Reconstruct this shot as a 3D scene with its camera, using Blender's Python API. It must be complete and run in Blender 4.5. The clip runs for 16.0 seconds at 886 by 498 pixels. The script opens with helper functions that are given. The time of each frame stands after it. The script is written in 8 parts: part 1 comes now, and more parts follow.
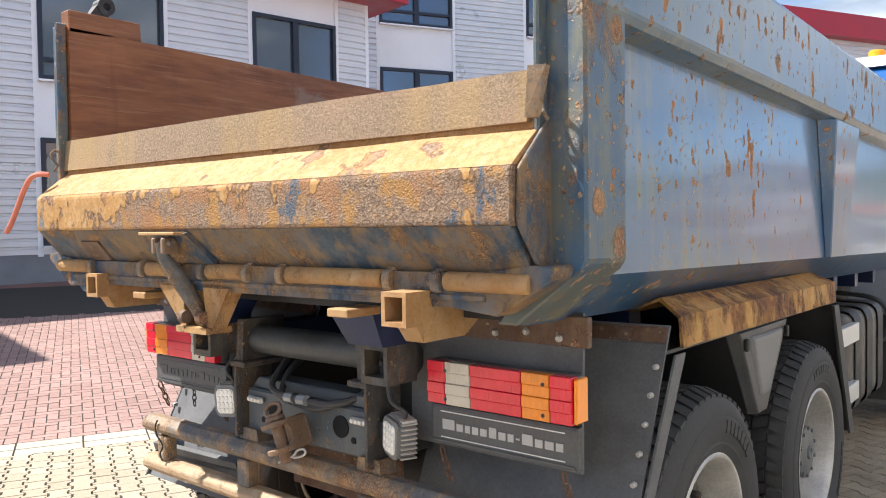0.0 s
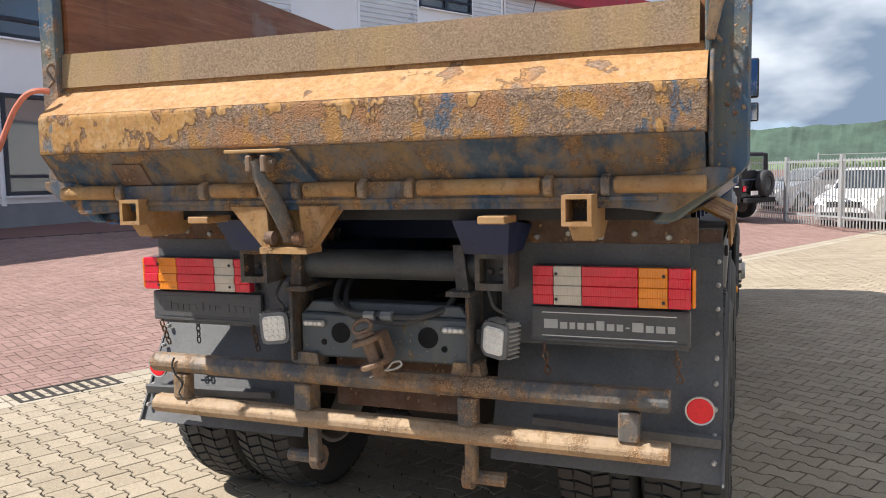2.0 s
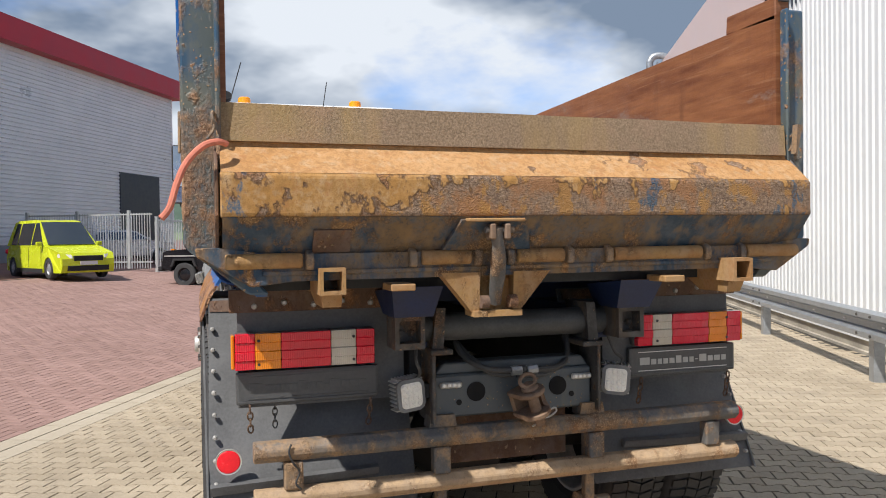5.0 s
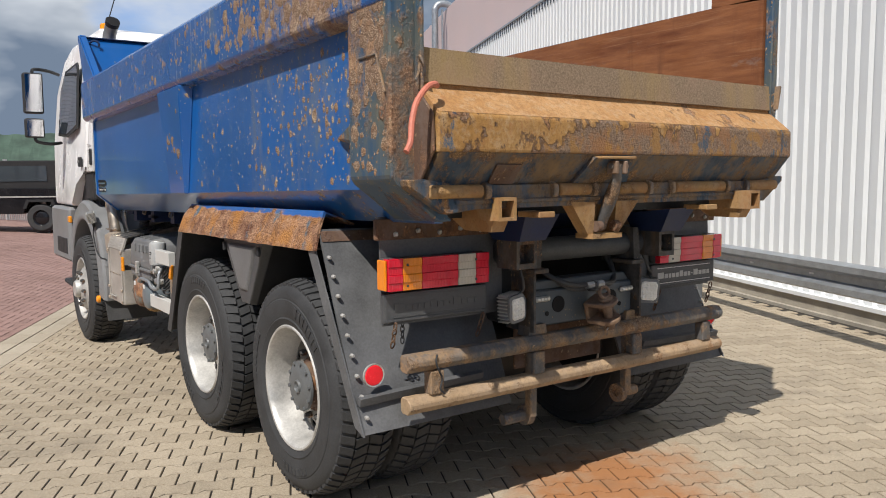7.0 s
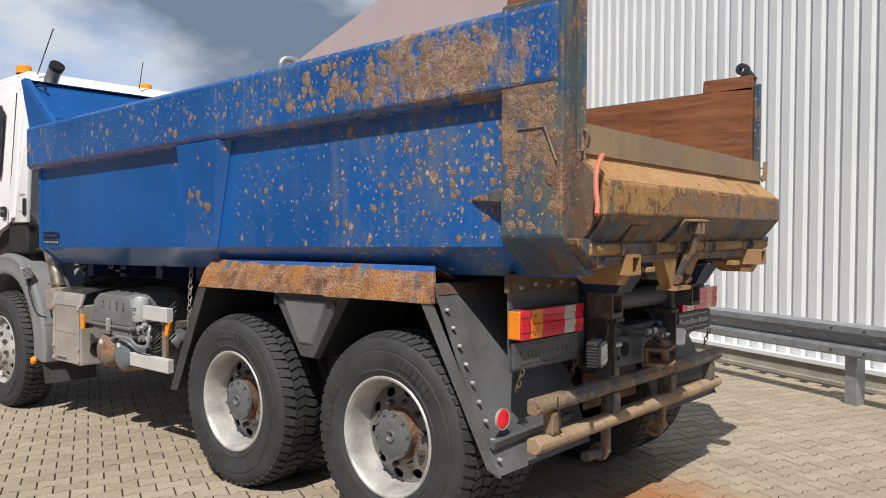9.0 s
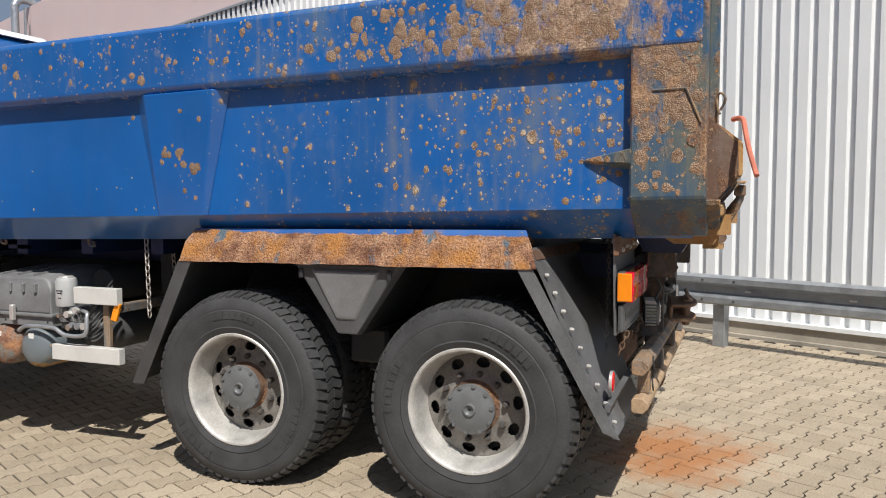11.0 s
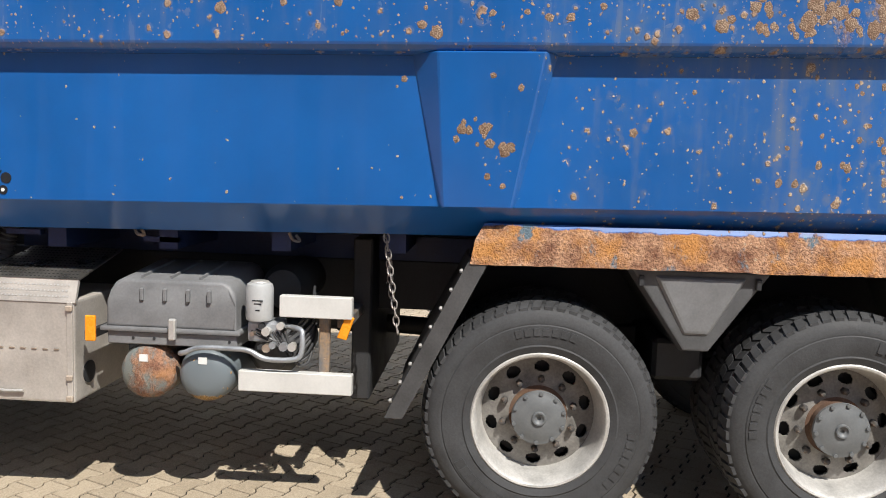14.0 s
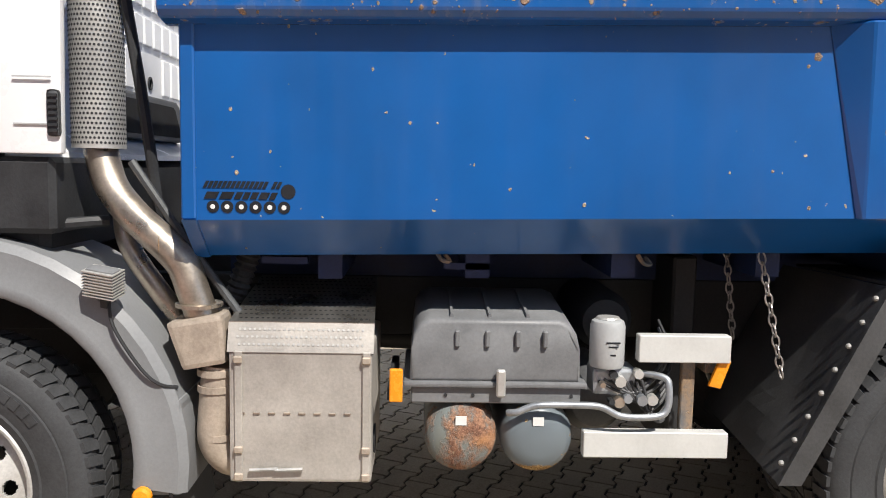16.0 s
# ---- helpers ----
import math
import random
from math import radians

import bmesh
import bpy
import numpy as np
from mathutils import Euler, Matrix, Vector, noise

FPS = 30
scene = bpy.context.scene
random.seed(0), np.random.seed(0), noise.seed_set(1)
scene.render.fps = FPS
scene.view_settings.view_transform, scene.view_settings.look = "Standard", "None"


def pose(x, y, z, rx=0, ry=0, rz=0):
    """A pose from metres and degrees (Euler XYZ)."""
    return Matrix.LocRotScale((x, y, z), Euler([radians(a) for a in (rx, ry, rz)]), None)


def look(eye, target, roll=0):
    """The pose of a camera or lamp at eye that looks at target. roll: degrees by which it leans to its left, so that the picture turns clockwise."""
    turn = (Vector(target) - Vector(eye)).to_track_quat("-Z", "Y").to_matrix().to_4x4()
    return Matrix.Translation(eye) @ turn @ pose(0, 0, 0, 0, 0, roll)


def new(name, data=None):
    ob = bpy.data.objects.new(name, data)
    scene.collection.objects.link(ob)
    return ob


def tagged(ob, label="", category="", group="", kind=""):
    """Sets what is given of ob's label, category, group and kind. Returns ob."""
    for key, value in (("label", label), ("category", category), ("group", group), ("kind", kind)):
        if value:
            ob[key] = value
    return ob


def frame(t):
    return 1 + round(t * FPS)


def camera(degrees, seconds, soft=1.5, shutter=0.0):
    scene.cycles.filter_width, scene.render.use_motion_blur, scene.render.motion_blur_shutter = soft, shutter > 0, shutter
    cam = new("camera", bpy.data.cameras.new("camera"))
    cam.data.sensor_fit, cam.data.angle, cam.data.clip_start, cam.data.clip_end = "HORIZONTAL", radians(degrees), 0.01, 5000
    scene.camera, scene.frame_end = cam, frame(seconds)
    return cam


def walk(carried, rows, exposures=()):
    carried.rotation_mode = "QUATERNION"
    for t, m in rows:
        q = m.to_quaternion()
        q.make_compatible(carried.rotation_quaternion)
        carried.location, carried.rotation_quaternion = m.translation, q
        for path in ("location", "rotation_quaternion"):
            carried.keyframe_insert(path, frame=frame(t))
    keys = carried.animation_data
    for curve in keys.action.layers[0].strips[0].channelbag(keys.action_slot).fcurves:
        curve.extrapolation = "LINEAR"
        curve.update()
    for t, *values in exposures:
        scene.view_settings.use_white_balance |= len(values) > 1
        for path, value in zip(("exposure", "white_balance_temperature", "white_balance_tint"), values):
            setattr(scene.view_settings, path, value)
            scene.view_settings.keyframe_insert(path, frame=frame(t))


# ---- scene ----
cam = camera(58.9, 16.0, 1.0)
PATH = [
    (0, (2.28, -2.686, 1.665), (1.0, -1.15, 1.602), -0.8),
    (0.5, (2.236, -2.958, 1.707), (1.084, -1.326, 1.796), -1.4),
    (1, (2.011, -3.2, 1.68), (0.999, -1.477, 1.762), -1.5),
    (1.5, (1.705, -3.345, 1.62), (0.82, -1.553, 1.554), -1.0),
    (2, (1.306, -3.472, 1.548), (0.592, -1.613, 1.364), -1.2),
    (2.5, (0.908, -3.665, 1.567), (0.393, -1.748, 1.324), -1.9),
    (3, (0.501, -3.749, 1.545), (0.209, -1.78, 1.353), -2.1),
    (3.5, (0.055, -3.908, 1.583), (0.011, -1.91, 1.504), -1.6),
    (6, (-2.071, -3.724, 1.59), (-1.16, -1.945, 1.522), -0.8),
    (6.5, (-2.457, -3.65, 1.573), (-1.415, -1.949, 1.436), -0.7),
    (7, (-2.822, -3.555, 1.572), (-1.67, -1.931, 1.387), -0.4),
    (7.5, (-3.213, -3.435, 1.568), (-1.961, -1.886, 1.387), 0.0),
    (8, (-3.491, -3.221, 1.541), (-2.151, -1.744, 1.4), 0.4),
    (8.5, (-3.795, -3.046, 1.594), (-2.373, -1.642, 1.515), 0.5),
    (11, (-4.757, -1.266, 1.575), (-2.9, -0.535, 1.441), -0.1),
    (11.5, (-4.897, -0.774, 1.622), (-2.988, -0.194, 1.478), 0.4),
    (12, (-4.922, -0.308, 1.643), (-2.978, 0.142, 1.508), 0.9),
    (12.5, (-4.944, 0.188, 1.646), (-2.978, 0.537, 1.518), 1.3),
    (13, (-4.945, 0.675, 1.645), (-2.967, 0.94, 1.51), 1.6),
    (13.5, (-4.809, 1.159, 1.631), (-2.824, 1.341, 1.468), 1.8),
    (14, (-4.7, 1.631, 1.616), (-2.712, 1.735, 1.424), 2.0),
    (14.5, (-4.524, 2.042, 1.566), (-2.536, 2.081, 1.355), 2.0),
    (15, (-4.352, 2.521, 1.563), (-2.364, 2.499, 1.345), 1.9),
    (15.5, (-4.18, 2.962, 1.588), (-2.193, 2.911, 1.365), 1.6),
    (16, (-3.936, 3.356, 1.623), (-1.948, 3.301, 1.414), 1.1),
]
walk(cam, [(t, look(eye, target, roll)) for t, eye, target, roll in PATH],
     exposures=[(0.0, 1.45), (0.5, 1.28), (1.0, 1.12), (1.5, 0.95), (2.5, 0.9), (3.7, 0.82), (5.8, 0.42), (8.7, 0.27), (11.0, 0.46), (12.5, 0.5), (14.0, 0.72), (16.0, 0.67)])

# world: sky with drifting clouds, and one sun from behind on the left
SUN_TO = Vector((1.66, 0.98, -2.55)).normalized()
world = bpy.data.worlds.new("sky")
scene.world = world
world.use_nodes = True
wn, wl = world.node_tree.nodes, world.node_tree.links
wn.clear()
w_out = wn.new("ShaderNodeOutputWorld")
w_bg = wn.new("ShaderNodeBackground")
w_bg.inputs["Strength"].default_value = 0.14
sky = wn.new("ShaderNodeTexSky")
sky.sky_type = "NISHITA"
sky.sun_disc = False
sky.dust_density = 0.15
sky.air_density = 0.75
sky.ozone_density = 2.0
sky.sun_elevation = math.asin(-SUN_TO.z)
sky.sun_rotation = math.atan2(-SUN_TO.x, -SUN_TO.y)
w_tc = wn.new("ShaderNodeTexCoord")
w_map = wn.new("ShaderNodeMapping")
w_map.inputs["Scale"].default_value = (1.0, 1.0, 2.2)
w_map.inputs["Location"].default_value = (2.1, 1.3, 0.5)
w_no = wn.new("ShaderNodeTexNoise")
w_no.inputs["Scale"].default_value = 2.3
w_no.inputs["Detail"].default_value = 7
w_no.inputs["Roughness"].default_value = 0.55
w_ra = wn.new("ShaderNodeValToRGB")
w_ra.color_ramp.elements[0].position = 0.37
w_ra.color_ramp.elements[1].position = 0.52
w_no2 = wn.new("ShaderNodeTexNoise")
w_no2.inputs["Scale"].default_value = 3.4
w_no2.inputs["Detail"].default_value = 5
w_cl = wn.new("ShaderNodeValToRGB")
w_cl.color_ramp.elements[0].position = 0.48
w_cl.color_ramp.elements[0].color = (1.05, 1.38, 1.9, 1)
w_cl.color_ramp.elements[1].position = 0.66
w_cl.color_ramp.elements[1].color = (3.9, 4.15, 4.5, 1)
w_mix = wn.new("ShaderNodeMix")
w_mix.data_type = "RGBA"
wl.new(w_tc.outputs["Generated"], w_map.inputs["Vector"])
wl.new(w_map.outputs["Vector"], w_no.inputs["Vector"])
wl.new(w_map.outputs["Vector"], w_no2.inputs["Vector"])
wl.new(w_no.outputs["Fac"], w_ra.inputs["Fac"])
wl.new(w_no2.outputs["Fac"], w_cl.inputs["Fac"])
wl.new(w_ra.outputs["Color"], w_mix.inputs["Factor"])
w_dim = wn.new("ShaderNodeMix")
w_dim.data_type, w_dim.blend_type = "RGBA", "MULTIPLY"
w_dim.inputs["Factor"].default_value = 1.0
w_dim.inputs["B"].default_value = (0.66, 0.74, 0.86, 1)
wl.new(sky.outputs["Color"], w_dim.inputs["A"])
wl.new(w_dim.outputs["Result"], w_mix.inputs["A"])
wl.new(w_cl.outputs["Color"], w_mix.inputs["B"])
wl.new(w_mix.outputs["Result"], w_bg.inputs["Color"])
wl.new(w_bg.outputs["Background"], w_out.inputs["Surface"])
sun = new("sun", bpy.data.lights.new("sun", "SUN"))
sun.data.energy = 4.0
sun.data.angle = radians(0.55)
sun.data.color = (1.0, 0.95, 0.88)
sun.matrix_world = look((0, 0, 30), Vector((0, 0, 30)) + SUN_TO)

# ---------------------------------------------------------------- materials
def mat_new(name):
    m = bpy.data.materials.new(name)
    m.use_nodes = True
    nt = m.node_tree
    return m, nt.nodes, nt.links, nt.nodes["Principled BSDF"]


def coords(n, l, scale=(1, 1, 1), kind="Object"):
    tc = n.new("ShaderNodeTexCoord")
    mp = n.new("ShaderNodeMapping")
    mp.inputs["Scale"].default_value = scale
    l.new(tc.outputs[kind], mp.inputs["Vector"])
    return mp.outputs["Vector"]


def noise_tex(n, l, vec, scale, detail=5, rough=0.6):
    t = n.new("ShaderNodeTexNoise")
    t.inputs["Scale"].default_value, t.inputs["Detail"].default_value, t.inputs["Roughness"].default_value = scale, detail, rough
    l.new(vec, t.inputs["Vector"])
    return t.outputs["Fac"]


def ramp(n, l, fac, stops):
    r = n.new("ShaderNodeValToRGB")
    e = r.color_ramp.elements
    while len(e) < len(stops):
        e.new(0.5)
    for el, (p, c) in zip(e, stops):
        el.position = p
        el.color = (*c, 1) if isinstance(c, tuple) else (c, c, c, 1)
    l.new(fac, r.inputs["Fac"])
    return r.outputs["Color"]


def mix(n, l, fac, a, b, blend="MIX"):
    m = n.new("ShaderNodeMix")
    m.data_type, m.blend_type = "RGBA", blend
    if isinstance(fac, (int, float)):
        m.inputs["Factor"].default_value = fac
    else:
        l.new(fac, m.inputs["Factor"])
    for key, v in (("A", a), ("B", b)):
        if isinstance(v, tuple):
            m.inputs[key].default_value = (*v, 1)
        else:
            l.new(v, m.inputs[key])
    return m.outputs["Result"]


def math_node(n, l, op, a, b=0.0):
    m = n.new("ShaderNodeMath")
    m.operation = op
    for i, v in enumerate((a, b)):
        if isinstance(v, (int, float)):
            m.inputs[i].default_value = v
        else:
            l.new(v, m.inputs[i])
    return m.outputs[0]


def bump(n, l, p, height, strength, distance=0.01):
    b = n.new("ShaderNodeBump")
    b.inputs["Strength"].default_value, b.inputs["Distance"].default_value = strength, distance
    l.new(height, b.inputs["Height"])
    l.new(b.outputs["Normal"], p.inputs["Normal"])


def plain(name, col, rough=0.6, metal=0.0, var=0.25, scale=6.0, bump_s=0.15, spec=0.5, fine=90.0):
    """A paint, rubber or metal with stains at one scale and grain at another."""
    m, n, l, p = mat_new(name)
    v = coords(n, l)
    a = noise_tex(n, l, v, scale, 6)
    b = noise_tex(n, l, v, fine, 3)
    f = math_node(n, l, "ADD", math_node(n, l, "MULTIPLY", a, 0.7), math_node(n, l, "MULTIPLY", b, 0.3))
    lo, hi = tuple(c * (1 - var) for c in col), tuple(min(1, c * (1 + var)) for c in col)
    l.new(ramp(n, l, f, [(0.35, lo), (0.65, hi)]), p.inputs["Base Color"])
    l.new(ramp(n, l, a, [(0.3, max(0.02, rough - 0.12)), (0.7, min(1, rough + 0.12))]), p.inputs["Roughness"])
    p.inputs["Metallic"].default_value = metal
    p.inputs["Specular IOR Level"].default_value = spec
    if bump_s:
        bump(n, l, p, b, bump_s, 0.004)
    return m


def rusty_paint(name, paint, patch=0.4, density=0.3, streak=0.5, rust_a=(0.20, 0.085, 0.03), rust_b=(0.42, 0.22, 0.075), rough=0.3, bias=None, size=0.5, speck=0.25, grit=1.0, scale=7.0, alt=None, flecks=None, warm=0.25, coat=0.0, fine_scale=75, granule=0.55):
    """Painted steel. patch: share of the surface gone to rust in patches; density: share of blister spots; bias: (axis, from, to, patch gain, density gain)."""
    m, n, l, p = mat_new(name)
    v = coords(n, l)
    wob = n.new("ShaderNodeTexNoise")
    wob.inputs["Scale"].default_value, wob.inputs["Detail"].default_value = 46, 6
    l.new(v, wob.inputs["Vector"])
    add = n.new("ShaderNodeVectorMath")
    add.operation = "MULTIPLY_ADD"
    l.new(wob.outputs["Color"], add.inputs[0])
    add.inputs[1].default_value = (0.021, 0.021, 0.021)
    l.new(coords(n, l, (1, 1, 0.85)), add.inputs[2])
    vw = add.outputs[0]
    big = noise_tex(n, l, v, 1.3, 4, 0.55)
    mid = noise_tex(n, l, coords(n, l, (1, 1, 0.62)), scale, 9, 0.72)
    fine = noise_tex(n, l, v, fine_scale, 4, 0.6)
    dens, pat = density, patch
    if bias:
        axis, x0, x1, gp, gd = bias
        sep = n.new("ShaderNodeSeparateXYZ")
        l.new(v, sep.inputs[0])
        mr = n.new("ShaderNodeMapRange")
        mr.inputs[1].default_value, mr.inputs[2].default_value = x0, x1
        l.new(sep.outputs["XYZ".index(axis)], mr.inputs[0])
        dens = math_node(n, l, "ADD", math_node(n, l, "MULTIPLY", mr.outputs[0], gd), density)
        pat = math_node(n, l, "ADD", math_node(n, l, "MULTIPLY", mr.outputs[0], gp), patch)
    dens = math_node(n, l, "MULTIPLY", dens, ramp(n, l, big, [(0.32, 0.25), (0.68, 1.7)]))
    clump = noise_tex(n, l, coords(n, l, (1, 1, 0.8)), 4.6, 5, 0.62)
    dens = math_node(n, l, "MULTIPLY", dens, math_node(n, l, "MULTIPLY", ramp(n, l, clump, [(0.43, 0.06), (0.63, 1.0)]), 2.1))

    few = math_node(n, l, "MAXIMUM", math_node(n, l, "SUBTRACT", dens, 0.09), 0.0)

    def blisters(cells, rmin, rmax, gain, vec, dens=dens):
        vo = n.new("ShaderNodeTexVoronoi")
        vo.inputs["Scale"].default_value = cells
        l.new(vec, vo.inputs["Vector"])
        sp = n.new("ShaderNodeSeparateColor")
        l.new(vo.outputs["Color"], sp.inputs[0])
        there = math_node(n, l, "LESS_THAN", sp.outputs[0], math_node(n, l, "MULTIPLY", dens, gain))
        r = math_node(n, l, "ADD", math_node(n, l, "MULTIPLY", math_node(n, l, "POWER", sp.outputs[1], 2.5), (rmax - rmin) * cells), rmin * cells)
        q = math_node(n, l, "DIVIDE", vo.outputs["Distance"], r)
        core = math_node(n, l, "MULTIPLY", ramp(n, l, q, [(0.75, 1.0), (1.0, 0.0)]), there)
        halo = math_node(n, l, "MULTIPLY", ramp(n, l, math_node(n, l, "MULTIPLY", q, 0.5), [(0.45, 1.0), (1.0, 0.0)]), there)
        rel = n.new("ShaderNodeVectorMath")
        rel.operation = "SUBTRACT"
        l.new(vec, rel.inputs[0])
        l.new(vo.outputs["Position"], rel.inputs[1])
        flat = n.new("ShaderNodeVectorMath")
        flat.operation = "MULTIPLY"
        l.new(rel.outputs[0], flat.inputs[0])
        flat.inputs[1].default_value = (1, 1, 0)
        ln = n.new("ShaderNodeVectorMath")
        ln.operation = "LENGTH"
        l.new(flat.outputs[0], ln.inputs[0])
        sx = n.new("ShaderNodeSeparateXYZ")
        l.new(rel.outputs[0], sx.inputs[0])
        thin = ramp(n, l, math_node(n, l, "DIVIDE", math_node(n, l, "MULTIPLY", ln.outputs["Value"], cells), r), [(0.25, 1.0), (0.85, 0.0)])
        long_ = ramp(n, l, math_node(n, l, "MULTIPLY", sx.outputs[2], -cells * 1.6), [(0.0, 0.0), (0.06, 1.0), (0.75, 0.0)])
        drip = math_node(n, l, "MULTIPLY", math_node(n, l, "MULTIPLY", thin, long_), there)
        return core, math_node(n, l, "MAXIMUM", math_node(n, l, "MULTIPLY", halo, 0.5), drip)
    c1, h1 = blisters(10.0, 0.006, 0.038 * size / 0.5, 0.85, vw, few)
    c3, h3 = blisters(23.0, 0.004, 0.0165, 1.3, vw, few)
    c2, h2 = blisters(46.0, 0.002, 0.0075, speck * 8, vw)
    h1 = math_node(n, l, "MAXIMUM", h1, math_node(n, l, "MULTIPLY", h3, 0.7))
    spots = math_node(n, l, "MAXIMUM", math_node(n, l, "MAXIMUM", c1, c3), c2)
    lim = math_node(n, l, "SUBTRACT", 0.80, math_node(n, l, "MULTIPLY", pat, 0.62))
    area = math_node(n, l, "ADD", math_node(n, l, "MULTIPLY", big, 0.35), math_node(n, l, "MULTIPLY", mid, 0.65))
    gone = math_node(n, l, "MULTIPLY", math_node(n, l, "SUBTRACT", area, lim), 16.0)
    gone = math_node(n, l, "MINIMUM", math_node(n, l, "MAXIMUM", gone, 0.0), 1.0)
    fac = math_node(n, l, "MAXIMUM", gone, spots)
    vs = coords(n, l, (16, 16, 1.2))
    run = ramp(n, l, noise_tex(n, l, vs, 1.0, 4, 0.5), [(0.50, 0.0), (0.72, 1.0)])
    runs = math_node(n, l, "MULTIPLY", math_node(n, l, "MULTIPLY", run, streak), math_node(n, l, "MINIMUM", math_node(n, l, "MULTIPLY", dens, 1.2), 1.0))
    if rough > 0.5:
        runs = math_node(n, l, "MULTIPLY", run, streak * 0.6)
    base = mix(n, l, ramp(n, l, big, [(0.35, 0.0), (0.7, 1.0)]), tuple(c * 0.85 for c in paint), tuple(min(1, c * 1.12) for c in paint))
    if alt:
        base = mix(n, l, ramp(n, l, noise_tex(n, l, coords(n, l, (1, 1, 0.6)), 3.1, 6, 0.7), [(0.47, 0.0), (0.55, 1.0)]), base, alt)
    if rough > 0.5:
        base = mix(n, l, ramp(n, l, noise_tex(n, l, v, 70, 6, 0.75), [(0.36, 0.6), (0.52, 0.0)]), base, tuple(c * 0.55 for c in paint))
        base = mix(n, l, ramp(n, l, noise_tex(n, l, v, 11, 6, 0.7), [(0.46, 0.0), (0.62, 0.55)]), base, tuple(min(1, c * 0.9 + 0.075) for c in paint))
    dust = ramp(n, l, noise_tex(n, l, coords(n, l, (9, 9, 0.8)), 1.0, 5, 0.6), [(0.45, 0.0), (0.75, 0.05 if coat else 0.12)])
    base = mix(n, l, dust, base, (0.15, 0.16, 0.17))
    if coat:
        haze = math_node(n, l, "MINIMUM", math_node(n, l, "MULTIPLY", dens, 0.16), 0.5)
        base = mix(n, l, math_node(n, l, "MULTIPLY", haze, ramp(n, l, mid, [(0.40, 0.2), (0.60, 1.0)])), base, (0.13, 0.17, 0.17))
    stain = math_node(n, l, "MAXIMUM", math_node(n, l, "MULTIPLY", h1, 0.75), runs)
    base = mix(n, l, stain, base, (0.21, 0.19, 0.12) if rough < 0.5 else (0.25, 0.155, 0.07))
    rust = mix(n, l, ramp(n, l, noise_tex(n, l, v, scale * 2.3, 5, 0.65), [(0.36, 0.0), (0.62, 1.0)]), rust_a, rust_b)
    rust = mix(n, l, math_node(n, l, "MULTIPLY", ramp(n, l, fine, [(0.45, 0.0), (0.62, 1.0)]), 0.6), rust, tuple(c * 0.45 for c in rust_a))
    rust = mix(n, l, math_node(n, l, "MULTIPLY", c2, 0.5), rust, (0.40, 0.33, 0.22))
    gran = noise_tex(n, l, v, 230, 2, 0.5)
    rust = mix(n, l, ramp(n, l, gran, [(0.54, 0.0), (0.64, granule)]), rust, tuple(min(1, c * 1.5 + 0.08) for c in rust_b))
    rust = mix(n, l, ramp(n, l, gran, [(0.36, granule), (0.45, 0.0)]), rust, tuple(c * 0.4 for c in rust_a))
    rust = mix(n, l, math_node(n, l, "MULTIPLY", ramp(n, l, noise_tex(n, l, v, 3.7, 6, 0.65), [(0.50, 0.0), (0.62, 1.0)]), warm), rust, (0.46, 0.20, 0.045))
    if flecks:
        patch_ = ramp(n, l, noise_tex(n, l, coords(n, l, (1.0, 1.0, 0.55)), 6.5, 6, 0.7), [(0.575, 0.0), (0.65, 0.85)])
        rust = mix(n, l, patch_, rust, flecks)
        base = mix(n, l, patch_, base, flecks)
    l.new(mix(n, l, fac, base, rust), p.inputs["Base Color"])
    l.new(ramp(n, l, math_node(n, l, "ADD", fac, math_node(n, l, "MULTIPLY", stain, 0.4)), [(0.0, rough), (0.9, 0.85)]), p.inputs["Roughness"])
    h = math_node(n, l, "ADD", math_node(n, l, "MULTIPLY", fac, math_node(n, l, "ADD", math_node(n, l, "MULTIPLY", fine, grit), 0.5)), math_node(n, l, "MULTIPLY", math_node(n, l, "ADD", big, fine) if rough > 0.5 else big, 0.25))
    bump(n, l, p, h, 0.6, 0.008)
    if coat:
        l.new(math_node(n, l, "MULTIPLY", math_node(n, l, "SUBTRACT", 1.0, fac), coat), p.inputs["Coat Weight"])
        p.inputs["Coat Roughness"].default_value = 0.11
    return m


BLUE = (0.005, 0.097, 0.345)
TAN_A, TAN_B = (0.25, 0.16, 0.10), (0.46, 0.36, 0.25)
M_blue = rusty_paint("blue_body_paint", BLUE, -0.45, 0.03, 0.30, TAN_A, TAN_B, bias=("Y", 1.7, -0.3, 0.25, 1.4), rough=0.28, coat=0.55, size=0.42, warm=0.1, speck=0.11)
M_blue_rail = rusty_paint("blue_rail_paint", BLUE, -0.15, 0.30, 0.35, (0.23, 0.13, 0.09), (0.44, 0.32, 0.22), bias=("Y", 1.7, 0.1, 0.63, 1.9), rough=0.24, size=0.5, scale=6.0, coat=0.5, warm=0.08, grit=2.5, speck=0.18, granule=0.3)
# right side: panel and rail in a greyer blue, with heavier brown rust
M_blue_r = rusty_paint("rusty_grey_blue_paint", (0.035, 0.098, 0.20), -0.28, 0.16, 0.85, (0.20, 0.085, 0.035), (0.38, 0.20, 0.09), bias=("Y", 2.6, -0.6, 0.22, 1.3), rough=0.30, coat=0.55, size=0.42, warm=0.35, speck=0.10)
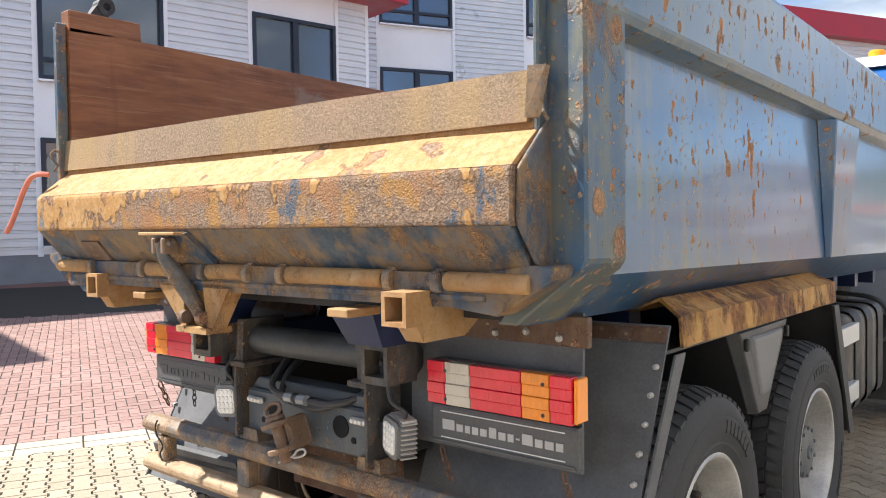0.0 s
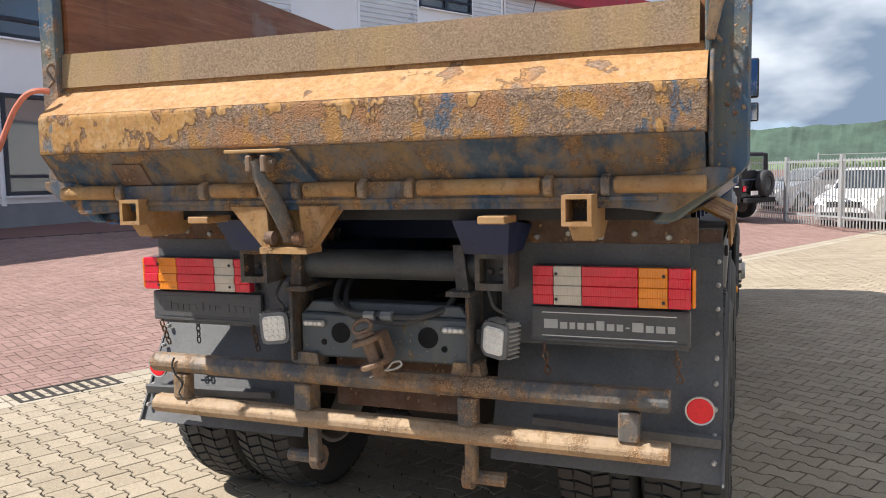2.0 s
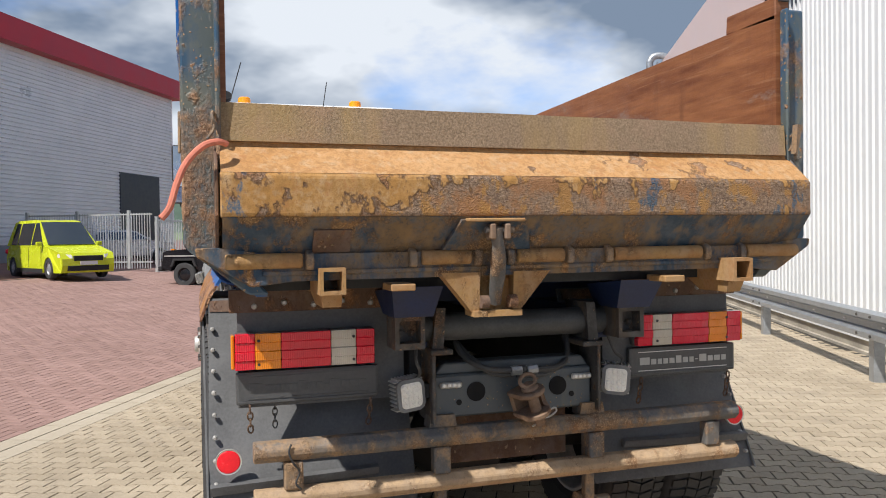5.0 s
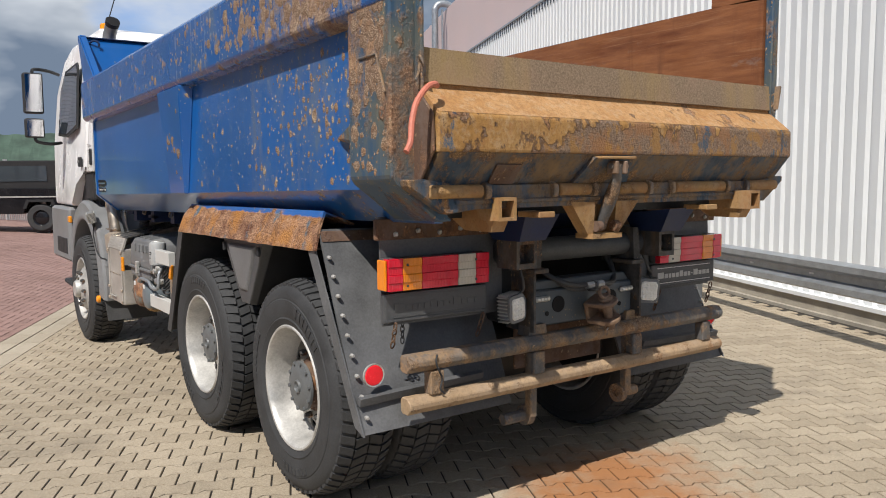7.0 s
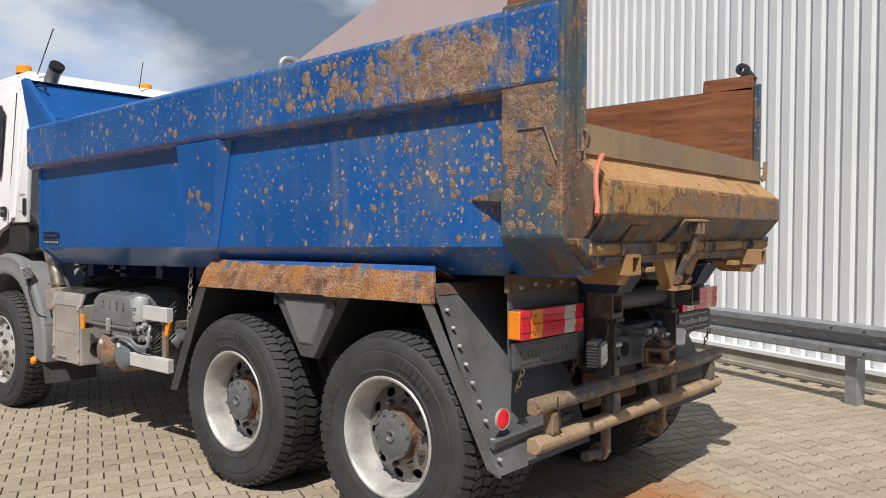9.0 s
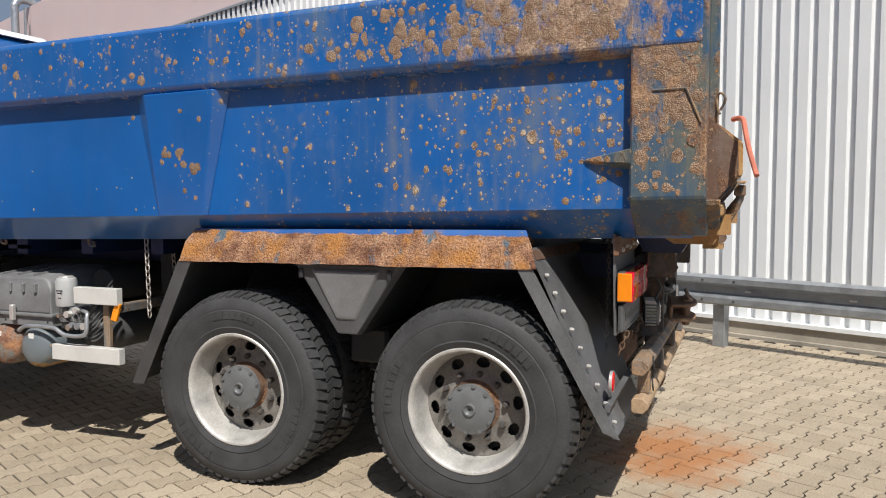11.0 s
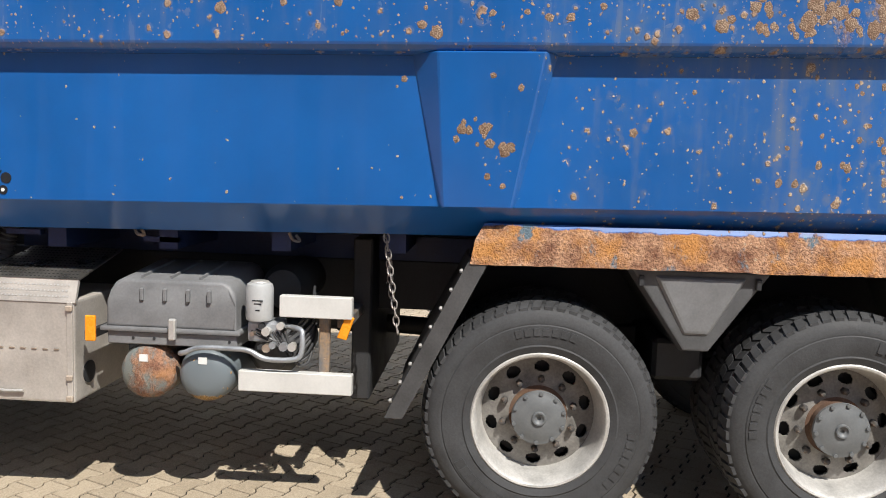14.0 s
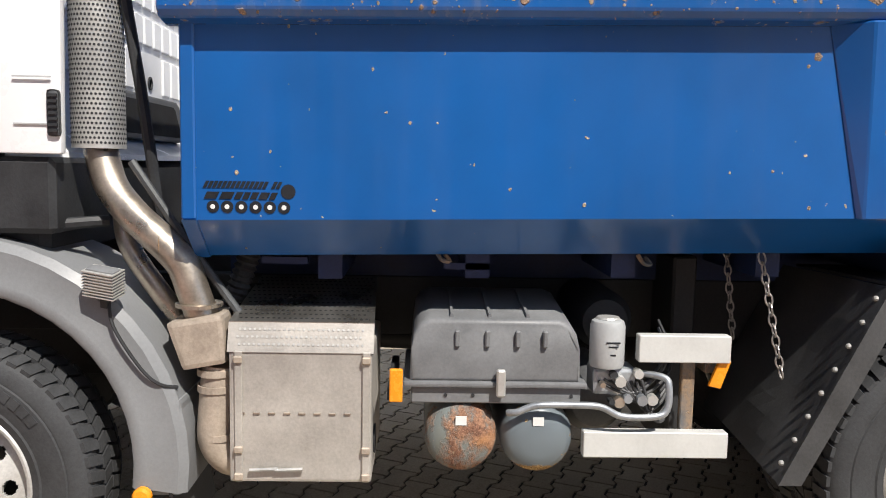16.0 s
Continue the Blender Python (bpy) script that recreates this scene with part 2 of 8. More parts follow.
M_rail_r = rusty_paint("rusty_grey_blue_rail", (0.05, 0.105, 0.17), 0.0, 0.40, 0.7, (0.17, 0.08, 0.04), (0.34, 0.19, 0.10), bias=("Y", 2.6, -0.4, 0.36, 1.6), rough=0.32, size=0.6, scale=6.0, coat=0.35, warm=0.3, grit=2.5, speck=0.14, granule=0.3)
M_post = rusty_paint("rusty_blue_post", (0.035, 0.085, 0.15), 0.47, 1.4, 0.6, (0.19, 0.095, 0.055), (0.38, 0.235, 0.135), rough=0.4, alt=(0.085, 0.105, 0.105), size=0.6, scale=3.6, grit=2.5, warm=0.3, granule=0.3)


def pitted_gate(name, low, high, ochre_a, ochre_b, blue=0.62, relief=0.9):
    """Ochre paint that has broken off in ragged patches down to pitted, gritty steel. low, high: share gone at the two ends."""
    m, n, l, p = mat_new(name)
    v = coords(n, l)
    sep = n.new("ShaderNodeSeparateXYZ")
    l.new(v, sep.inputs[0])
    mr = n.new("ShaderNodeMapRange")
    mr.inputs[1].default_value, mr.inputs[2].default_value = -0.75, 0.15
    mr.inputs[3].default_value, mr.inputs[4].default_value = low, high
    l.new(sep.outputs[0], mr.inputs[0])
    zone = math_node(n, l, "ADD", noise_tex(n, l, coords(n, l, (1, 1, 0.8)), 5.2, 10, 0.62), mr.outputs[0])
    pit = ramp(n, l, zone, [(0.500, 0.0), (0.512, 1.0)])
    rim = ramp(n, l, zone, [(0.480, 0.0), (0.500, 0.85), (0.525, 0.0)])
    fine = noise_tex(n, l, v, 85, 6, 0.75)
    grain = noise_tex(n, l, v, 210, 3, 0.6)
    vo = n.new("ShaderNodeTexVoronoi")
    vo.inputs["Scale"].default_value = 125
    l.new(v, vo.inputs["Vector"])
    cells = ramp(n, l, vo.outputs["Distance"], [(0.15, 1.0), (0.55, 0.0)])
    base = mix(n, l, ramp(n, l, noise_tex(n, l, coords(n, l, (1, 1, 0.5)), 3.4, 6, 0.65), [(0.38, 0.0), (0.62, 1.0)]), ochre_a, ochre_b)
    base = mix(n, l, ramp(n, l, noise_tex(n, l, v, 46, 6, 0.72), [(0.40, 0.6), (0.54, 0.0)]), base, tuple(c * 0.62 for c in ochre_a))
    base = mix(n, l, ramp(n, l, noise_tex(n, l, v, 24, 6, 0.7), [(0.50, 0.0), (0.66, 0.5)]), base, (0.50, 0.37, 0.23))
    base = mix(n, l, ramp(n, l, grain, [(0.36, 0.5), (0.47, 0.0)]), base, tuple(c * 0.55 for c in ochre_a))
    base = mix(n, l, ramp(n, l, noise_tex(n, l, v, 17, 6, 0.7), [(0.55, 0.0), (0.68, 0.55)]), base, (0.36, 0.155, 0.055))
    grit = mix(n, l, ramp(n, l, fine, [(0.36, 0.0), (0.64, 1.0)]), (0.12, 0.072, 0.048), (0.37, 0.255, 0.17))
    grit = mix(n, l, math_node(n, l, "MULTIPLY", cells, 0.30), grit, (0.44, 0.32, 0.22))
    grit = mix(n, l, ramp(n, l, noise_tex(n, l, v, 38, 5, 0.7), [(0.34, 0.75), (0.44, 0.0)]), grit, (0.10, 0.060, 0.042))
    grit = mix(n, l, ramp(n, l, noise_tex(n, l, v, 7.5, 7, 0.7), [(0.47, 0.0), (0.58, 0.75)]), grit, (0.36, 0.165, 0.062))
    grit = mix(n, l, ramp(n, l, noise_tex(n, l, coords(n, l, (1, 1, 0.8), "Object"), 9.5, 6, 0.7), [(0.52, 0.0), (0.58, 0.85)]), grit, ochre_a)
    col = mix(n, l, pit, base, grit)
    bl = ramp(n, l, noise_tex(n, l, coords(n, l, (1, 1, 0.45)), 6.1, 7, 0.62), [(blue, 0.0), (blue + 0.025, 0.9)])
    col = mix(n, l, math_node(n, l, "MULTIPLY", bl, ramp(n, l, fine, [(0.40, 0.35), (0.52, 1.0)])), col, (0.045, 0.10, 0.16))
    col = mix(n, l, rim, col, (0.12, 0.062, 0.03))
    l.new(col, p.inputs["Base Color"])
    p.inputs["Roughness"].default_value = 0.82
    h = math_node(n, l, "ADD", math_node(n, l, "MULTIPLY", pit, math_node(n, l, "SUBTRACT", math_node(n, l, "ADD", math_node(n, l, "MULTIPLY", fine, 1.5), math_node(n, l, "MULTIPLY", cells, 0.5)), 1.5)), math_node(n, l, "MULTIPLY", grain, 0.12))
    bump(n, l, p, h, relief, 0.009)
    return m


def board_mat():
    """A gritty weathered board, stained in upright bands."""
    m, n, l, p = mat_new("sanded_board")
    v = coords(n, l)
    col = mix(n, l, ramp(n, l, noise_tex(n, l, v, 130, 5, 0.7), [(0.36, 0.0), (0.64, 1.0)]), (0.165, 0.115, 0.072), (0.33, 0.24, 0.16))
    col = mix(n, l, ramp(n, l, noise_tex(n, l, coords(n, l, (3.2, 3.2, 0.5)), 1.0, 6, 0.6), [(0.50, 0.0), (0.64, 0.6)]), col, (0.37, 0.25, 0.095))
    col = mix(n, l, ramp(n, l, noise_tex(n, l, v, 4.0, 5, 0.6), [(0.52, 0.0), (0.70, 0.5)]), col, (0.34, 0.215, 0.15))
    l.new(col, p.inputs["Base Color"])
    p.inputs["Roughness"].default_value = 0.92
    bump(n, l, p, noise_tex(n, l, v, 110, 5, 0.7), 0.55, 0.006)
    return m


def liner_mat():
    """Rolled wear plate: red-brown rust with long scuffs from sliding loads and a few grey patches."""
    m, n, l, p = mat_new("rust_inner_plate")
    v = coords(n, l)
    col = mix(n, l, ramp(n, l, noise_tex(n, l, coords(n, l, (1, 0.9, 7)), 2.2, 8, 0.65), [(0.34, 0.0), (0.66, 1.0)]), (0.145, 0.046, 0.017), (0.30, 0.118, 0.046))
    col = mix(n, l, ramp(n, l, noise_tex(n, l, coords(n, l, (1, 0.7, 26)), 3.0, 5, 0.6), [(0.56, 0.0), (0.70, 0.55)]), col, (0.36, 0.19, 0.10))
    col = mix(n, l, ramp(n, l, noise_tex(n, l, coords(n, l, (1, 0.8, 1.6)), 2.4, 7, 0.7), [(0.60, 0.0), (0.68, 0.6)]), col, (0.24, 0.20, 0.175))
    col = mix(n, l, ramp(n, l, noise_tex(n, l, coords(n, l, (9, 9, 0.9)), 1.3, 5, 0.6), [(0.58, 0.0), (0.75, 0.5)]), col, (0.10, 0.035, 0.015))
    l.new(col, p.inputs["Base Color"])
    l.new(ramp(n, l, noise_tex(n, l, v, 5, 5), [(0.3, 0.38), (0.7, 0.66)]), p.inputs["Roughness"])
    bump(n, l, p, noise_tex(n, l, v, 60, 6, 0.7), 0.25, 0.006)
    return m


M_gate = pitted_gate("ochre_rust_gate", -0.23, -0.115, (0.42, 0.215, 0.075), (0.50, 0.290, 0.130), 0.72, 0.45)
M_pitted = pitted_gate("pitted_gate_face", 0.02, 0.115, (0.40, 0.205, 0.055), (0.44, 0.255, 0.095), 0.60)
M_ochre = rusty_paint("ochre_fittings", (0.40, 0.23, 0.085), 0.40, 0.0, 0.5, (0.26, 0.14, 0.06), (0.44, 0.28, 0.14), 0.8, size=0.3, grit=3.0, scale=13.0, warm=0.5, alt=(0.34, 0.175, 0.065))
M_gate_low = rusty_paint("blue_ochre_gate", (0.022, 0.052, 0.090), 0.46, 0.0, 1.5, (0.15, 0.08, 0.04), (0.34, 0.20, 0.085), 0.6, size=0.4, alt=(0.17, 0.105, 0.048), scale=9.0, warm=0.4)
M_board = board_mat()
M_inner = liner_mat()
M_fender = rusty_paint("rusty_fender_paint", (0.02, 0.11, 0.36), 0.15, 0.3, 0.3, (0.16, 0.062, 0.032), (0.48, 0.27, 0.155), 0.5, grit=7.0, bias=("Z", 1.412, 1.352, 0.85, 0.6), scale=4.5, warm=0.8, flecks=(0.05, 0.14, 0.20), granule=0.12)
M_tank_d = plain("dusty_tank", (0.105, 0.095, 0.085), 0.6, 0, 0.4, 7, 0.15)
M_fender_r = rusty_paint("ochre_fender", (0.48, 0.25, 0.048), 0.56, 0.2, 0.45, (0.085, 0.042, 0.025), (0.27, 0.12, 0.05), 0.7, grit=6.0, scale=8.0, warm=0.4, alt=(0.40, 0.17, 0.035), granule=0.25)
M_bracket = rusty_paint("dark_rusty_bracket", (0.055, 0.052, 0.05), 0.46, 0.4, 0.5, (0.11, 0.06, 0.035), (0.25, 0.145, 0.08), 0.65, size=0.4)
M_rustbar = rusty_paint("rusty_bar_paint", (0.10, 0.10, 0.10), 0.46, 0.05, 0.6, (0.17, 0.095, 0.05), (0.38, 0.25, 0.145), 0.6, size=0.4, alt=(0.31, 0.20, 0.11))
# bar rust with the sunlight on the lower bar put into its colour
M_lowbar = rusty_paint("sunlit_bar_rust", (0.36, 0.25, 0.15), 0.42, 0.05, 0.5, (0.22, 0.125, 0.065), (0.47, 0.34, 0.215), 0.7, size=0.4, alt=(0.42, 0.29, 0.17))
M_strip = rusty_paint("brown_rust_strip", (0.12, 0.065, 0.04), 0.45, 0.4, 0.5, (0.13, 0.06, 0.035), (0.27, 0.14, 0.075), 0.75, size=0.3)
M_jaw = rusty_paint("brown_jaw_steel", (0.20, 0.125, 0.08), 0.42, 0.0, 0.3, (0.17, 0.09, 0.05), (0.33, 0.20, 0.12), 0.7, size=0.3, scale=14.0)
M_rubber = plain("black_rubber", (0.055, 0.055, 0.056), 0.62, 0, 0.35, 5, 0.12)
M_flap = plain("dusty_rubber_sheet", (0.108, 0.110, 0.114), 0.62, 0, 0.35, 4, 0.15)
M_tyre = plain("tyre_rubber", (0.038, 0.039, 0.041), 0.75, 0, 0.35, 7, 0.25)
M_dark = plain("dark_chassis", (0.024, 0.025, 0.027), 0.6, 0.0, 0.4, 5, 0.2)
M_chassis = plain("worn_chassis_grey", (0.060, 0.064, 0.068), 0.5, 0.0, 0.4, 5, 0.2)
# near-black for flat faces that paint the shade inside openings
M_void = plain("opening_shade", (0.005, 0.005, 0.006), 0.9, 0, 0.1, 5, 0.0)
M_member = rusty_paint("worn_crossmember_paint", (0.085, 0.10, 0.112), 0.10, 0.35, 0.4, (0.13, 0.08, 0.05), (0.27, 0.18, 0.11), 0.45, size=0.3)
M_navy = plain("navy_chassis_paint", (0.008, 0.020, 0.070), 0.5, 0.0, 0.35, 5, 0.15)
M_grey_pl = plain("grey_plastic", (0.165, 0.168, 0.172), 0.5, 0, 0.2, 6, 0.12)
M_grey_dk = plain("dark_grey_plastic", (0.078, 0.080, 0.083), 0.5, 0, 0.25, 6, 0.12)
M_arch = plain("grey_arch_plastic", (0.20, 0.205, 0.21), 0.5, 0, 0.12, 3, 0.1)
M_tan = plain("baked_steel", (0.44, 0.37, 0.30), 0.5, 0.3, 0.25, 9, 0.2)
M_seam = plain("panel_groove", (0.42, 0.42, 0.42), 0.4, 0, 0.05, 9, 0.0)
M_rim = plain("silver_rim_paint", (0.50, 0.49, 0.465), 0.42, 0.3, 0.28, 7, 0.1)
# rear disc colour, darkened for the shade deep inside the rim
M_disc = plain("shaded_disc_paint", (0.20, 0.19, 0.175), 0.55, 0.2, 0.4, 9, 0.15)
M_hub = plain("hub_grey", (0.13, 0.138, 0.142), 0.5, 0.1, 0.15, 9, 0.12)
M_white = plain("white_cab_paint", (0.86, 0.86, 0.86), 0.22, 0, 0.02, 3, 0.0)
M_alu = plain("dull_aluminium", (0.58, 0.57, 0.54), 0.4, 0.5, 0.15, 4, 0.1)
M_shield = plain("bare_heat_shield", (0.42, 0.40, 0.37), 0.32, 0.9, 0.25, 6, 0.12)
M_muffler = plain("muffler_aluminium", (0.47, 0.44, 0.40), 0.5, 0.35, 0.2, 5, 0.15)
M_steel = plain("heat_tinted_steel", (0.50, 0.43, 0.35), 0.32, 0.85, 0.25, 7, 0.1)
M_bolt = plain("zinc_bolt", (0.42, 0.41, 0.39), 0.4, 0.25, 0.15, 20, 0.1)
M_chain = plain("zinc_chain", (0.40, 0.37, 0.34), 0.45, 0.7, 0.3, 30, 0.2)
M_tank_r = rusty_paint("rusty_air_tank", (0.18, 0.20, 0.19), 0.52, 0.3, 0.6, (0.19, 0.085, 0.05), (0.40, 0.22, 0.13), 0.45, size=0.4, scale=6.0, warm=0.45, granule=0.2)
M_tank = rusty_paint("grey_air_tank", (0.145, 0.172, 0.188), -0.25, 0.1, 0.1, (0.24, 0.13, 0.05), (0.47, 0.30, 0.11), 0.35, size=0.4, bias=("Z", 0.585, 0.515, 1.0, 0.4), scale=9.0)
M_cartridge = plain("silver_cartridge", (0.43, 0.44, 0.44), 0.42, 0.1, 0.08, 8, 0.05)
M_guard = plain("off_white_guard", (0.60, 0.60, 0.575), 0.42, 0.1, 0.08, 5, 0.08)
M_galv = plain("galvanised_steel", (0.36, 0.38, 0.40), 0.42, 0.6, 0.2, 9, 0.12)


def lens(name, col, rough=0.12):
    m, n, l, p = mat_new(name)
    v = coords(n, l)
    a = noise_tex(n, l, v, 8, 4)
    l.new(ramp(n, l, a, [(0.3, tuple(c * 0.8 for c in col)), (0.7, col)]), p.inputs["Base Color"])
    p.inputs["Roughness"].default_value = rough
    p.inputs["Coat Weight"].default_value = 0.6
    wv = n.new("ShaderNodeTexWave")
    wv.inputs["Scale"].default_value = 38
    wv.bands_direction = "X"
    l.new(v, wv.inputs["Vector"])
    bump(n, l, p, wv.outputs["Fac"], 0.25, 0.004)
    return m


M_red = lens("red_lens", (0.78, 0.012, 0.040))
M_amber = lens("amber_lens", (0.90, 0.27, 0.012))
M_clear = lens("clear_lens", (0.62, 0.56, 0.47))
M_led = lens("led_lens", (0.88, 0.86, 0.80))
M_reflector = plain("red_reflector", (0.88, 0.015, 0.03), 0.2, 0, 0.1, 30, 0.1)
M_orange = plain("orange_reflector", (0.85, 0.30, 0.015), 0.25, 0, 0.1, 30, 0.1)
M_pink = plain("faded_red_cord", (0.55, 0.17, 0.11), 0.6, 0, 0.2, 20, 0.1)
M_letter = plain("white_print", (0.72, 0.72, 0.70), 0.5, 0, 0.05, 20, 0.0)
M_print = plain("grey_white_print", (0.42, 0.42, 0.41), 0.5, 0, 0.1, 20, 0.0)
M_letter_dk = plain("worn_print", (0.085, 0.087, 0.09), 0.5, 0, 0.3, 20, 0.0)
M_black_print = plain("black_print", (0.01, 0.012, 0.016), 0.5, 0, 0.2, 20, 0.0)


def glass_mat(name, tint=(0.02, 0.025, 0.03), rough=0.03):
    m, n, l, p = mat_new(name)
    p.inputs["Base Color"].default_value = (*tint, 1)
    p.inputs["Roughness"].default_value = rough
    p.inputs["IOR"].default_value = 1.9
    p.inputs["Coat Weight"].default_value = 1.0
    return m


M_glass = glass_mat("window_glass", (0.05, 0.06, 0.07))
M_glass_dk = glass_mat("dark_glass")
M_mirror = plain("mirror_silver", (0.85, 0.86, 0.87), 0.03, 1.0, 0.02, 3, 0.0)

# ---------------------------------------------------------------- mesh helpers
def thing(name, at, label, category, group="", kind=""):
    ob = new(name)
    ob.empty_display_size = 0.2
    ob.location = at
    return tagged(ob, label, category, group, kind)


def part(name, bm, material, parent=None, label="", smooth=False):
    """Links a bmesh (in world coordinates) as one mesh under its thing or part."""
    bmesh.ops.recalc_face_normals(bm, faces=bm.faces)
    me = bpy.data.meshes.new(name)
    bm.to_mesh(me)
    bm.free()
    mats = material if isinstance(material, (list, tuple)) else [material]
    for m in mats:
        me.materials.append(m)
    if smooth:
        for f in me.polygons:
            f.use_smooth = True
        me.set_sharp_from_angle(angle=radians(38))
    ob = new(name, me)
    if parent is not None:
        ob.parent = parent
        # undo the places of the parents: vertices stay in world coordinates
        inv = Matrix.Translation(-Vector(root_of(parent).location))
        ob.matrix_parent_inverse = inv if parent == root_of(parent) else Matrix.Identity(4)
    return tagged(ob, label)


def root_of(ob):
    while ob.parent is not None:
        ob = ob.parent
    return ob


def box(bm, x0, x1, y0, y1, z0, z1, bev=0.0, seg=1):
    v = [bm.verts.new((x, y, z)) for z in (z0, z1) for y in (y0, y1) for x in (x0, x1)]
    fs = [bm.faces.new([v[i] for i in q]) for q in ((0, 2, 3, 1), (4, 5, 7, 6), (0, 1, 5, 4), (2, 6, 7, 3), (0, 4, 6, 2), (1, 3, 7, 5))]
    if bev:
        es = list({e for f in fs for e in f.edges})
        bmesh.ops.bevel(bm, geom=es, offset=bev, segments=seg, profile=0.6, affect="EDGES")
    return bm


def prism(bm, prof, axis, a, b, bev=0.0, seg=1):
    """A closed outline run along an axis from a to b. The outline's two numbers are the other two axes in order."""
    def at(p, s):
        return {"x": (s, p[0], p[1]), "y": (p[0], s, p[1]), "z": (p[0], p[1], s)}[axis]
    va, vb = [bm.verts.new(at(p, a)) for p in prof], [bm.verts.new(at(p, b)) for p in prof]
    fs = [bm.faces.new(va), bm.faces.new(vb)]
    k = len(prof)
    fs += [bm.faces.new((va[i], va[(i + 1) % k], vb[(i + 1) % k], vb[i])) for i in range(k)]
    if bev:
        bmesh.ops.bevel(bm, geom=list({e for f in fs for e in f.edges}), offset=bev, segments=seg, profile=0.6, affect="EDGES")
    return bm


def tube(bm, pts, r, n=10, cap=True):
    """A round bar swept through points; r may be a list."""
    pts = [Vector(p) for p in pts]
    rings = []
    up = Vector((0.13, 0.21, 0.97))
    for i, p in enumerate(pts):
        d = (pts[min(i + 1, len(pts) - 1)] - pts[max(i - 1, 0)]).normalized()
        a = d.cross(up)
        if a.length < 0.05:
            a = d.cross(Vector((1, 0, 0)))
        a.normalize()
        b = d.cross(a)
        up = b if abs(b.z) > 0.05 else up
        rr = r[i] if isinstance(r, (list, tuple)) else r
        rings.append([bm.verts.new(p + rr * (math.cos(t) * a + math.sin(t) * b)) for t in [2 * math.pi * k / n for k in range(n)]])
    for u, w in zip(rings, rings[1:]):
        best = min(range(n), key=lambda s: sum((u[k].co - w[(k + s) % n].co).length for k in range(n)))
        for k in range(n):
            bm.faces.new((u[k], u[(k + 1) % n], w[(k + 1 + best) % n], w[(k + best) % n]))
    if cap:
        bm.faces.new(rings[0])
        bm.faces.new(rings[-1])
    return bm


def curve_pts(pts, n=6):
    """Catmull-Rom points through the given ones."""
    pts = [Vector(p) for p in pts]
    out = []
    for i in range(len(pts) - 1):
        p0, p1, p2, p3 = pts[max(i - 1, 0)], pts[i], pts[i + 1], pts[min(i + 2, len(pts) - 1)]
        for k in range(n):
            t = k / n
            out.append(0.5 * ((2 * p1) + (p2 - p0) * t + (2 * p0 - 5 * p1 + 4 * p2 - p3) * t * t + (3 * p1 - p0 - 3 * p2 + p3) * t ** 3))
    return out + [pts[-1]]


def lathe(bm, prof, centre, axis="x", n=32, closed=False):
    """Turns an outline of (radius, way along the axis) round an axis through the centre."""
    c = Vector(centre)
    rings = []
    for r, h in prof:
        ring = []
        for k in range(n):
            t = 2 * math.pi * k / n
            a, b = r * math.cos(t), r * math.sin(t)
            ring.append(bm.verts.new(c + Vector({"x": (h, a, b), "y": (a, h, b), "z": (a, b, h)}[axis])))
        rings.append(ring)
    pairs = list(zip(rings, rings[1:])) + ([(rings[-1], rings[0])] if closed else [])
    for u, w in pairs:
        for k in range(n):
            bm.faces.new((u[k], u[(k + 1) % n], w[(k + 1) % n], w[k]))
    if not closed:
        for ring, (r, h) in ((rings[0], prof[0]), (rings[-1], prof[-1])):
            if r > 1e-4:
                bm.faces.new(ring)
    bmesh.ops.remove_doubles(bm, verts=[v for ring in rings for v in ring], dist=1e-5)
    return bm


def B():
    return bmesh.new()


def slope(bm, rate, y0=0.0):
    """Leans a mesh: it sinks by rate for each metre ahead."""
    for v in bm.verts:
        v.co.z -= rate * (v.co.y - y0)
    return bm


def bolt_head(bm, c, r, axis="x", h=0.008, n=8):
    return lathe(bm, [(r, -h), (r, h * 0.3), (r * 0.6, h), (0.0, h)], c, axis, n)

# ---------------------------------------------------------------- ground
EDGE_P, EDGE_D = Vector((-2.84, 3.60)), Vector((math.sin(radians(25)), math.cos(radians(25))))
EDGE_N = Vector((-EDGE_D.y, EDGE_D.x))


def left_of_edge(x, y):
    return (Vector((x, y)) - EDGE_P).dot(EDGE_N)


def yard_z(x, y):
    """The yard sinks a little into a shallow gutter along the red paving."""
    t = max(0.0, 1.0 - abs(left_of_edge(x, y)) / 3.2)
    return -0.087 * t * t * (3 - 2 * t)


def ground_z(x, y):
    """The red paving rises from the gutter line towards the offices; the yard itself is level."""
    d = left_of_edge(x, y) - 0.4
    hollow = yard_z(x, y)
    if d <= 0:
        return hollow
    d = min(d, 30.0)
    return 0.045 * d * d / (d + 1.5) + hollow


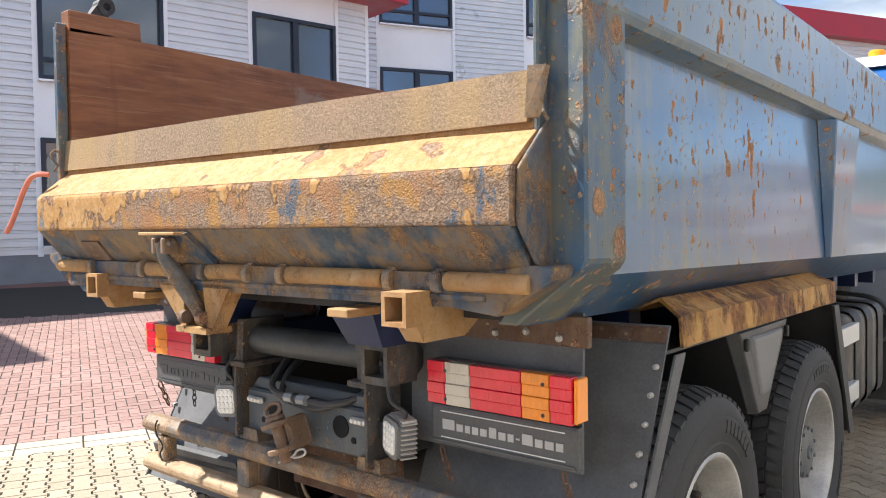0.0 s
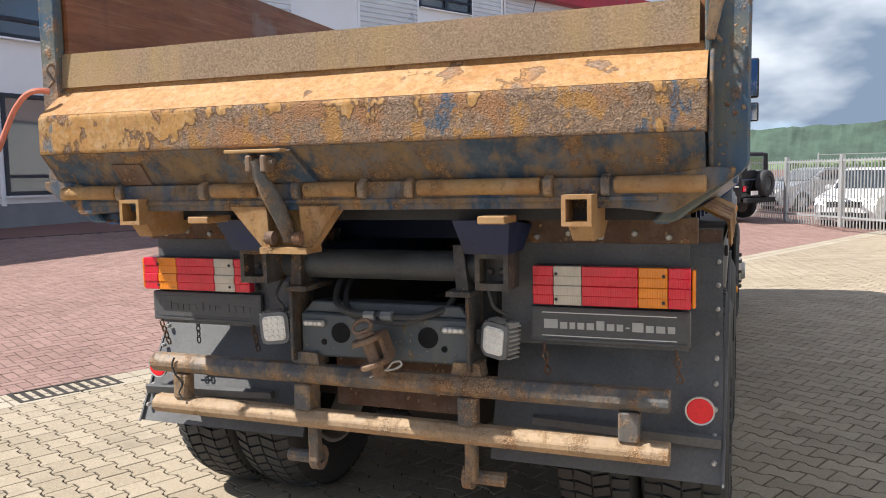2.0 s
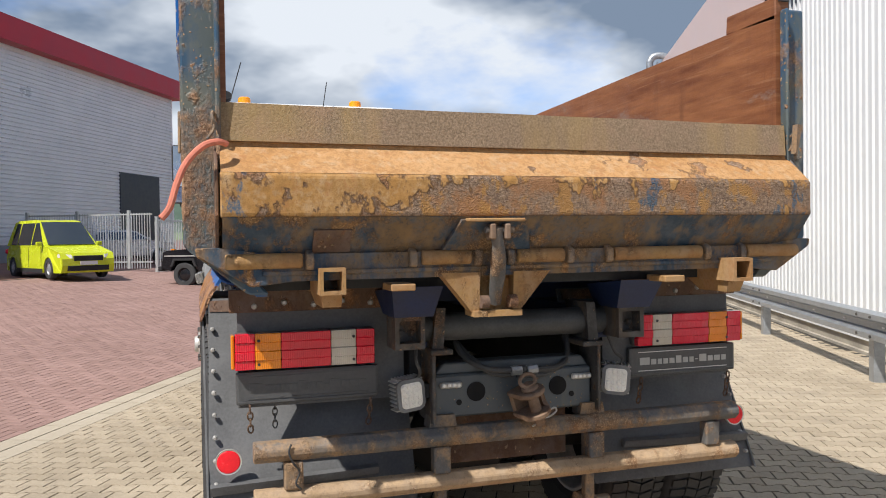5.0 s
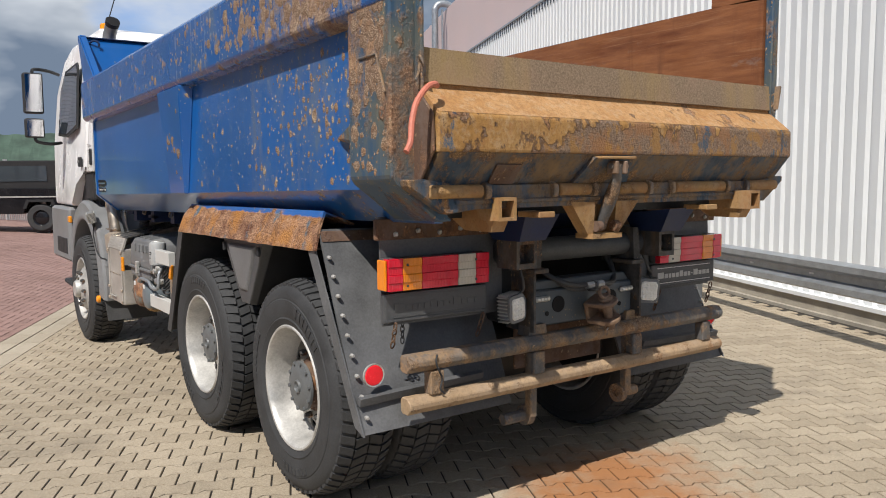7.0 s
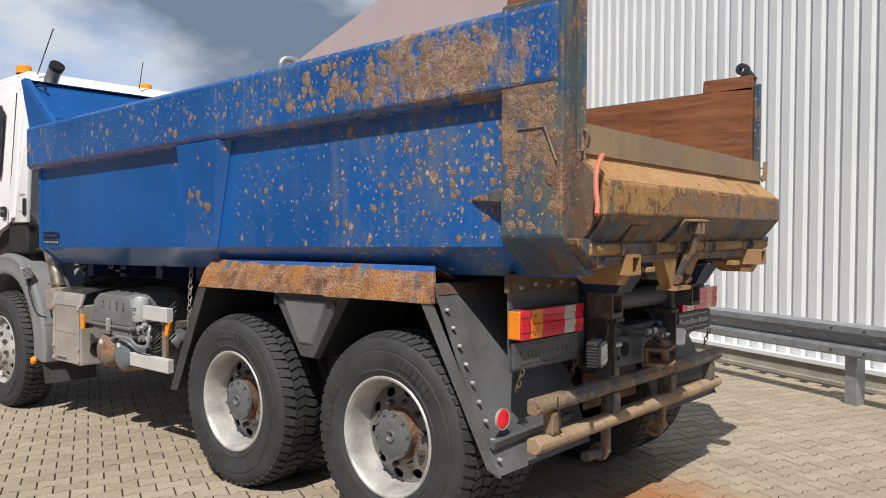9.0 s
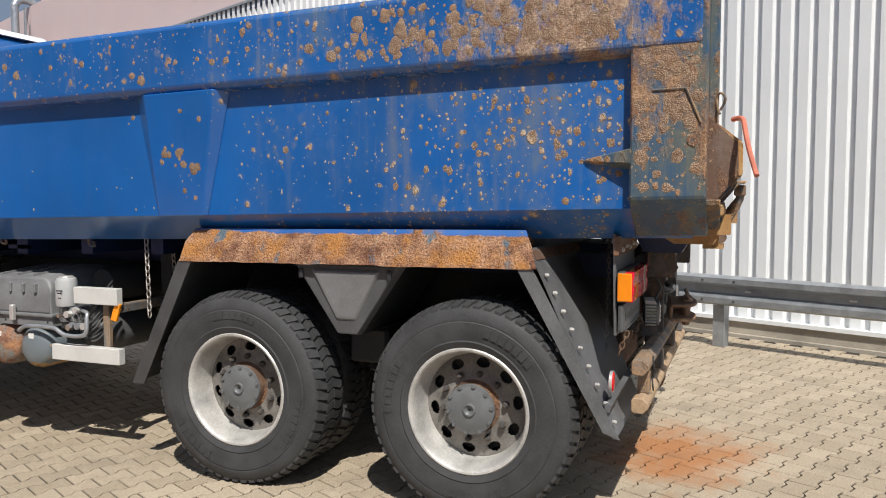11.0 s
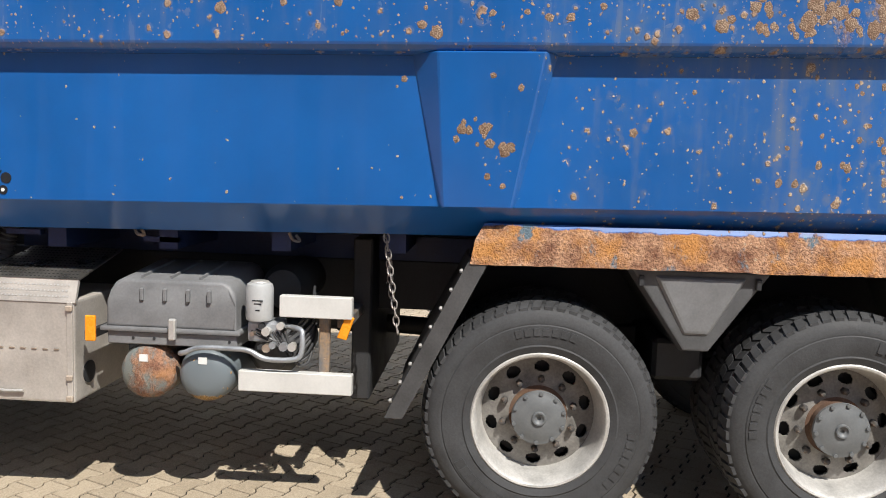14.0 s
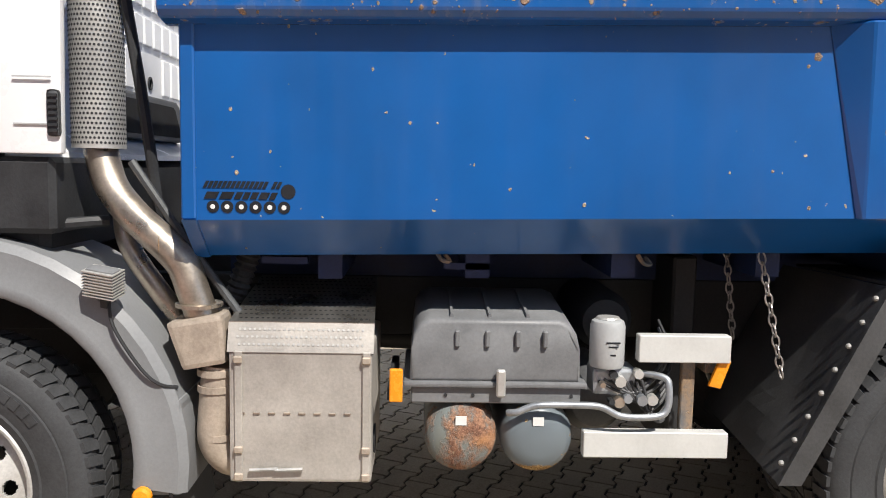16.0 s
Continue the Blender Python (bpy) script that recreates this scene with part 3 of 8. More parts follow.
def ground_mat():
    m, n, l, p = mat_new("paving_bed")
    v = coords(n, l)
    a = noise_tex(n, l, v, 0.5, 6)
    b = noise_tex(n, l, v, 30, 4)
    c = noise_tex(n, l, v, 4, 4)
    f = math_node(n, l, "ADD", math_node(n, l, "MULTIPLY", a, 0.5), math_node(n, l, "MULTIPLY", b, 0.5))
    grey = ramp(n, l, f, [(0.35, (0.24, 0.205, 0.155)), (0.65, (0.36, 0.315, 0.245))])
    red = ramp(n, l, f, [(0.35, (0.17, 0.085, 0.07)), (0.65, (0.27, 0.14, 0.115))])
    sep = n.new("ShaderNodeSeparateXYZ")
    l.new(v, sep.inputs[0])
    d = math_node(n, l, "ADD", math_node(n, l, "MULTIPLY", math_node(n, l, "SUBTRACT", sep.outputs[0], EDGE_P.x), EDGE_N.x), math_node(n, l, "MULTIPLY", math_node(n, l, "SUBTRACT", sep.outputs[1], EDGE_P.y), EDGE_N.y))
    side = math_node(n, l, "GREATER_THAN", d, 0.0)
    l.new(mix(n, l, side, grey, red), p.inputs["Base Color"])
    p.inputs["Roughness"].default_value = 0.85
    bump(n, l, p, b, 0.3, 0.01)
    return m


M_ground = ground_mat()
gb = B()
gx = sorted(set([-900, -400, -150, -70] + list(range(-40, 41, 1)) + [70, 150, 400, 900]))
gy = sorted(set([-900, -300, -100, -40] + list(range(-16, 61, 1)) + [90, 150, 400, 1500]))
grid = [[gb.verts.new((x, y, ground_z(x, y) - 0.045)) for x in gx] for y in gy]
for j in range(len(gy) - 1):
    for i in range(len(gx) - 1):
        gb.faces.new((grid[j][i], grid[j][i + 1], grid[j + 1][i + 1], grid[j + 1][i]))
ground = tagged(part("ground", gb, M_ground), "sandy bed under the yard's block paving, running to the horizon", "ground", kind="structure")


# ---------------------------------------------------------------- buildings
def frame_of(p, az):
    """A building's own axes: u along the facade, w out of it to the right of u."""
    u = Vector((math.sin(radians(az)), math.cos(radians(az)), 0))
    return Vector((*p, 0)), u, Vector((u.y, -u.x, 0))


def put_box(bm, fr, u0, u1, w0, w1, z0, z1):
    o, u, w = fr
    vs = [bm.verts.new(o + u * a + w * b + Vector((0, 0, c))) for c in (z0, z1) for b in (w0, w1) for a in (u0, u1)]
    for q in ((0, 2, 3, 1), (4, 5, 7, 6), (0, 1, 5, 4), (2, 6, 7, 3), (0, 4, 6, 2), (1, 3, 7, 5)):
        bm.faces.new([vs[i] for i in q])
    return bm


def siding(bm, fr, u0, u1, z0, z1, pitch=0.19, depth=0.055, base=0.0):
    """Horizontal corrugated sheet: a toothed outline run along the facade."""
    o, u, w = fr
    prof = []
    k = max(1, int(round((z1 - z0) / pitch)))
    h = (z1 - z0) / k
    for i in range(k):
        z = z0 + i * h
        prof += [(base + depth, z), (base + depth, z + h * 0.55), (base, z + h * 0.70), (base, z + h * 0.9)]
    prof.append((base + depth, z1))
    a = [bm.verts.new(o + u * u0 + w * p[0] + Vector((0, 0, p[1]))) for p in prof]
    b = [bm.verts.new(o + u * u1 + w * p[0] + Vector((0, 0, p[1]))) for p in prof]
    for i in range(len(prof) - 1):
        bm.faces.new((a[i], b[i], b[i + 1], a[i + 1]))
    return bm


M_iron_dk = plain("dark_bolt_steel", (0.10, 0.095, 0.09), 0.5, 0.5, 0.2, 20, 0.1)
M_siding = plain("silver_siding", (0.70, 0.71, 0.73), 0.38, 0.2, 0.08, 0.8, 0.05)
M_panel = plain("white_panel", (0.86, 0.87, 0.89), 0.45, 0, 0.05, 0.6, 0.05)
M_winframe = plain("navy_window_frame", (0.012, 0.018, 0.035), 0.4, 0, 0.2, 4, 0.05)
M_redroof = plain("red_fascia", (0.42, 0.015, 0.035), 0.42, 0, 0.12, 0.7, 0.05)
M_plinth = plain("grey_plinth", (0.22, 0.23, 0.25), 0.8, 0, 0.15, 2, 0.2)
M_concrete = plain("stained_concrete", (0.36, 0.325, 0.27), 0.85, 0, 0.35, 1.5, 0.4)
M_hall = plain("white_hall_sheet", (0.72, 0.735, 0.74), 0.42, 0.0, 0.05, 0.5, 0.04)
M_pinkwall = plain("pinkish_upper_sheet", (0.60, 0.47, 0.45), 0.5, 0, 0.06, 0.5, 0.04)


def office_window(parent, fr, u0, u1, z0, z1, low=0.42):
    """Two-light window with a low tilting strip: frame, mullion, transom, panes, reveal."""
    um = (u0 + u1) / 2
    t = 0.10
    win = part("window", put_box(B(), fr, u0, u1, -0.12, 0.05, z1 - t, z1), M_winframe, parent)
    for nm, q in (("frame", (u0, u1, -0.12, 0.05, z0, z0 + t)), ("frame", (u0, u0 + t, -0.12, 0.047, z0, z1)), ("frame", (u1 - t, u1, -0.12, 0.047, z0, z1)), ("mullion", (um - 0.09, um + 0.09, -0.12, 0.044, z0, z1)), ("transom", (u0, u1, -0.12, 0.04, z0 + low, z0 + low + 0.09))):
        part(nm, put_box(B(), fr, *q), M_winframe, win)
    for a, b in ((u0 + t, um - 0.09), (um + 0.09, u1 - t)):
        part("pane", put_box(B(), fr, a, b, -0.06, -0.045, z0 + t, z1 - t), M_glass, win)
    part("window_sill", put_box(B(), fr, u0 - 0.03, u1 + 0.03, 0.03, 0.14, z0 - 0.05, z0 - 0.005), M_panel, win)
    return win


def clad_facade(house, fr, u0, u1, z0, ztop, cols, rows, back=8.0):
    """cols: window bays (a, b) along u; rows: (bottom, top). Siding stands between the bays, white panels above and below."""
    part("wall", put_box(B(), fr, u0, u1, -back, -0.13, z0 - 1.2, ztop), M_panel, house)
    part("plinth", put_box(B(), fr, u0 - 0.02, u1 + 0.02, -0.13, -0.02, z0 - 1.2, z0 + 0.55), M_plinth, house)
    edge = u0
    for a, b in list(cols) + [(u1, u1)]:
        if a - edge > 0.2:
            part("siding", siding(B(), fr, edge + 0.12, a - 0.12, z0 + 0.55, ztop, base=-0.06), M_siding, house)
            for s in (edge, a - 0.12):
                part("corner_trim", put_box(B(), fr, s, s + 0.12, -0.13, 0.0, z0 + 0.5, ztop), M_panel, house)
        edge = b
    for a, b in cols:
        z = z0 + 0.55
        for lo, hi in list(rows) + [(ztop, ztop)]:
            if lo - z > 0.1:
                part("panel", put_box(B(), fr, a, b, -0.13, -0.035, z, lo), M_panel, house)
            z = hi
        for lo, hi in rows:
            office_window(house, fr, a, b, lo, hi)


main_fr = frame_of((-15.5, 19.4), 26.5)
office = thing("office_building", (-15.5, 19.4, 0.8), "three-storey silver-clad office block with white panels and red roof edge", "building")
clad_facade(office, main_fr, -5.5, 14.2, 0.9, 11.9, [(-2.8, -0.05), (3.0, 5.9), (9.1, 12.15)], [(1.75, 4.0), (5.22, 7.12), (8.62, 10.55)])
part("roof_fascia", put_box(B(), main_fr, -5.8, 14.6, -8.2, 0.7, 11.9, 12.95), M_redroof, office, "bright red sheet-metal roof edge")
wing_fr = frame_of((-16.1, 6.15), 9.5)
wing = thing("office_wing", (-16.1, 6.15, 0.5), "lower silver-clad office wing with navy windows and red roof edge", "building")
clad_facade(wing, wing_fr, -9.0, 8.3, 0.55, 8.3, [(-6.2, -3.3), (-0.9, 2.0), (4.45, 7.1)], [(1.3, 3.77), (5.1, 7.5)])
# out-of-view block, added to cast the stepped shadow on the red paving
part("stair_block", put_box(B(), wing_fr, -17.0, -7.6, -4.0, 4.0, -0.5, 9.3), M_panel, wing)
part("roof_fascia", put_box(B(), wing_fr, -9.4, 9.15, -8.2, 0.9, 8.3, 9.4), M_redroof, wing, "bright red sheet-metal roof edge")
hall_fr = frame_of((-9.4, 32.4), 26.5)
red_hall = thing("red_roofed_hall", (-9.4, 32.4, 0.9), "grey metal-clad hall with a red roof edge behind the yard", "building")
clad_facade(red_hall, hall_fr, 0.3, 15.2, 0.9, 9.95, [], [], back=20)
part("roof_fascia", put_box(B(), hall_fr, 0.0, 15.6, -20.2, 0.6, 9.95, 11.0), M_redroof, red_hall, "bright red sheet-metal roof edge")
part("roller_door", put_box(B(), hall_fr, 9.5, 13.5, -0.1, 0.03, 0.9, 5.2), M_winframe, red_hall)

# white hall beside the yard, with its guard rail
side_fr = frame_of((5.56, 0.865), 24.0)
side_fr = (side_fr[0], side_fr[1], -side_fr[2])
white_hall = thing("white_hall", (5.56, 0.865, 0), "long white hall clad in vertical trapezoidal sheet above a concrete base", "building")
hb = B()
o, u, w = side_fr
prof = []
PITCH = 0.197
for k in range(int(42 / PITCH)):
    a = -8.02 + k * PITCH
    prof += [(a, 0.0), (a + PITCH * 0.56, 0.0), (a + PITCH * 0.64, -0.045), (a + PITCH * 0.92, -0.045)]
va = [hb.verts.new(o + u * a + w * b + Vector((0, 0, 0.215))) for a, b in prof]
vb = [hb.verts.new(o + u * a + w * b + Vector((0, 0, 5.5))) for a, b in prof]
for i in range(len(prof) - 1):
    hb.faces.new((va[i], va[i + 1], vb[i + 1], vb[i]))
part("sheet_wall", hb, M_hall, white_hall)
part("base_wall", put_box(B(), side_fr, -8, 33.4, -0.4, 0.05, -0.3, 0.17), M_concrete, white_hall)
part("drip_sill", put_box(B(), side_fr, -8, 33.4, -0.06, 0.085, 0.171, 0.215), M_hall, white_hall)
part("kerb", put_box(B(), side_fr, -8, 33.4, 0.05, 0.11, -0.1, 0.03), M_concrete, white_hall)
part("core", put_box(B(), side_fr, -8, 33.4, -15, -0.1, 0.0, 5.4), M_hall, white_hall)
part("upper_wall", put_box(B(), side_fr, -8, 33.4, -15.0, -0.5, 5.45, 8.05), M_pinkwall, white_hall)
part("flashing", put_box(B(), side_fr, -8, 33.4, -0.5, 0.03, 5.50, 5.55), M_galv, white_hall)
fb = B()
for k in range(int(42 / PITCH)):
    a = -8.02 + k * PITCH + PITCH * 0.60
    put_box(fb, side_fr, a, a + PITCH * 0.36, -0.09, 0.006, 5.36, 5.50)
tagged(part("edge_filler", fb, M_winframe, white_hall), kind="stuff")

rail_fr = frame_of((4.87, 1.17), 24.0)
rail_fr = (rail_fr[0], rail_fr[1], -rail_fr[2])
guard = thing("guard_rail", (4.87, 1.17, 0), "galvanised steel crash barrier on posts along the hall wall", "barrier")
o, u, w = rail_fr
prof = [(0.0, 0.44), (0.03, 0.45), (0.085, 0.47), (0.085, 0.525), (0.0, 0.565), (0.0, 0.635), (0.085, 0.675), (0.085, 0.73), (0.03, 0.75), (0.0, 0.755)]
rb = B()
rows_ = []
for a in (-9.0, 34.0):
    rows_.append([rb.verts.new(o + u * a + w * (b + 0.06) + Vector((0, 0, z))) for b, z in prof] + [rb.verts.new(o + u * a + w * (b + 0.055) + Vector((0, 0, z))) for b, z in reversed(prof)])
k = len(rows_[0])
for i in range(k):
    rb.faces.new((rows_[0][i], rows_[0][(i + 1) % k], rows_[1][(i + 1) % k], rows_[1][i]))
part("beam", rb, M_galv, guard)
for a in range(-10, 36, 4):
    part("post", put_box(B(), rail_fr, a - 0.42, a - 0.30, -0.06, 0.055, -0.2, 0.72), M_galv, guard)
    for b in (-0.56, -0.22):
        for z in (0.50, 0.70):
            c = rail_fr[0] + rail_fr[1] * (a + b) + rail_fr[2] * 0.147 + Vector((0, 0, z))
            part("bolt", lathe(B(), [(0.0, -0.012), (0.014, -0.010), (0.016, 0.006), (0.0, 0.008)], c, "x", 8), M_iron_dk, guard)
for a in np.arange(-8.0, 30.0, 1.0):
    part("slot", put_box(B(), rail_fr, a + 0.3, a + 0.36, 0.055, 0.066, 0.592, 0.608), M_letter, guard)

# ---------------------------------------------------------------- dump truck
XC, RAKE = 0.01, 0.0195
truck = thing("dump_truck", (XC, 2.0, 0), "worn dump truck with rusty blue tipper body and white cab", "truck")


def hexa(bm, pts):
    """A solid from eight corners: four of one face, then the four opposite them."""
    v = [bm.verts.new(p) for p in pts]
    for q in ((0, 1, 2, 3), (4, 5, 6, 7), (0, 1, 5, 4), (1, 2, 6, 5), (2, 3, 7, 6), (3, 0, 4, 7)):
        bm.faces.new([v[i] for i in q])
    return bm


def bevel_all(bm, r, seg=1):
    bmesh.ops.bevel(bm, geom=list(bm.edges), offset=r, segments=seg, profile=0.6, affect="EDGES")
    return bm


def sheet(bm, quad, thick, nu=6, nv=6, wave=0.0, seed=0.0):
    """A thin sheet between four corners, a little wavy."""
    a, b, c, d = [Vector(q) for q in quad]
    nrm = (b - a).cross(d - a).normalized()
    top, bot = [], []
    for j in range(nv + 1):
        for i in range(nu + 1):
            s, t = i / nu, j / nv
            p = (a * (1 - s) + b * s) * (1 - t) + (d * (1 - s) + c * s) * t
            p = p + nrm * wave * noise.noise(p * 3.0 + Vector((seed, 0, 0)))
            top.append(bm.verts.new(p + nrm * thick / 2))
            bot.append(bm.verts.new(p - nrm * thick / 2))
    k = nu + 1
    for j in range(nv):
        for i in range(nu):
            q = (j * k + i, j * k + i + 1, (j + 1) * k + i + 1, (j + 1) * k + i)
            bm.faces.new([top[x] for x in q])
            bm.faces.new([bot[x] for x in reversed(q)])
    rim = [i for i in range(k)] + [j * k + nu for j in range(1, nv + 1)] + [nv * k + i for i in range(nu - 1, -1, -1)] + [j * k for j in range(nv - 1, 0, -1)]
    for x, y in zip(rim, rim[1:] + rim[:1]):
        bm.faces.new((top[x], top[y], bot[y], bot[x]))
    return bm


# -- tipper body
Y0, Y1 = -0.77, 4.16
for s in (-1, 1):
    def X(h):
        return XC + s * h
    bm = B()
    prof = [(X(1.238), 2.19), (X(1.238), 1.505), (X(1.07), 1.365), (X(1.03), 1.365), (X(1.19), 1.52), (X(1.19), 2.19)]
    part("side_panel", slope(prism(bm, prof, "y", Y0 - (0.25 if s < 0 else 0.12), Y1), RAKE), M_blue if s < 0 else M_blue_r, truck, "blue painted steel side with rust blisters and run marks")
    bm = B()
    prof = [(X(1.241), 2.16), (X(1.300), 2.172), (X(1.322), 2.20), (X(1.322), 2.505), (X(1.30), 2.53), (X(1.195), 2.53), (X(1.195), 2.16)]
    part("top_rail", slope(prism(bm, prof, "y", -1.06 if s < 0 else -0.96, Y1 + 0.068, 0.006), RAKE), M_blue_rail if s < 0 else M_rail_r, truck, "blue box rail, flaking to rust towards the tailgate")
    bm = B()
    prof = [(X(1.312), 2.548), (X(1.312), 1.548), (X(1.29), 1.525), (X(1.10), 1.375), (X(1.03), 1.375), (X(1.195), 1.55), (X(1.195), 2.548)]
    rear = -1.085 if s < 0 else -0.985
    fwd = rear + 1.085
    post = part("rear_post", slope(prism(bm, prof, "y", rear, Y0, 0.008), RAKE), M_post, truck, "heavily rusted blue corner post")
    if s < 0:
        # bent wire on the post's face
        bm = B()
        tube(bm, [(X(1.314), -0.86, 2.005), (X(1.318), -1.00, 2.005), (X(1.318), -1.06, 1.86)], 0.005, 6)
        part("weld_bar", slope(bm, RAKE), M_rustbar, post)
    bm = B()
    box(bm, *sorted((X(1.184), X(1.2015))), rear - 0.04, rear + 0.005, 1.58, 2.54, 0.006)
    part("gate_stop", slope(bm, RAKE), M_post, post)
    bm = B()
    tube(bm, curve_pts([(X(1.19), rear - 0.045, 1.94), (X(1.20), rear - 0.06, 1.965), (X(1.212), rear - 0.065, 1.99), (X(1.21), rear - 0.045, 2.01), (X(1.20), rear - 0.03, 1.99), (X(1.21), rear - 0.035, 1.95), (X(1.23), rear - 0.045, 1.92)], 4), 0.0055, 7)
    part("tie_hook", bm, M_rustbar, post, smooth=True)
    bm = B()
    box(bm, *sorted((X(1.165), X(1.195))), rear + 0.006, 4.12, 1.53, 2.52)
    part("liner_plate", slope(bm, RAKE), M_inner, truck, "brown rusted inner wear plate")
    bm = B()
    prism(bm, [(-1.078 + fwd, 2.50), (-1.078 + fwd, 2.60), (-0.745 + fwd, 2.605), (-0.74 + fwd, 2.52)], "x", *sorted((X(1.165), X(1.24))), 0.005)
    ear = part("hinge_block", slope(bm, RAKE), M_inner, truck)
    bm = B()
    lathe(bm, [(0.018, -0.03), (0.040, -0.03), (0.040, 0.03), (0.018, 0.03)], (X(1.205), -0.90, 2.668), "x", 20, True)
    hexa(bm, [(X(1.18), -0.99, 2.60), (X(1.23), -0.99, 2.60), (X(1.23), -0.93, 2.685), (X(1.18), -0.93, 2.685), (X(1.18), -0.84, 2.60), (X(1.23), -0.84, 2.60), (X(1.23), -0.925, 2.64), (X(1.18), -0.925, 2.64)])
    part("lifting_eye", bm, M_dark, ear)
    a, b = 1.40, 1.86
    bm = hexa(B(), [(X(1.238), a - 0.06, 2.17), (X(1.238), b + 0.12, 2.17), (X(1.238), b - 0.02, 1.50), (X(1.238), 1.50, 1.50), (X(1.318), a, 2.17), (X(1.318), b, 2.17), (X(1.262), b - 0.04, 1.50), (X(1.262), 1.52, 1.50)])
    part("stiffening_rib", slope(bevel_all(bm, 0.006), RAKE), M_blue if s < 0 else M_blue_r, truck)
    bm = B()
    box(bm, *sorted((X(1.19), X(1.25))), Y1 - 0.032, Y1 + 0.018, 1.507, 2.175, 0.006)
    hexa(bm, [(X(1.25), Y1 - 0.032, 1.507), (X(1.19), Y1 - 0.032, 1.507), (X(1.03), Y1 - 0.032, 1.362), (X(1.075), Y1 - 0.032, 1.358), (X(1.25), Y1 + 0.018, 1.507), (X(1.19), Y1 + 0.018, 1.507), (X(1.03), Y1 + 0.018, 1.362), (X(1.075), Y1 + 0.018, 1.358)])
    part("front_edge", slope(bm, RAKE), M_blue, truck)
    if s < 0:
        bm = hexa(B(), [(X(1.238), -0.775, 1.67), (X(1.238), -0.775, 1.77), (X(1.238), -0.55, 1.725), (X(1.238), -0.55, 1.715), (X(1.31), -0.775, 1.70), (X(1.31), -0.775, 1.765), (X(1.255), -0.575, 1.73), (X(1.255), -0.575, 1.715)])
        part("wedge_lug", slope(bevel_all(bm, 0.004), RAKE), M_post, truck)


# rust blisters: low crumbly domes that have burst through the paint
def blister(bm, c, out, r, rnd_):
    """A ragged low dome on a plane facing out; r: its radius."""
    out = out.normalized()
    a = out.cross(Vector((0, 0, 1))).normalized()
    b = a.cross(out)
    k = 9 if r < 0.012 else 14
    w0 = [rnd_.uniform(0.80, 1.16) for _ in range(k)]
    stretch = rnd_.uniform(0.85, 1.35)
    rings = []
    for q, h in ((1.0, -0.001), (0.80, 0.08), (0.45, 0.12)):
        rings.append([bm.verts.new(c + (a * math.cos(2 * math.pi * i / k) + b * (math.sin(2 * math.pi * i / k) * stretch)) * (r * q * w0[i]) + out * (min(h * r, 0.003) * rnd_.uniform(0.6, 1.3))) for i in range(k)])
    for u_, w_ in zip(rings, rings[1:]):
        for i in range(k):
            bm.faces.new((u_[i], u_[(i + 1) % k], w_[(i + 1) % k], w_[i]))
    bm.faces.new(rings[-1])


def blister_mat():
    m, n, l, p = mat_new("blister_crust")
    v = coords(n, l)
    vo = n.new("ShaderNodeTexVoronoi")
    vo.inputs["Scale"].default_value = 170
    l.new(v, vo.inputs["Vector"])
    col = mix(n, l, ramp(n, l, noise_tex(n, l, v, 26, 5, 0.7), [(0.36, 0.0), (0.62, 1.0)]), (0.25, 0.15, 0.092), (0.47, 0.355, 0.25))
    col = mix(n, l, ramp(n, l, vo.outputs["Distance"], [(0.26, 0.0), (0.58, 0.80)]), col, (0.13, 0.075, 0.045))
    col = mix(n, l, ramp(n, l, noise_tex(n, l, v, 9, 5, 0.6), [(0.56, 0.0), (0.70, 0.5)]), col, (0.36, 0.20, 0.10))
    l.new(col, p.inputs["Base Color"])
    p.inputs["Roughness"].default_value = 0.88
    bump(n, l, p, vo.outputs["Distance"], 0.7, -0.005)
    return m


M_blister = blister_mat()
M_chip = plain("chipped_primer", (0.42, 0.43, 0.40), 0.8, 0, 0.35, 30, 0.1)


def body_face(side, y, z):
    """The outer surface of the body's side: panel, rib or rail."""
    h, nx = 1.238, Vector((side, 0, 0))
    if z > 2.20:
        h = 1.322
    elif 1.44 < y < 1.82:
        h = 1.262 + 0.056 * (z - 1.50) / 0.67
        nx = Vector((side, 0, -0.08))
    return Vector((XC + side * (h - 0.0005), y, z - RAKE * y)), nx


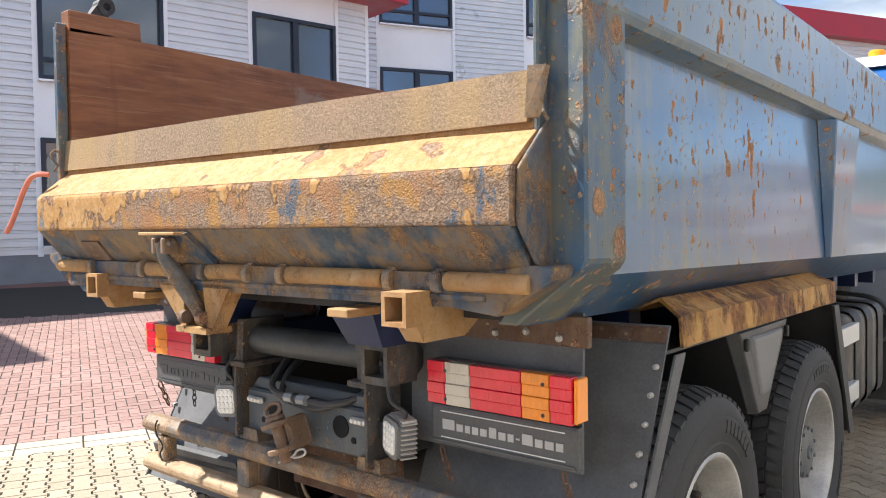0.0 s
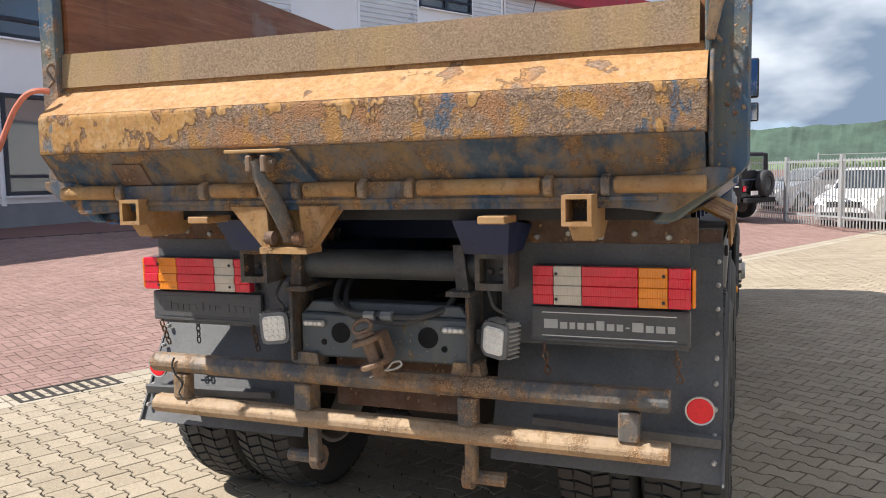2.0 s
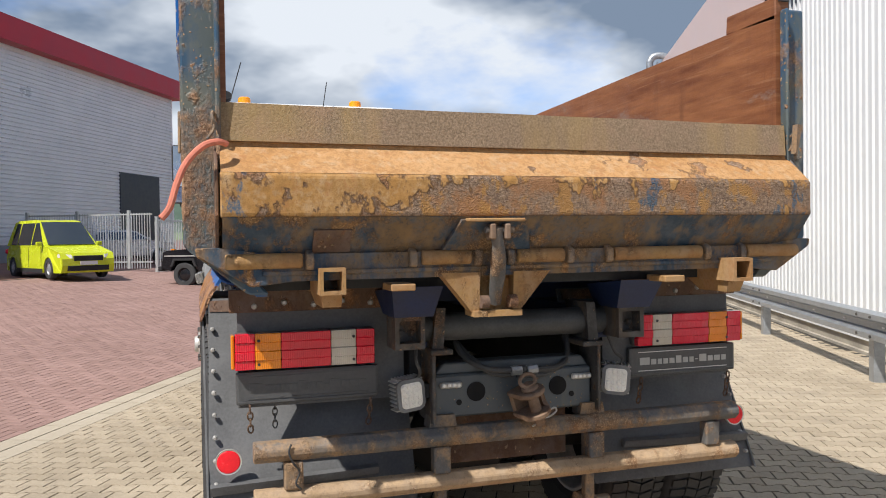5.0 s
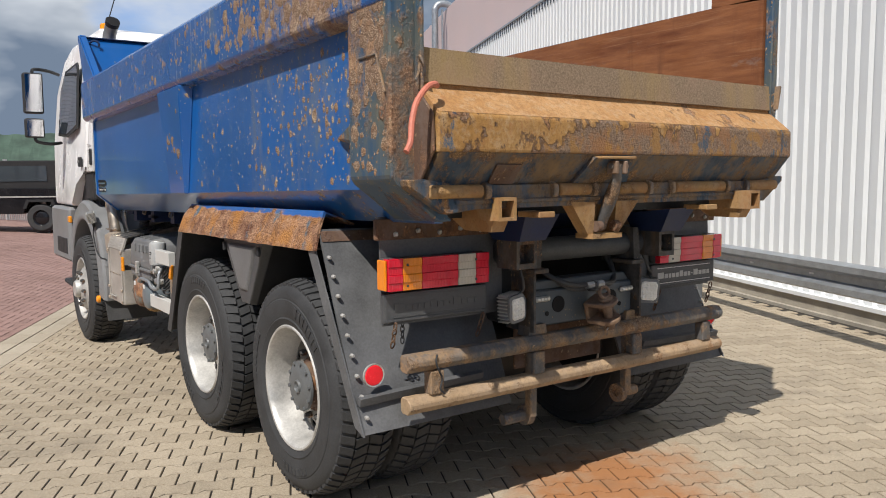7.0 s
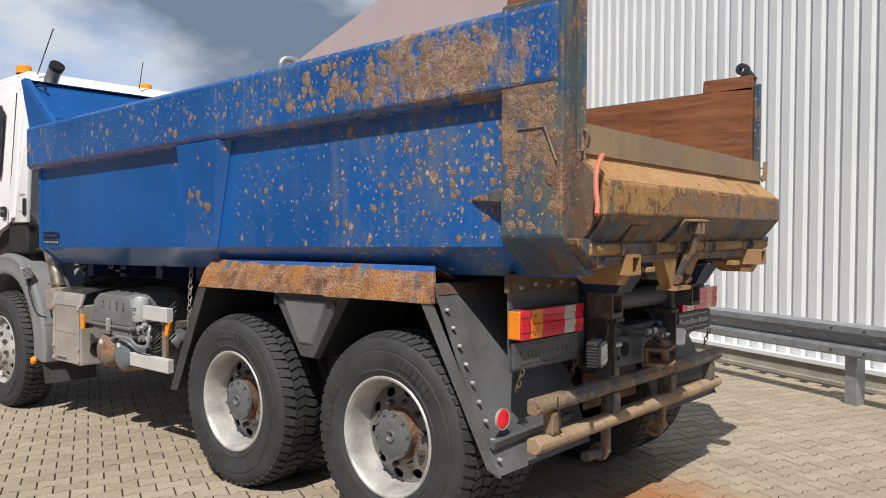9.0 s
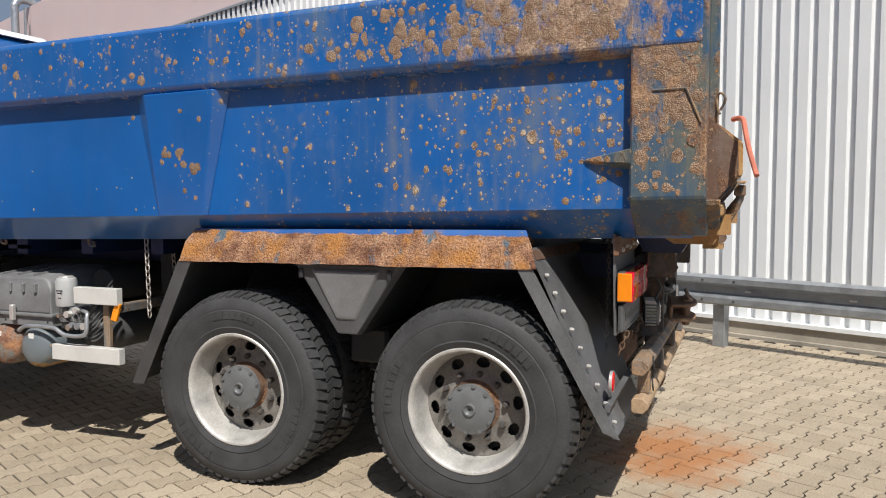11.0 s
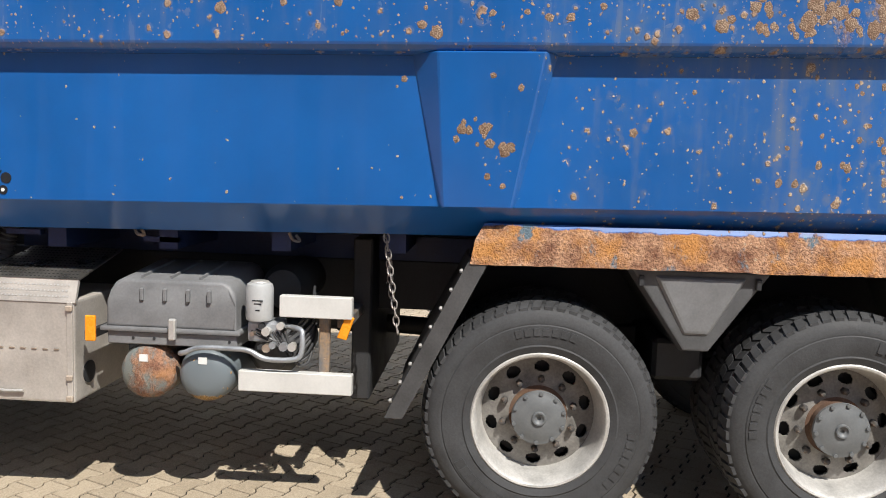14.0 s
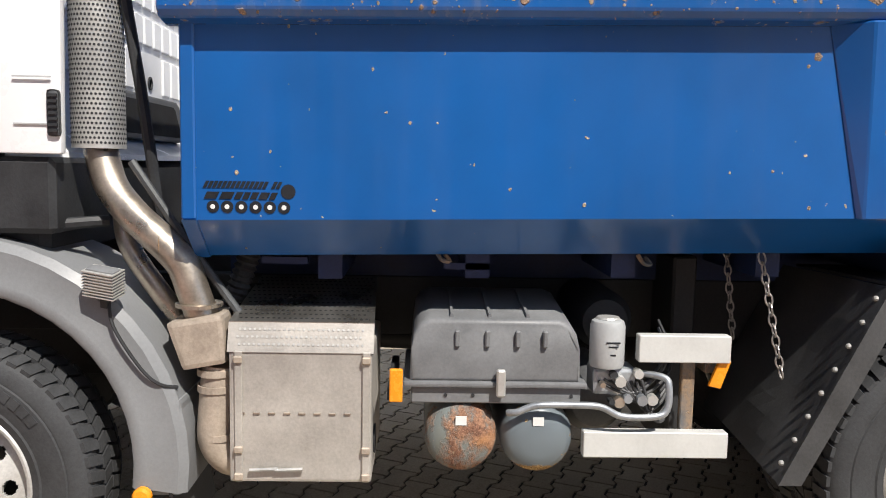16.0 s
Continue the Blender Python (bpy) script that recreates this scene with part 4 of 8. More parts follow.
for side, seed_ in ((-1, 11),):
    rnd_ = random.Random(seed_)
    bm = B()

    def put(y, z, r):
        if 1.50 + r < z < 2.15 - r or 2.215 + r < z < 2.49 - r:
            if not (z < 2.2 and (1.34 - r < y < 1.44 + r or 1.80 - r < y < 1.92 + r)) and y > -0.74 + r:
                c, nx = body_face(side, y, z)
                blister(bm, c, nx, r, rnd_)
    centres = [(rnd_.uniform(-0.65, 0.15 + 0.11 * k), rnd_.uniform(1.60, 2.04)) for k in range(9)]
    for _ in range(330):
        # the panel: thick towards the tailgate, in loose swarms
        if rnd_.random() < 0.6:
            cy, cz = rnd_.choice(centres[:5] if rnd_.random() < 0.7 else centres)
            y, z = rnd_.gauss(cy - 0.15, 0.17), rnd_.gauss(cz, 0.10)
        else:
            y, z = -0.72 + 2.9 * rnd_.random() ** 2.3, rnd_.uniform(1.54, 2.12)
        put(y, z, 0.0035 + 0.017 * rnd_.random() ** 4)
    for _ in range(120):
        # the rail above it
        put(-0.7 + 3.9 * rnd_.random() ** 1.35, rnd_.uniform(2.23, 2.48), 0.005 + 0.026 * rnd_.random() ** 3)
    for _ in range(170):
        # the rail's rear end has broken up into crusts
        put(-0.70 + 1.25 * rnd_.random() ** 1.2, rnd_.uniform(2.225, 2.485), 0.008 + 0.030 * rnd_.random() ** 2)
    if side < 0:
        for k in range(16):
            # a swarm on the stiffening rib, and the rusted scratch behind it
            t = k / 15
            put(1.74 - 0.20 * t + rnd_.gauss(0, 0.018), 1.86 - 0.13 * t + rnd_.gauss(0, 0.028), 0.010 + 0.020 * rnd_.random() ** 1.6)
            put(-0.10 - 0.42 * t, 1.985 + 0.035 * t + rnd_.gauss(0, 0.004), 0.006 + 0.006 * rnd_.random())
        for y, z in ((1.56, 1.60), (1.63, 1.64), (1.50, 2.02), (1.62, 2.07), (1.77, 1.80)):
            put(y, z, 0.016)
    for _ in range(130):
        # the corner post's outer face
        r = 0.007 + 0.030 * rnd_.random() ** 2.2
        y, z = rnd_.uniform(-1.07 + r, -0.78 - r), rnd_.uniform(1.58, 2.53 - r)
        blister(bm, Vector((XC + side * 1.3115, y, z - RAKE * y)), Vector((side, 0, 0)), r, rnd_)
    crust, bm = bm, B()
    for _ in range(330):
        # pin-head chips down to the primer, all along the side
        put(-0.72 + 4.6 * rnd_.random() ** 1.5, rnd_.choice((rnd_.gauss(1.85, 0.14), rnd_.uniform(1.53, 2.13), rnd_.uniform(2.22, 2.48))), rnd_.uniform(0.0016, 0.0034))
    tagged(part("paint_chip", bm, M_chip, truck, "pale chips in the blue paint"), "pale chips in the blue paint", kind="stuff")
    bm = crust
    tagged(part("rust_crust", bm, M_blister, truck, "crumbly tan rust blisters through the blue paint", smooth=True), "crumbly tan rust blisters through the blue paint", kind="stuff")

# the weathered side: brown flakes that have run down the paint
M_flake = plain("brown_rust_flake", (0.27, 0.125, 0.05), 0.85, 0, 0.55, 25, 0.4)
rnd_ = random.Random(23)
bm = B()


def flake(y, z, r, run):
    """A ragged flake and the smaller ones that trail down from it."""
    for k in range(run):
        q = r * (1.0 - 0.6 * k / max(run, 1)) * rnd_.uniform(0.8, 1.15)
        if (1.50 + q < z < 2.15 - q or 2.215 + q < z < 2.49 - q) and not (z < 2.2 and (1.33 - q < y < 1.45 + q or 1.79 - q < y < 1.93 + q)):
            c, nx = body_face(1, y, z)
            blister(bm, c, nx, q, rnd_)
        y += rnd_.gauss(0, r * 0.35)
        z -= r * rnd_.uniform(0.7, 1.3)


for _ in range(46):
    flake(rnd_.gauss(0.45, 0.42), rnd_.gauss(1.90, 0.10), 0.004 + 0.011 * rnd_.random() ** 2, rnd_.randint(1, 5))
for y, z, r in ((0.40, 2.00, 0.020), (0.43, 1.95, 0.024), (0.46, 1.78, 0.020), (0.16, 1.90, 0.014), (-0.30, 2.03, 0.013)):
    flake(y, z, r, 6)
for _ in range(60):
    flake(-0.70 + 3.6 * rnd_.random() ** 1.5, rnd_.uniform(2.28, 2.48), 0.005 + 0.016 * rnd_.random() ** 2, rnd_.randint(1, 6))
tagged(part("rust_flake", bm, M_flake, truck, "brown rust flakes trailing down the weathered paint", smooth=True), "brown rust flakes trailing down the weathered paint", kind="stuff")

part("bed_floor", slope(box(B(), XC - 1.06, XC + 1.06, -0.93, 4.14, 1.38, 1.42), RAKE), M_dark, truck)
part("headboard", slope(prism(B(), [(XC - 1.19, 2.62), (XC - 1.19, 1.54), (XC - 1.03, 1.40), (XC + 1.03, 1.40), (XC + 1.19, 1.54), (XC + 1.19, 2.62)], "y", 4.11, 4.16), RAKE), M_blue, truck)
# spill guard: thin sloping plate with a bent top flange between two triangular cheeks
bm = prism(B(), [(4.10, 2.44), (4.125, 2.44), (4.335, 2.775), (4.395, 2.855), (4.382, 2.868), (4.315, 2.785)], "x", XC - 1.285, XC + 1.285)
guard_plate = part("cab_guard", bm, M_blue, truck, "sloping blue spill guard over the cab")
part("top_flange", box(B(), XC - 1.285, XC + 1.285, 4.345, 4.397, 2.862, 2.872, 0.002), M_navy, guard_plate)
for s in (-1, 1):
    part("guard_cheek", prism(B(), [(3.78, 2.42), (4.22, 2.40), (4.405, 2.868), (4.37, 2.880)], "x", *sorted((XC + s * 1.286, XC + s * 1.298)), 0.003), M_blue, guard_plate)
    part("cheek_flange", sheet(B(), [(XC + s * 1.235, 3.78, 2.425), (XC + s * 1.286, 3.78, 2.425), (XC + s * 1.286, 4.37, 2.882), (XC + s * 1.235, 4.37, 2.882)], 0.008, 2, 2, 0.0), M_blue, guard_plate)
    part("lashing_hook", tube(B(), curve_pts([(XC + s * 1.22, 4.34, 2.80), (XC + s * 1.19, 4.30, 2.83), (XC + s * 1.15, 4.28, 2.82), (XC + s * 1.14, 4.28, 2.78)], 4), 0.010, 6), M_navy, guard_plate, smooth=True)
for y in np.arange(-0.2, 4.0, 0.55):
    part("cross_beam", slope(box(B(), XC - 1.03, XC + 1.03, y, y + 0.09, 1.27, 1.367), RAKE), M_navy, truck)

# rear floor beam with chamfered ends
bm = prism(B(), [(XC - 1.275, 1.56), (XC - 1.27, 1.53), (XC - 1.095, 1.425), (XC - 0.95, 1.442), (XC + 0.95, 1.442), (XC + 1.095, 1.425), (XC + 1.27, 1.53), (XC + 1.275, 1.56), (XC + 1.20, 1.56), (XC + 1.03, 1.535), (XC - 1.03, 1.535), (XC - 1.20, 1.56)], "y", -1.14, -1.03, 0.006)
beam = part("rear_beam", bm, M_gate_low, truck)
part("beam_flange", box(B(), XC - 1.06, XC + 1.06, -1.148, -1.11, 1.462, 1.480, 0.004), M_gate_low, beam)

# tailgate: upper slope, pitted face, lower slope, end cheeks
gate = part("tailgate", prism(B(), [(-1.085, 1.93), (-1.095, 1.905), (-1.150, 1.862), (-1.218, 1.806), (-1.05, 1.806), (-1.05, 1.93)], "x", XC - 1.19, XC + 1.195), M_gate, truck, "ochre tailgate, pitted and flaking with blue showing through")
part("pitted_face", prism(B(), [(-1.214, 1.808), (-1.222, 1.800), (-1.226, 1.790), (-1.226, 1.668), (-1.221, 1.659), (-1.05, 1.659), (-1.05, 1.808)], "x", XC - 1.193, XC + 1.198, 0.004), M_pitted, gate)
part("lower_face", prism(B(), [(-1.2225, 1.661), (-1.118, 1.53), (-1.05, 1.53), (-1.05, 1.661)], "x", XC - 1.187, XC + 1.192, 0.003), M_gate_low, gate)
for x, m in ((XC - 1.2095, M_strip), (XC + 1.200, M_gate_low)):
    part("end_cheek", prism(B(), [(-1.075, 1.925), (-1.205, 1.80), (-1.212, 1.665), (-1.112, 1.54), (-1.02, 1.54), (-1.02, 1.925)], "x", x, x + 0.012, 0.003), m, gate)
board = part("board", sheet(B(), [(XC - 1.19, -1.085, 1.918), (XC + 1.17, -1.085, 1.918), (XC + 1.17, -1.075, 2.048), (XC - 1.19, -1.075, 2.048)], 0.045, 30, 3, 0.008), M_board, gate, "weathered gritty board fixed along the tailgate's top")
part("board_end", hexa(B(), [(1.20, -1.15, 1.925), (1.222, -1.135, 1.925), (1.252, -1.135, 2.05), (1.21, -1.15, 2.05), (1.20, -1.12, 1.925), (1.222, -1.115, 1.925), (1.252, -1.115, 2.05), (1.21, -1.12, 2.05)]), M_rustbar, gate, "bent plate at the board's end")
for a, b in ((-1.17, -0.914), (-0.487, -0.296), (-0.11, 0.085), (0.307, 0.715), (0.94, 1.205)):
    part("hinge_tube", tube(B(), [(a, -1.135, 1.512), (a + 0.006, -1.135, 1.512), (b - 0.006, -1.135, 1.512), (b, -1.135, 1.512)], [0.022, 0.027, 0.027, 0.022], 14), M_ochre, gate, smooth=True)
for a in (-0.89, -0.52, -0.27, -0.14, 0.11, 0.28, 0.74, 0.915):
    part("hinge_lug", prism(B(), [(-1.165, 1.512), (-1.16, 1.485), (-1.12, 1.47), (-1.05, 1.45), (-1.05, 1.56), (-1.13, 1.548), (-1.16, 1.535)], "x", a - 0.014, a + 0.014, 0.004), M_rustbar, gate)
for x in (-0.88,):
    part("patch_plate", hexa(B(), [(x, -1.186, 1.620), (x + 0.13, -1.186, 1.620), (x + 0.13, -1.128, 1.545), (x, -1.128, 1.545), (x, -1.196, 1.614), (x + 0.13, -1.196, 1.614), (x + 0.13, -1.138, 1.539), (x, -1.138, 1.539)]), M_strip, gate)
# lock: backing plate, arm, fork and pins in the triangular bracket
part("lock_plate", hexa(B(), [(-0.36, -1.212, 1.652), (-0.11, -1.212, 1.652), (-0.06, -1.135, 1.545), (-0.41, -1.135, 1.545), (-0.36, -1.235, 1.645), (-0.11, -1.235, 1.645), (-0.06, -1.148, 1.538), (-0.41, -1.148, 1.538)]), M_gate_low, gate)
part("lock_lip", box(B(), -0.345, -0.125, -1.262, -1.205, 1.640, 1.652, 0.003), M_ochre, gate)
lock = part("lock_arm", tube(B(), [(-0.235, -1.24, 1.615), (-0.225, -1.235, 1.56), (-0.21, -1.20, 1.50), (-0.20, -1.165, 1.44), (-0.195, -1.13, 1.38), (-0.19, -1.115, 1.335)], [0.024, 0.022, 0.030, 0.030, 0.026, 0.022], 10), M_rustbar, gate, smooth=True)
for x in (-0.262, -0.205):
    part("fork", box(B(), x, x + 0.022, -1.265, -1.205, 1.575, 1.632, 0.005), M_jaw, lock)
part("fork_pin", tube(B(), [(-0.275, -1.24, 1.61), (-0.165, -1.24, 1.61)], 0.012, 8), M_rustbar, lock)
bm = B()
for x0, x1, t0, t1 in ((-0.415, -0.262, -0.285, -0.262), (-0.128, 0.02, -0.128, -0.105)):
    hexa(bm, [(x0, -1.115, 1.455), (x1, -1.115, 1.455), (t1, -1.10, 1.300), (t0, -1.10, 1.300), (x0, -1.05, 1.455), (x1, -1.05, 1.455), (t1, -1.04, 1.300), (t0, -1.04, 1.300)])
box(bm, -0.29, -0.10, -1.125, -1.02, 1.290, 1.312)
box(bm, -0.262, -0.128, -1.06, -1.045, 1.30, 1.46)
tri = part("lock_bracket", bm, M_ochre, truck)
for x in (-0.262, -0.15):
    part("roller", tube(B(), [(x, -1.115, 1.345), (x + 0.03, -1.115, 1.345)], 0.024, 14), M_strip, tri, smooth=True)
part("pink_cord", tube(B(), curve_pts([(-1.16, -1.18, 1.90), (-1.19, -1.21, 1.902), (-1.235, -1.225, 1.885), (-1.285, -1.235, 1.83), (-1.315, -1.25, 1.76), (-1.335, -1.27, 1.69), (-1.36, -1.28, 1.655)], 5), 0.011, 8), M_pink, truck, "faded red plastic sleeve on a wire", smooth=True)

for x0 in (-0.862, 0.801):
    bm = B()
    for q in ((x0, x0 + 0.09, 1.393, 1.406), (x0, x0 + 0.09, 1.473, 1.486), (x0, x0 + 0.013, 1.406, 1.473), (x0 + 0.077, x0 + 0.09, 1.406, 1.473)):
        box(bm, q[0], q[1], -1.175, -0.80, q[2], q[3])
    tb = part("square_tube", bm, M_ochre, truck, "stub of ochre square tube, open at its end")
    part("tube_back", box(B(), x0 + 0.012, x0 + 0.078, -1.06, -1.05, 1.40, 1.48), M_bracket, tb)
    part("gusset", hexa(B(), [(x0 + 0.01, -1.13, 1.395), (x0 + 0.085, -1.13, 1.395), (x0 + 0.085, -1.10, 1.345), (x0 + 0.02, -1.10, 1.345), (x0 + 0.01, -0.84, 1.395), (x0 + 0.085, -0.84, 1.395), (x0 + 0.085, -0.92, 1.345), (x0 + 0.02, -0.92, 1.345)]), M_ochre, tb)
for x in (-0.60, 0.52):
    part("stop_block", box(B(), x, x + 0.09, -1.12, -0.98, 1.395, 1.420, 0.003), M_ochre, truck)

def skew(ob):
    """The tailgate and its beam stand a little askew: the right end lies further forward."""
    for v in ob.data.vertices:
        v.co.y += 0.033 * (v.co.x + 1.2)
    for c in ob.children:
        skew(c)


skew(gate)
skew(beam)
# -- chassis
# dark plate, added to stop sunlit ground showing through between the rails
part("chassis_crossmember", box(B(), XC - 0.72, XC + 0.72, 2.2, 2.3, 0.42, 1.27, 0.01), M_dark, truck)
for s in (-1, 1):
    part("frame_rail", box(B(), *sorted((XC + s * 0.36, XC + s * 0.43)), -0.66, 6.6, 0.86, 1.13, 0.006), M_dark, truck)
    part("sub_frame", box(B(), *sorted((XC + s * 0.37, XC + s * 0.47)), -0.74, 4.2, 1.135, 1.265), M_navy, truck)
    part("pivot_bracket", hexa(B(), [(XC + s * 0.38, -1.00, 1.40), (XC + s * 0.58, -1.00, 1.40), (XC + s * 0.555, -0.93, 1.28), (XC + s * 0.40, -0.93, 1.28), (XC + s * 0.38, -0.70, 1.37), (XC + s * 0.58, -0.70, 1.37), (XC + s * 0.555, -0.74, 1.28), (XC + s * 0.40, -0.74, 1.28)]), M_navy, truck, "dark blue steel tipping hinge bracket")
    bm = B()
    for q in ((0.425, 0.545, -0.90, -0.76, 1.262, 1.285), (0.425, 0.545, -0.90, -0.76, 1.150, 1.175), (0.425, 0.442, -0.90, -0.76, 1.175, 1.262), (0.528, 0.545, -0.90, -0.76, 1.175, 1.262), (0.442, 0.528, -0.83, -0.78, 1.175, 1.262)):
        box(bm, *sorted((XC + s * q[0], XC + s * q[1])), *q[2:])
    ph = part("pivot_housing", bm, M_bracket, truck)
    for k in (-0.03, 0.03):
        part("nut", bolt_head(B(), (XC + s * 0.485 + k * 0.7, -0.836, 1.21), 0.015, "y", -0.012, 6), M_bracket, ph)
    part("side_cheek", hexa(B(), [(XC + s * 0.315, -0.82, 1.30), (XC + s * 0.355, -0.82, 1.30), (XC + s * 0.372, -0.82, 1.135), (XC + s * 0.325, -0.82, 1.135), (XC + s * 0.315, -0.62, 1.30), (XC + s * 0.355, -0.62, 1.30), (XC + s * 0.372, -0.62, 1.135), (XC + s * 0.325, -0.62, 1.135)]), M_bracket, truck)
    part("cheek_foot", box(B(), *sorted((XC + s * 0.29, XC + s * 0.385)), -0.84, -0.62, 1.112, 1.134, 0.004), M_bracket, truck)
    part("cheek_post", box(B(), *sorted((XC + s * 0.362, XC + s * 0.376)), -0.83, -0.62, 0.83, 1.112, 0.003), M_bracket, truck)
part("torsion_tube", tube(B(), [(-0.50, -0.74, 1.215), (0.52, -0.74, 1.215)], 0.058, 20), M_chassis, truck, smooth=True)
cm = B()
box(cm, -0.345, 0.365, -0.78, -0.64, 0.845, 1.02, 0.008)
cross = part("rear_crossmember", cm, M_member, truck, "scratched dark grey towing crossmember")
part("member_lip", prism(B(), [(-0.345, 1.018), (0.365, 1.018), (0.33, 1.065), (-0.30, 1.065)], "y", -0.76, -0.66, 0.006), M_member, cross)
for x in (-0.165, 0.205):
    part("round_opening", lathe(B(), [(0.0, -0.003), (0.040, -0.003), (0.040, 0.002)], (x, -0.782, 0.945), "y", 24), M_void, cross)
for x in (-0.24, 0.27):
    part("small_opening", lathe(B(), [(0.012, -0.004), (0.012, 0.01)], (x, -0.7795, 0.905), "y", 12), M_void, cross)
for x in (-0.325, 0.265):
    ld = part("marker_lamp", box(B(), x, x + 0.095, -0.80, -0.782, 0.968, 0.993, 0.006), M_alu, cross, "small white marker lamp")
    for k in range(4):
        part("diode", lathe(B(), [(0.009, 0.0), (0.007, -0.004), (0.0, -0.005)], (x + 0.016 + k * 0.021, -0.801, 0.981), "y", 10), M_led, ld)
# towing jaw
JAW = pose(0.030, -0.90, 0.912, 0, -19, 12)


def in_jaw(bm):
    bmesh.ops.transform(bm, matrix=JAW, verts=bm.verts)
    return bm


def jaw_plate(z, h):
    """A flange with a round nose and a straight back."""
    pts = [(0.058 * math.cos(a), -0.020 + 0.058 * math.sin(a)) for a in [math.pi * (1 + k / 10) for k in range(11)]]
    return prism(B(), pts + [(0.058, 0.075), (-0.058, 0.075)], "z", z, z + h, 0.005)


jaw = part("tow_jaw", in_jaw(box(B(), -0.05, 0.06, 0.062, 0.085, -0.052, 0.052, 0.008)), M_jaw, truck, "rust-brown towing jaw with its pin")
part("jaw_flange", in_jaw(jaw_plate(0.036, 0.020)), M_jaw, jaw)
part("jaw_flange", in_jaw(jaw_plate(-0.058, 0.022)), M_jaw, jaw)
part("jaw_cheek", in_jaw(prism(B(), [(-0.045, -0.045), (-0.015, -0.02), (-0.015, 0.02), (-0.04, 0.045), (0.075, 0.045), (0.075, -0.045)], "x", 0.040, 0.058, 0.004)), M_jaw, jaw)
part("jaw_pin", in_jaw(tube(B(), [(0, -0.02, -0.098), (0, -0.02, 0.085)], 0.023, 16)), M_jaw, jaw, smooth=True)
part("pin_collar", in_jaw(lathe(B(), [(0.0, 0.0), (0.032, 0.0), (0.036, 0.006), (0.034, 0.016), (0.026, 0.022), (0, 0.022)], (0, -0.02, 0.056), "z", 16)), M_jaw, jaw)
part("pin_loop", in_jaw(tube(B(), [(0.036 * math.cos(k * math.pi / 8), -0.02 + 0.012 * math.sin(k * math.pi / 8), 0.098 + 0.022 * math.sin(k * math.pi / 8)) for k in range(17)], 0.008, 8)), M_jaw, jaw, smooth=True)
part("split_pin", in_jaw(tube(B(), curve_pts([(-0.04, -0.02, -0.088), (0.03, -0.02, -0.080), (0.06, -0.02, -0.064), (0.088, -0.02, -0.066), (0.090, -0.02, -0.082), (0.06, -0.02, -0.088), (0.03, -0.02, -0.084)], 4), 0.0042, 6)), M_bolt, jaw, smooth=True)
# hoses over the crossmember
for pts, r in (([(-0.22, -0.62, 1.18), (-0.21, -0.72, 1.10), (-0.16, -0.80, 1.055), (-0.08, -0.83, 1.035), (0.02, -0.835, 1.04)], 0.013), ([(-0.20, -0.60, 1.14), (-0.17, -0.72, 1.08), (-0.10, -0.80, 1.02), (-0.02, -0.82, 1.012)], 0.012), ([(0.02, -0.835, 1.035), (0.12, -0.82, 1.025), (0.20, -0.80, 1.03), (0.27, -0.74, 1.06), (0.31, -0.66, 1.15)], 0.013), ([(0.0, -0.825, 1.01), (0.12, -0.82, 1.005), (0.22, -0.78, 1.035), (0.29, -0.70, 1.09), (0.29, -0.62, 1.2)], 0.011), ([(-0.42, -0.78, 1.15), (-0.43, -0.82, 1.09), (-0.41, -0.80, 1.04), (-0.44, -0.78, 1.00)], 0.007), ([(0.44, -0.78, 1.17), (0.47, -0.80, 1.08), (0.52, -0.78, 1.04), (0.50, -0.78, 1.00)], 0.007)):
    part("hose", tube(B(), curve_pts(pts, 6), r, 8), M_rubber, truck, smooth=True)
for x in (-0.03, 0.04):
    part("coupling", tube(B(), [(x, -0.835, 1.03), (x + 0.045, -0.835, 1.032)], 0.020, 8), M_galv, truck, smooth=True)

# under-run bumper
def bar_outline(z0, z1, y0=-0.838, y1=-0.758):
    """A pressed section with broad chamfers, its ridge towards the rear."""
    zm = (z0 + z1) / 2
    return [(y0, zm - 0.012), (y0, zm + 0.012), (y0 + 0.026, z1), (y1 - 0.012, z1), (y1, z1 - 0.012), (y1, z0 + 0.012), (y1 - 0.012, z0), (y0 + 0.026, z0)]


bumper = part("underrun_bar", prism(B(), bar_outline(0.738, 0.815), "x", -1.068, 1.085, 0.004), M_rustbar, truck, "rusty steel under-run bar")
part("lower_bar", prism(B(), bar_outline(0.558, 0.632), "x", -1.068, 1.085, 0.004), M_lowbar, bumper, "rusted lower under-run bar, its tan colour lightened as if sunlit")
part("cross_plate", box(B(), -0.29, 0.33, -0.60, -0.585, 0.60, 0.81, 0.004), M_strip, truck, "brown rusted plate between the frame ends")
for x in (-0.92, -0.327, 0.368, 0.951):
    part("strut", box(B(), x - 0.036, x + 0.036, -0.828, -0.772, 0.63, 0.737, 0.006), M_rustbar, bumper)
for x in (-0.315, 0.36):
    part("bumper_hanger", box(B(), x - 0.022, x + 0.022, -0.775, -0.73, 0.40, 0.86, 0.006), M_rustbar, bumper)
    part("bumper_gusset", prism(B(), [(x - 0.06, 0.81), (x + 0.06, 0.81), (x + 0.05, 0.862), (x - 0.05, 0.862)], "y", -0.80, -0.72), M_rustbar, bumper)
part("binding_wire", tube(B(), curve_pts([(-0.93, -0.84, 0.81), (-0.94, -0.845, 0.78), (-0.925, -0.845, 0.74), (-0.90, -0.835, 0.70), (-0.915, -0.84, 0.66), (-0.895, -0.84, 0.635)], 4), 0.004, 6), M_dark, bumper)
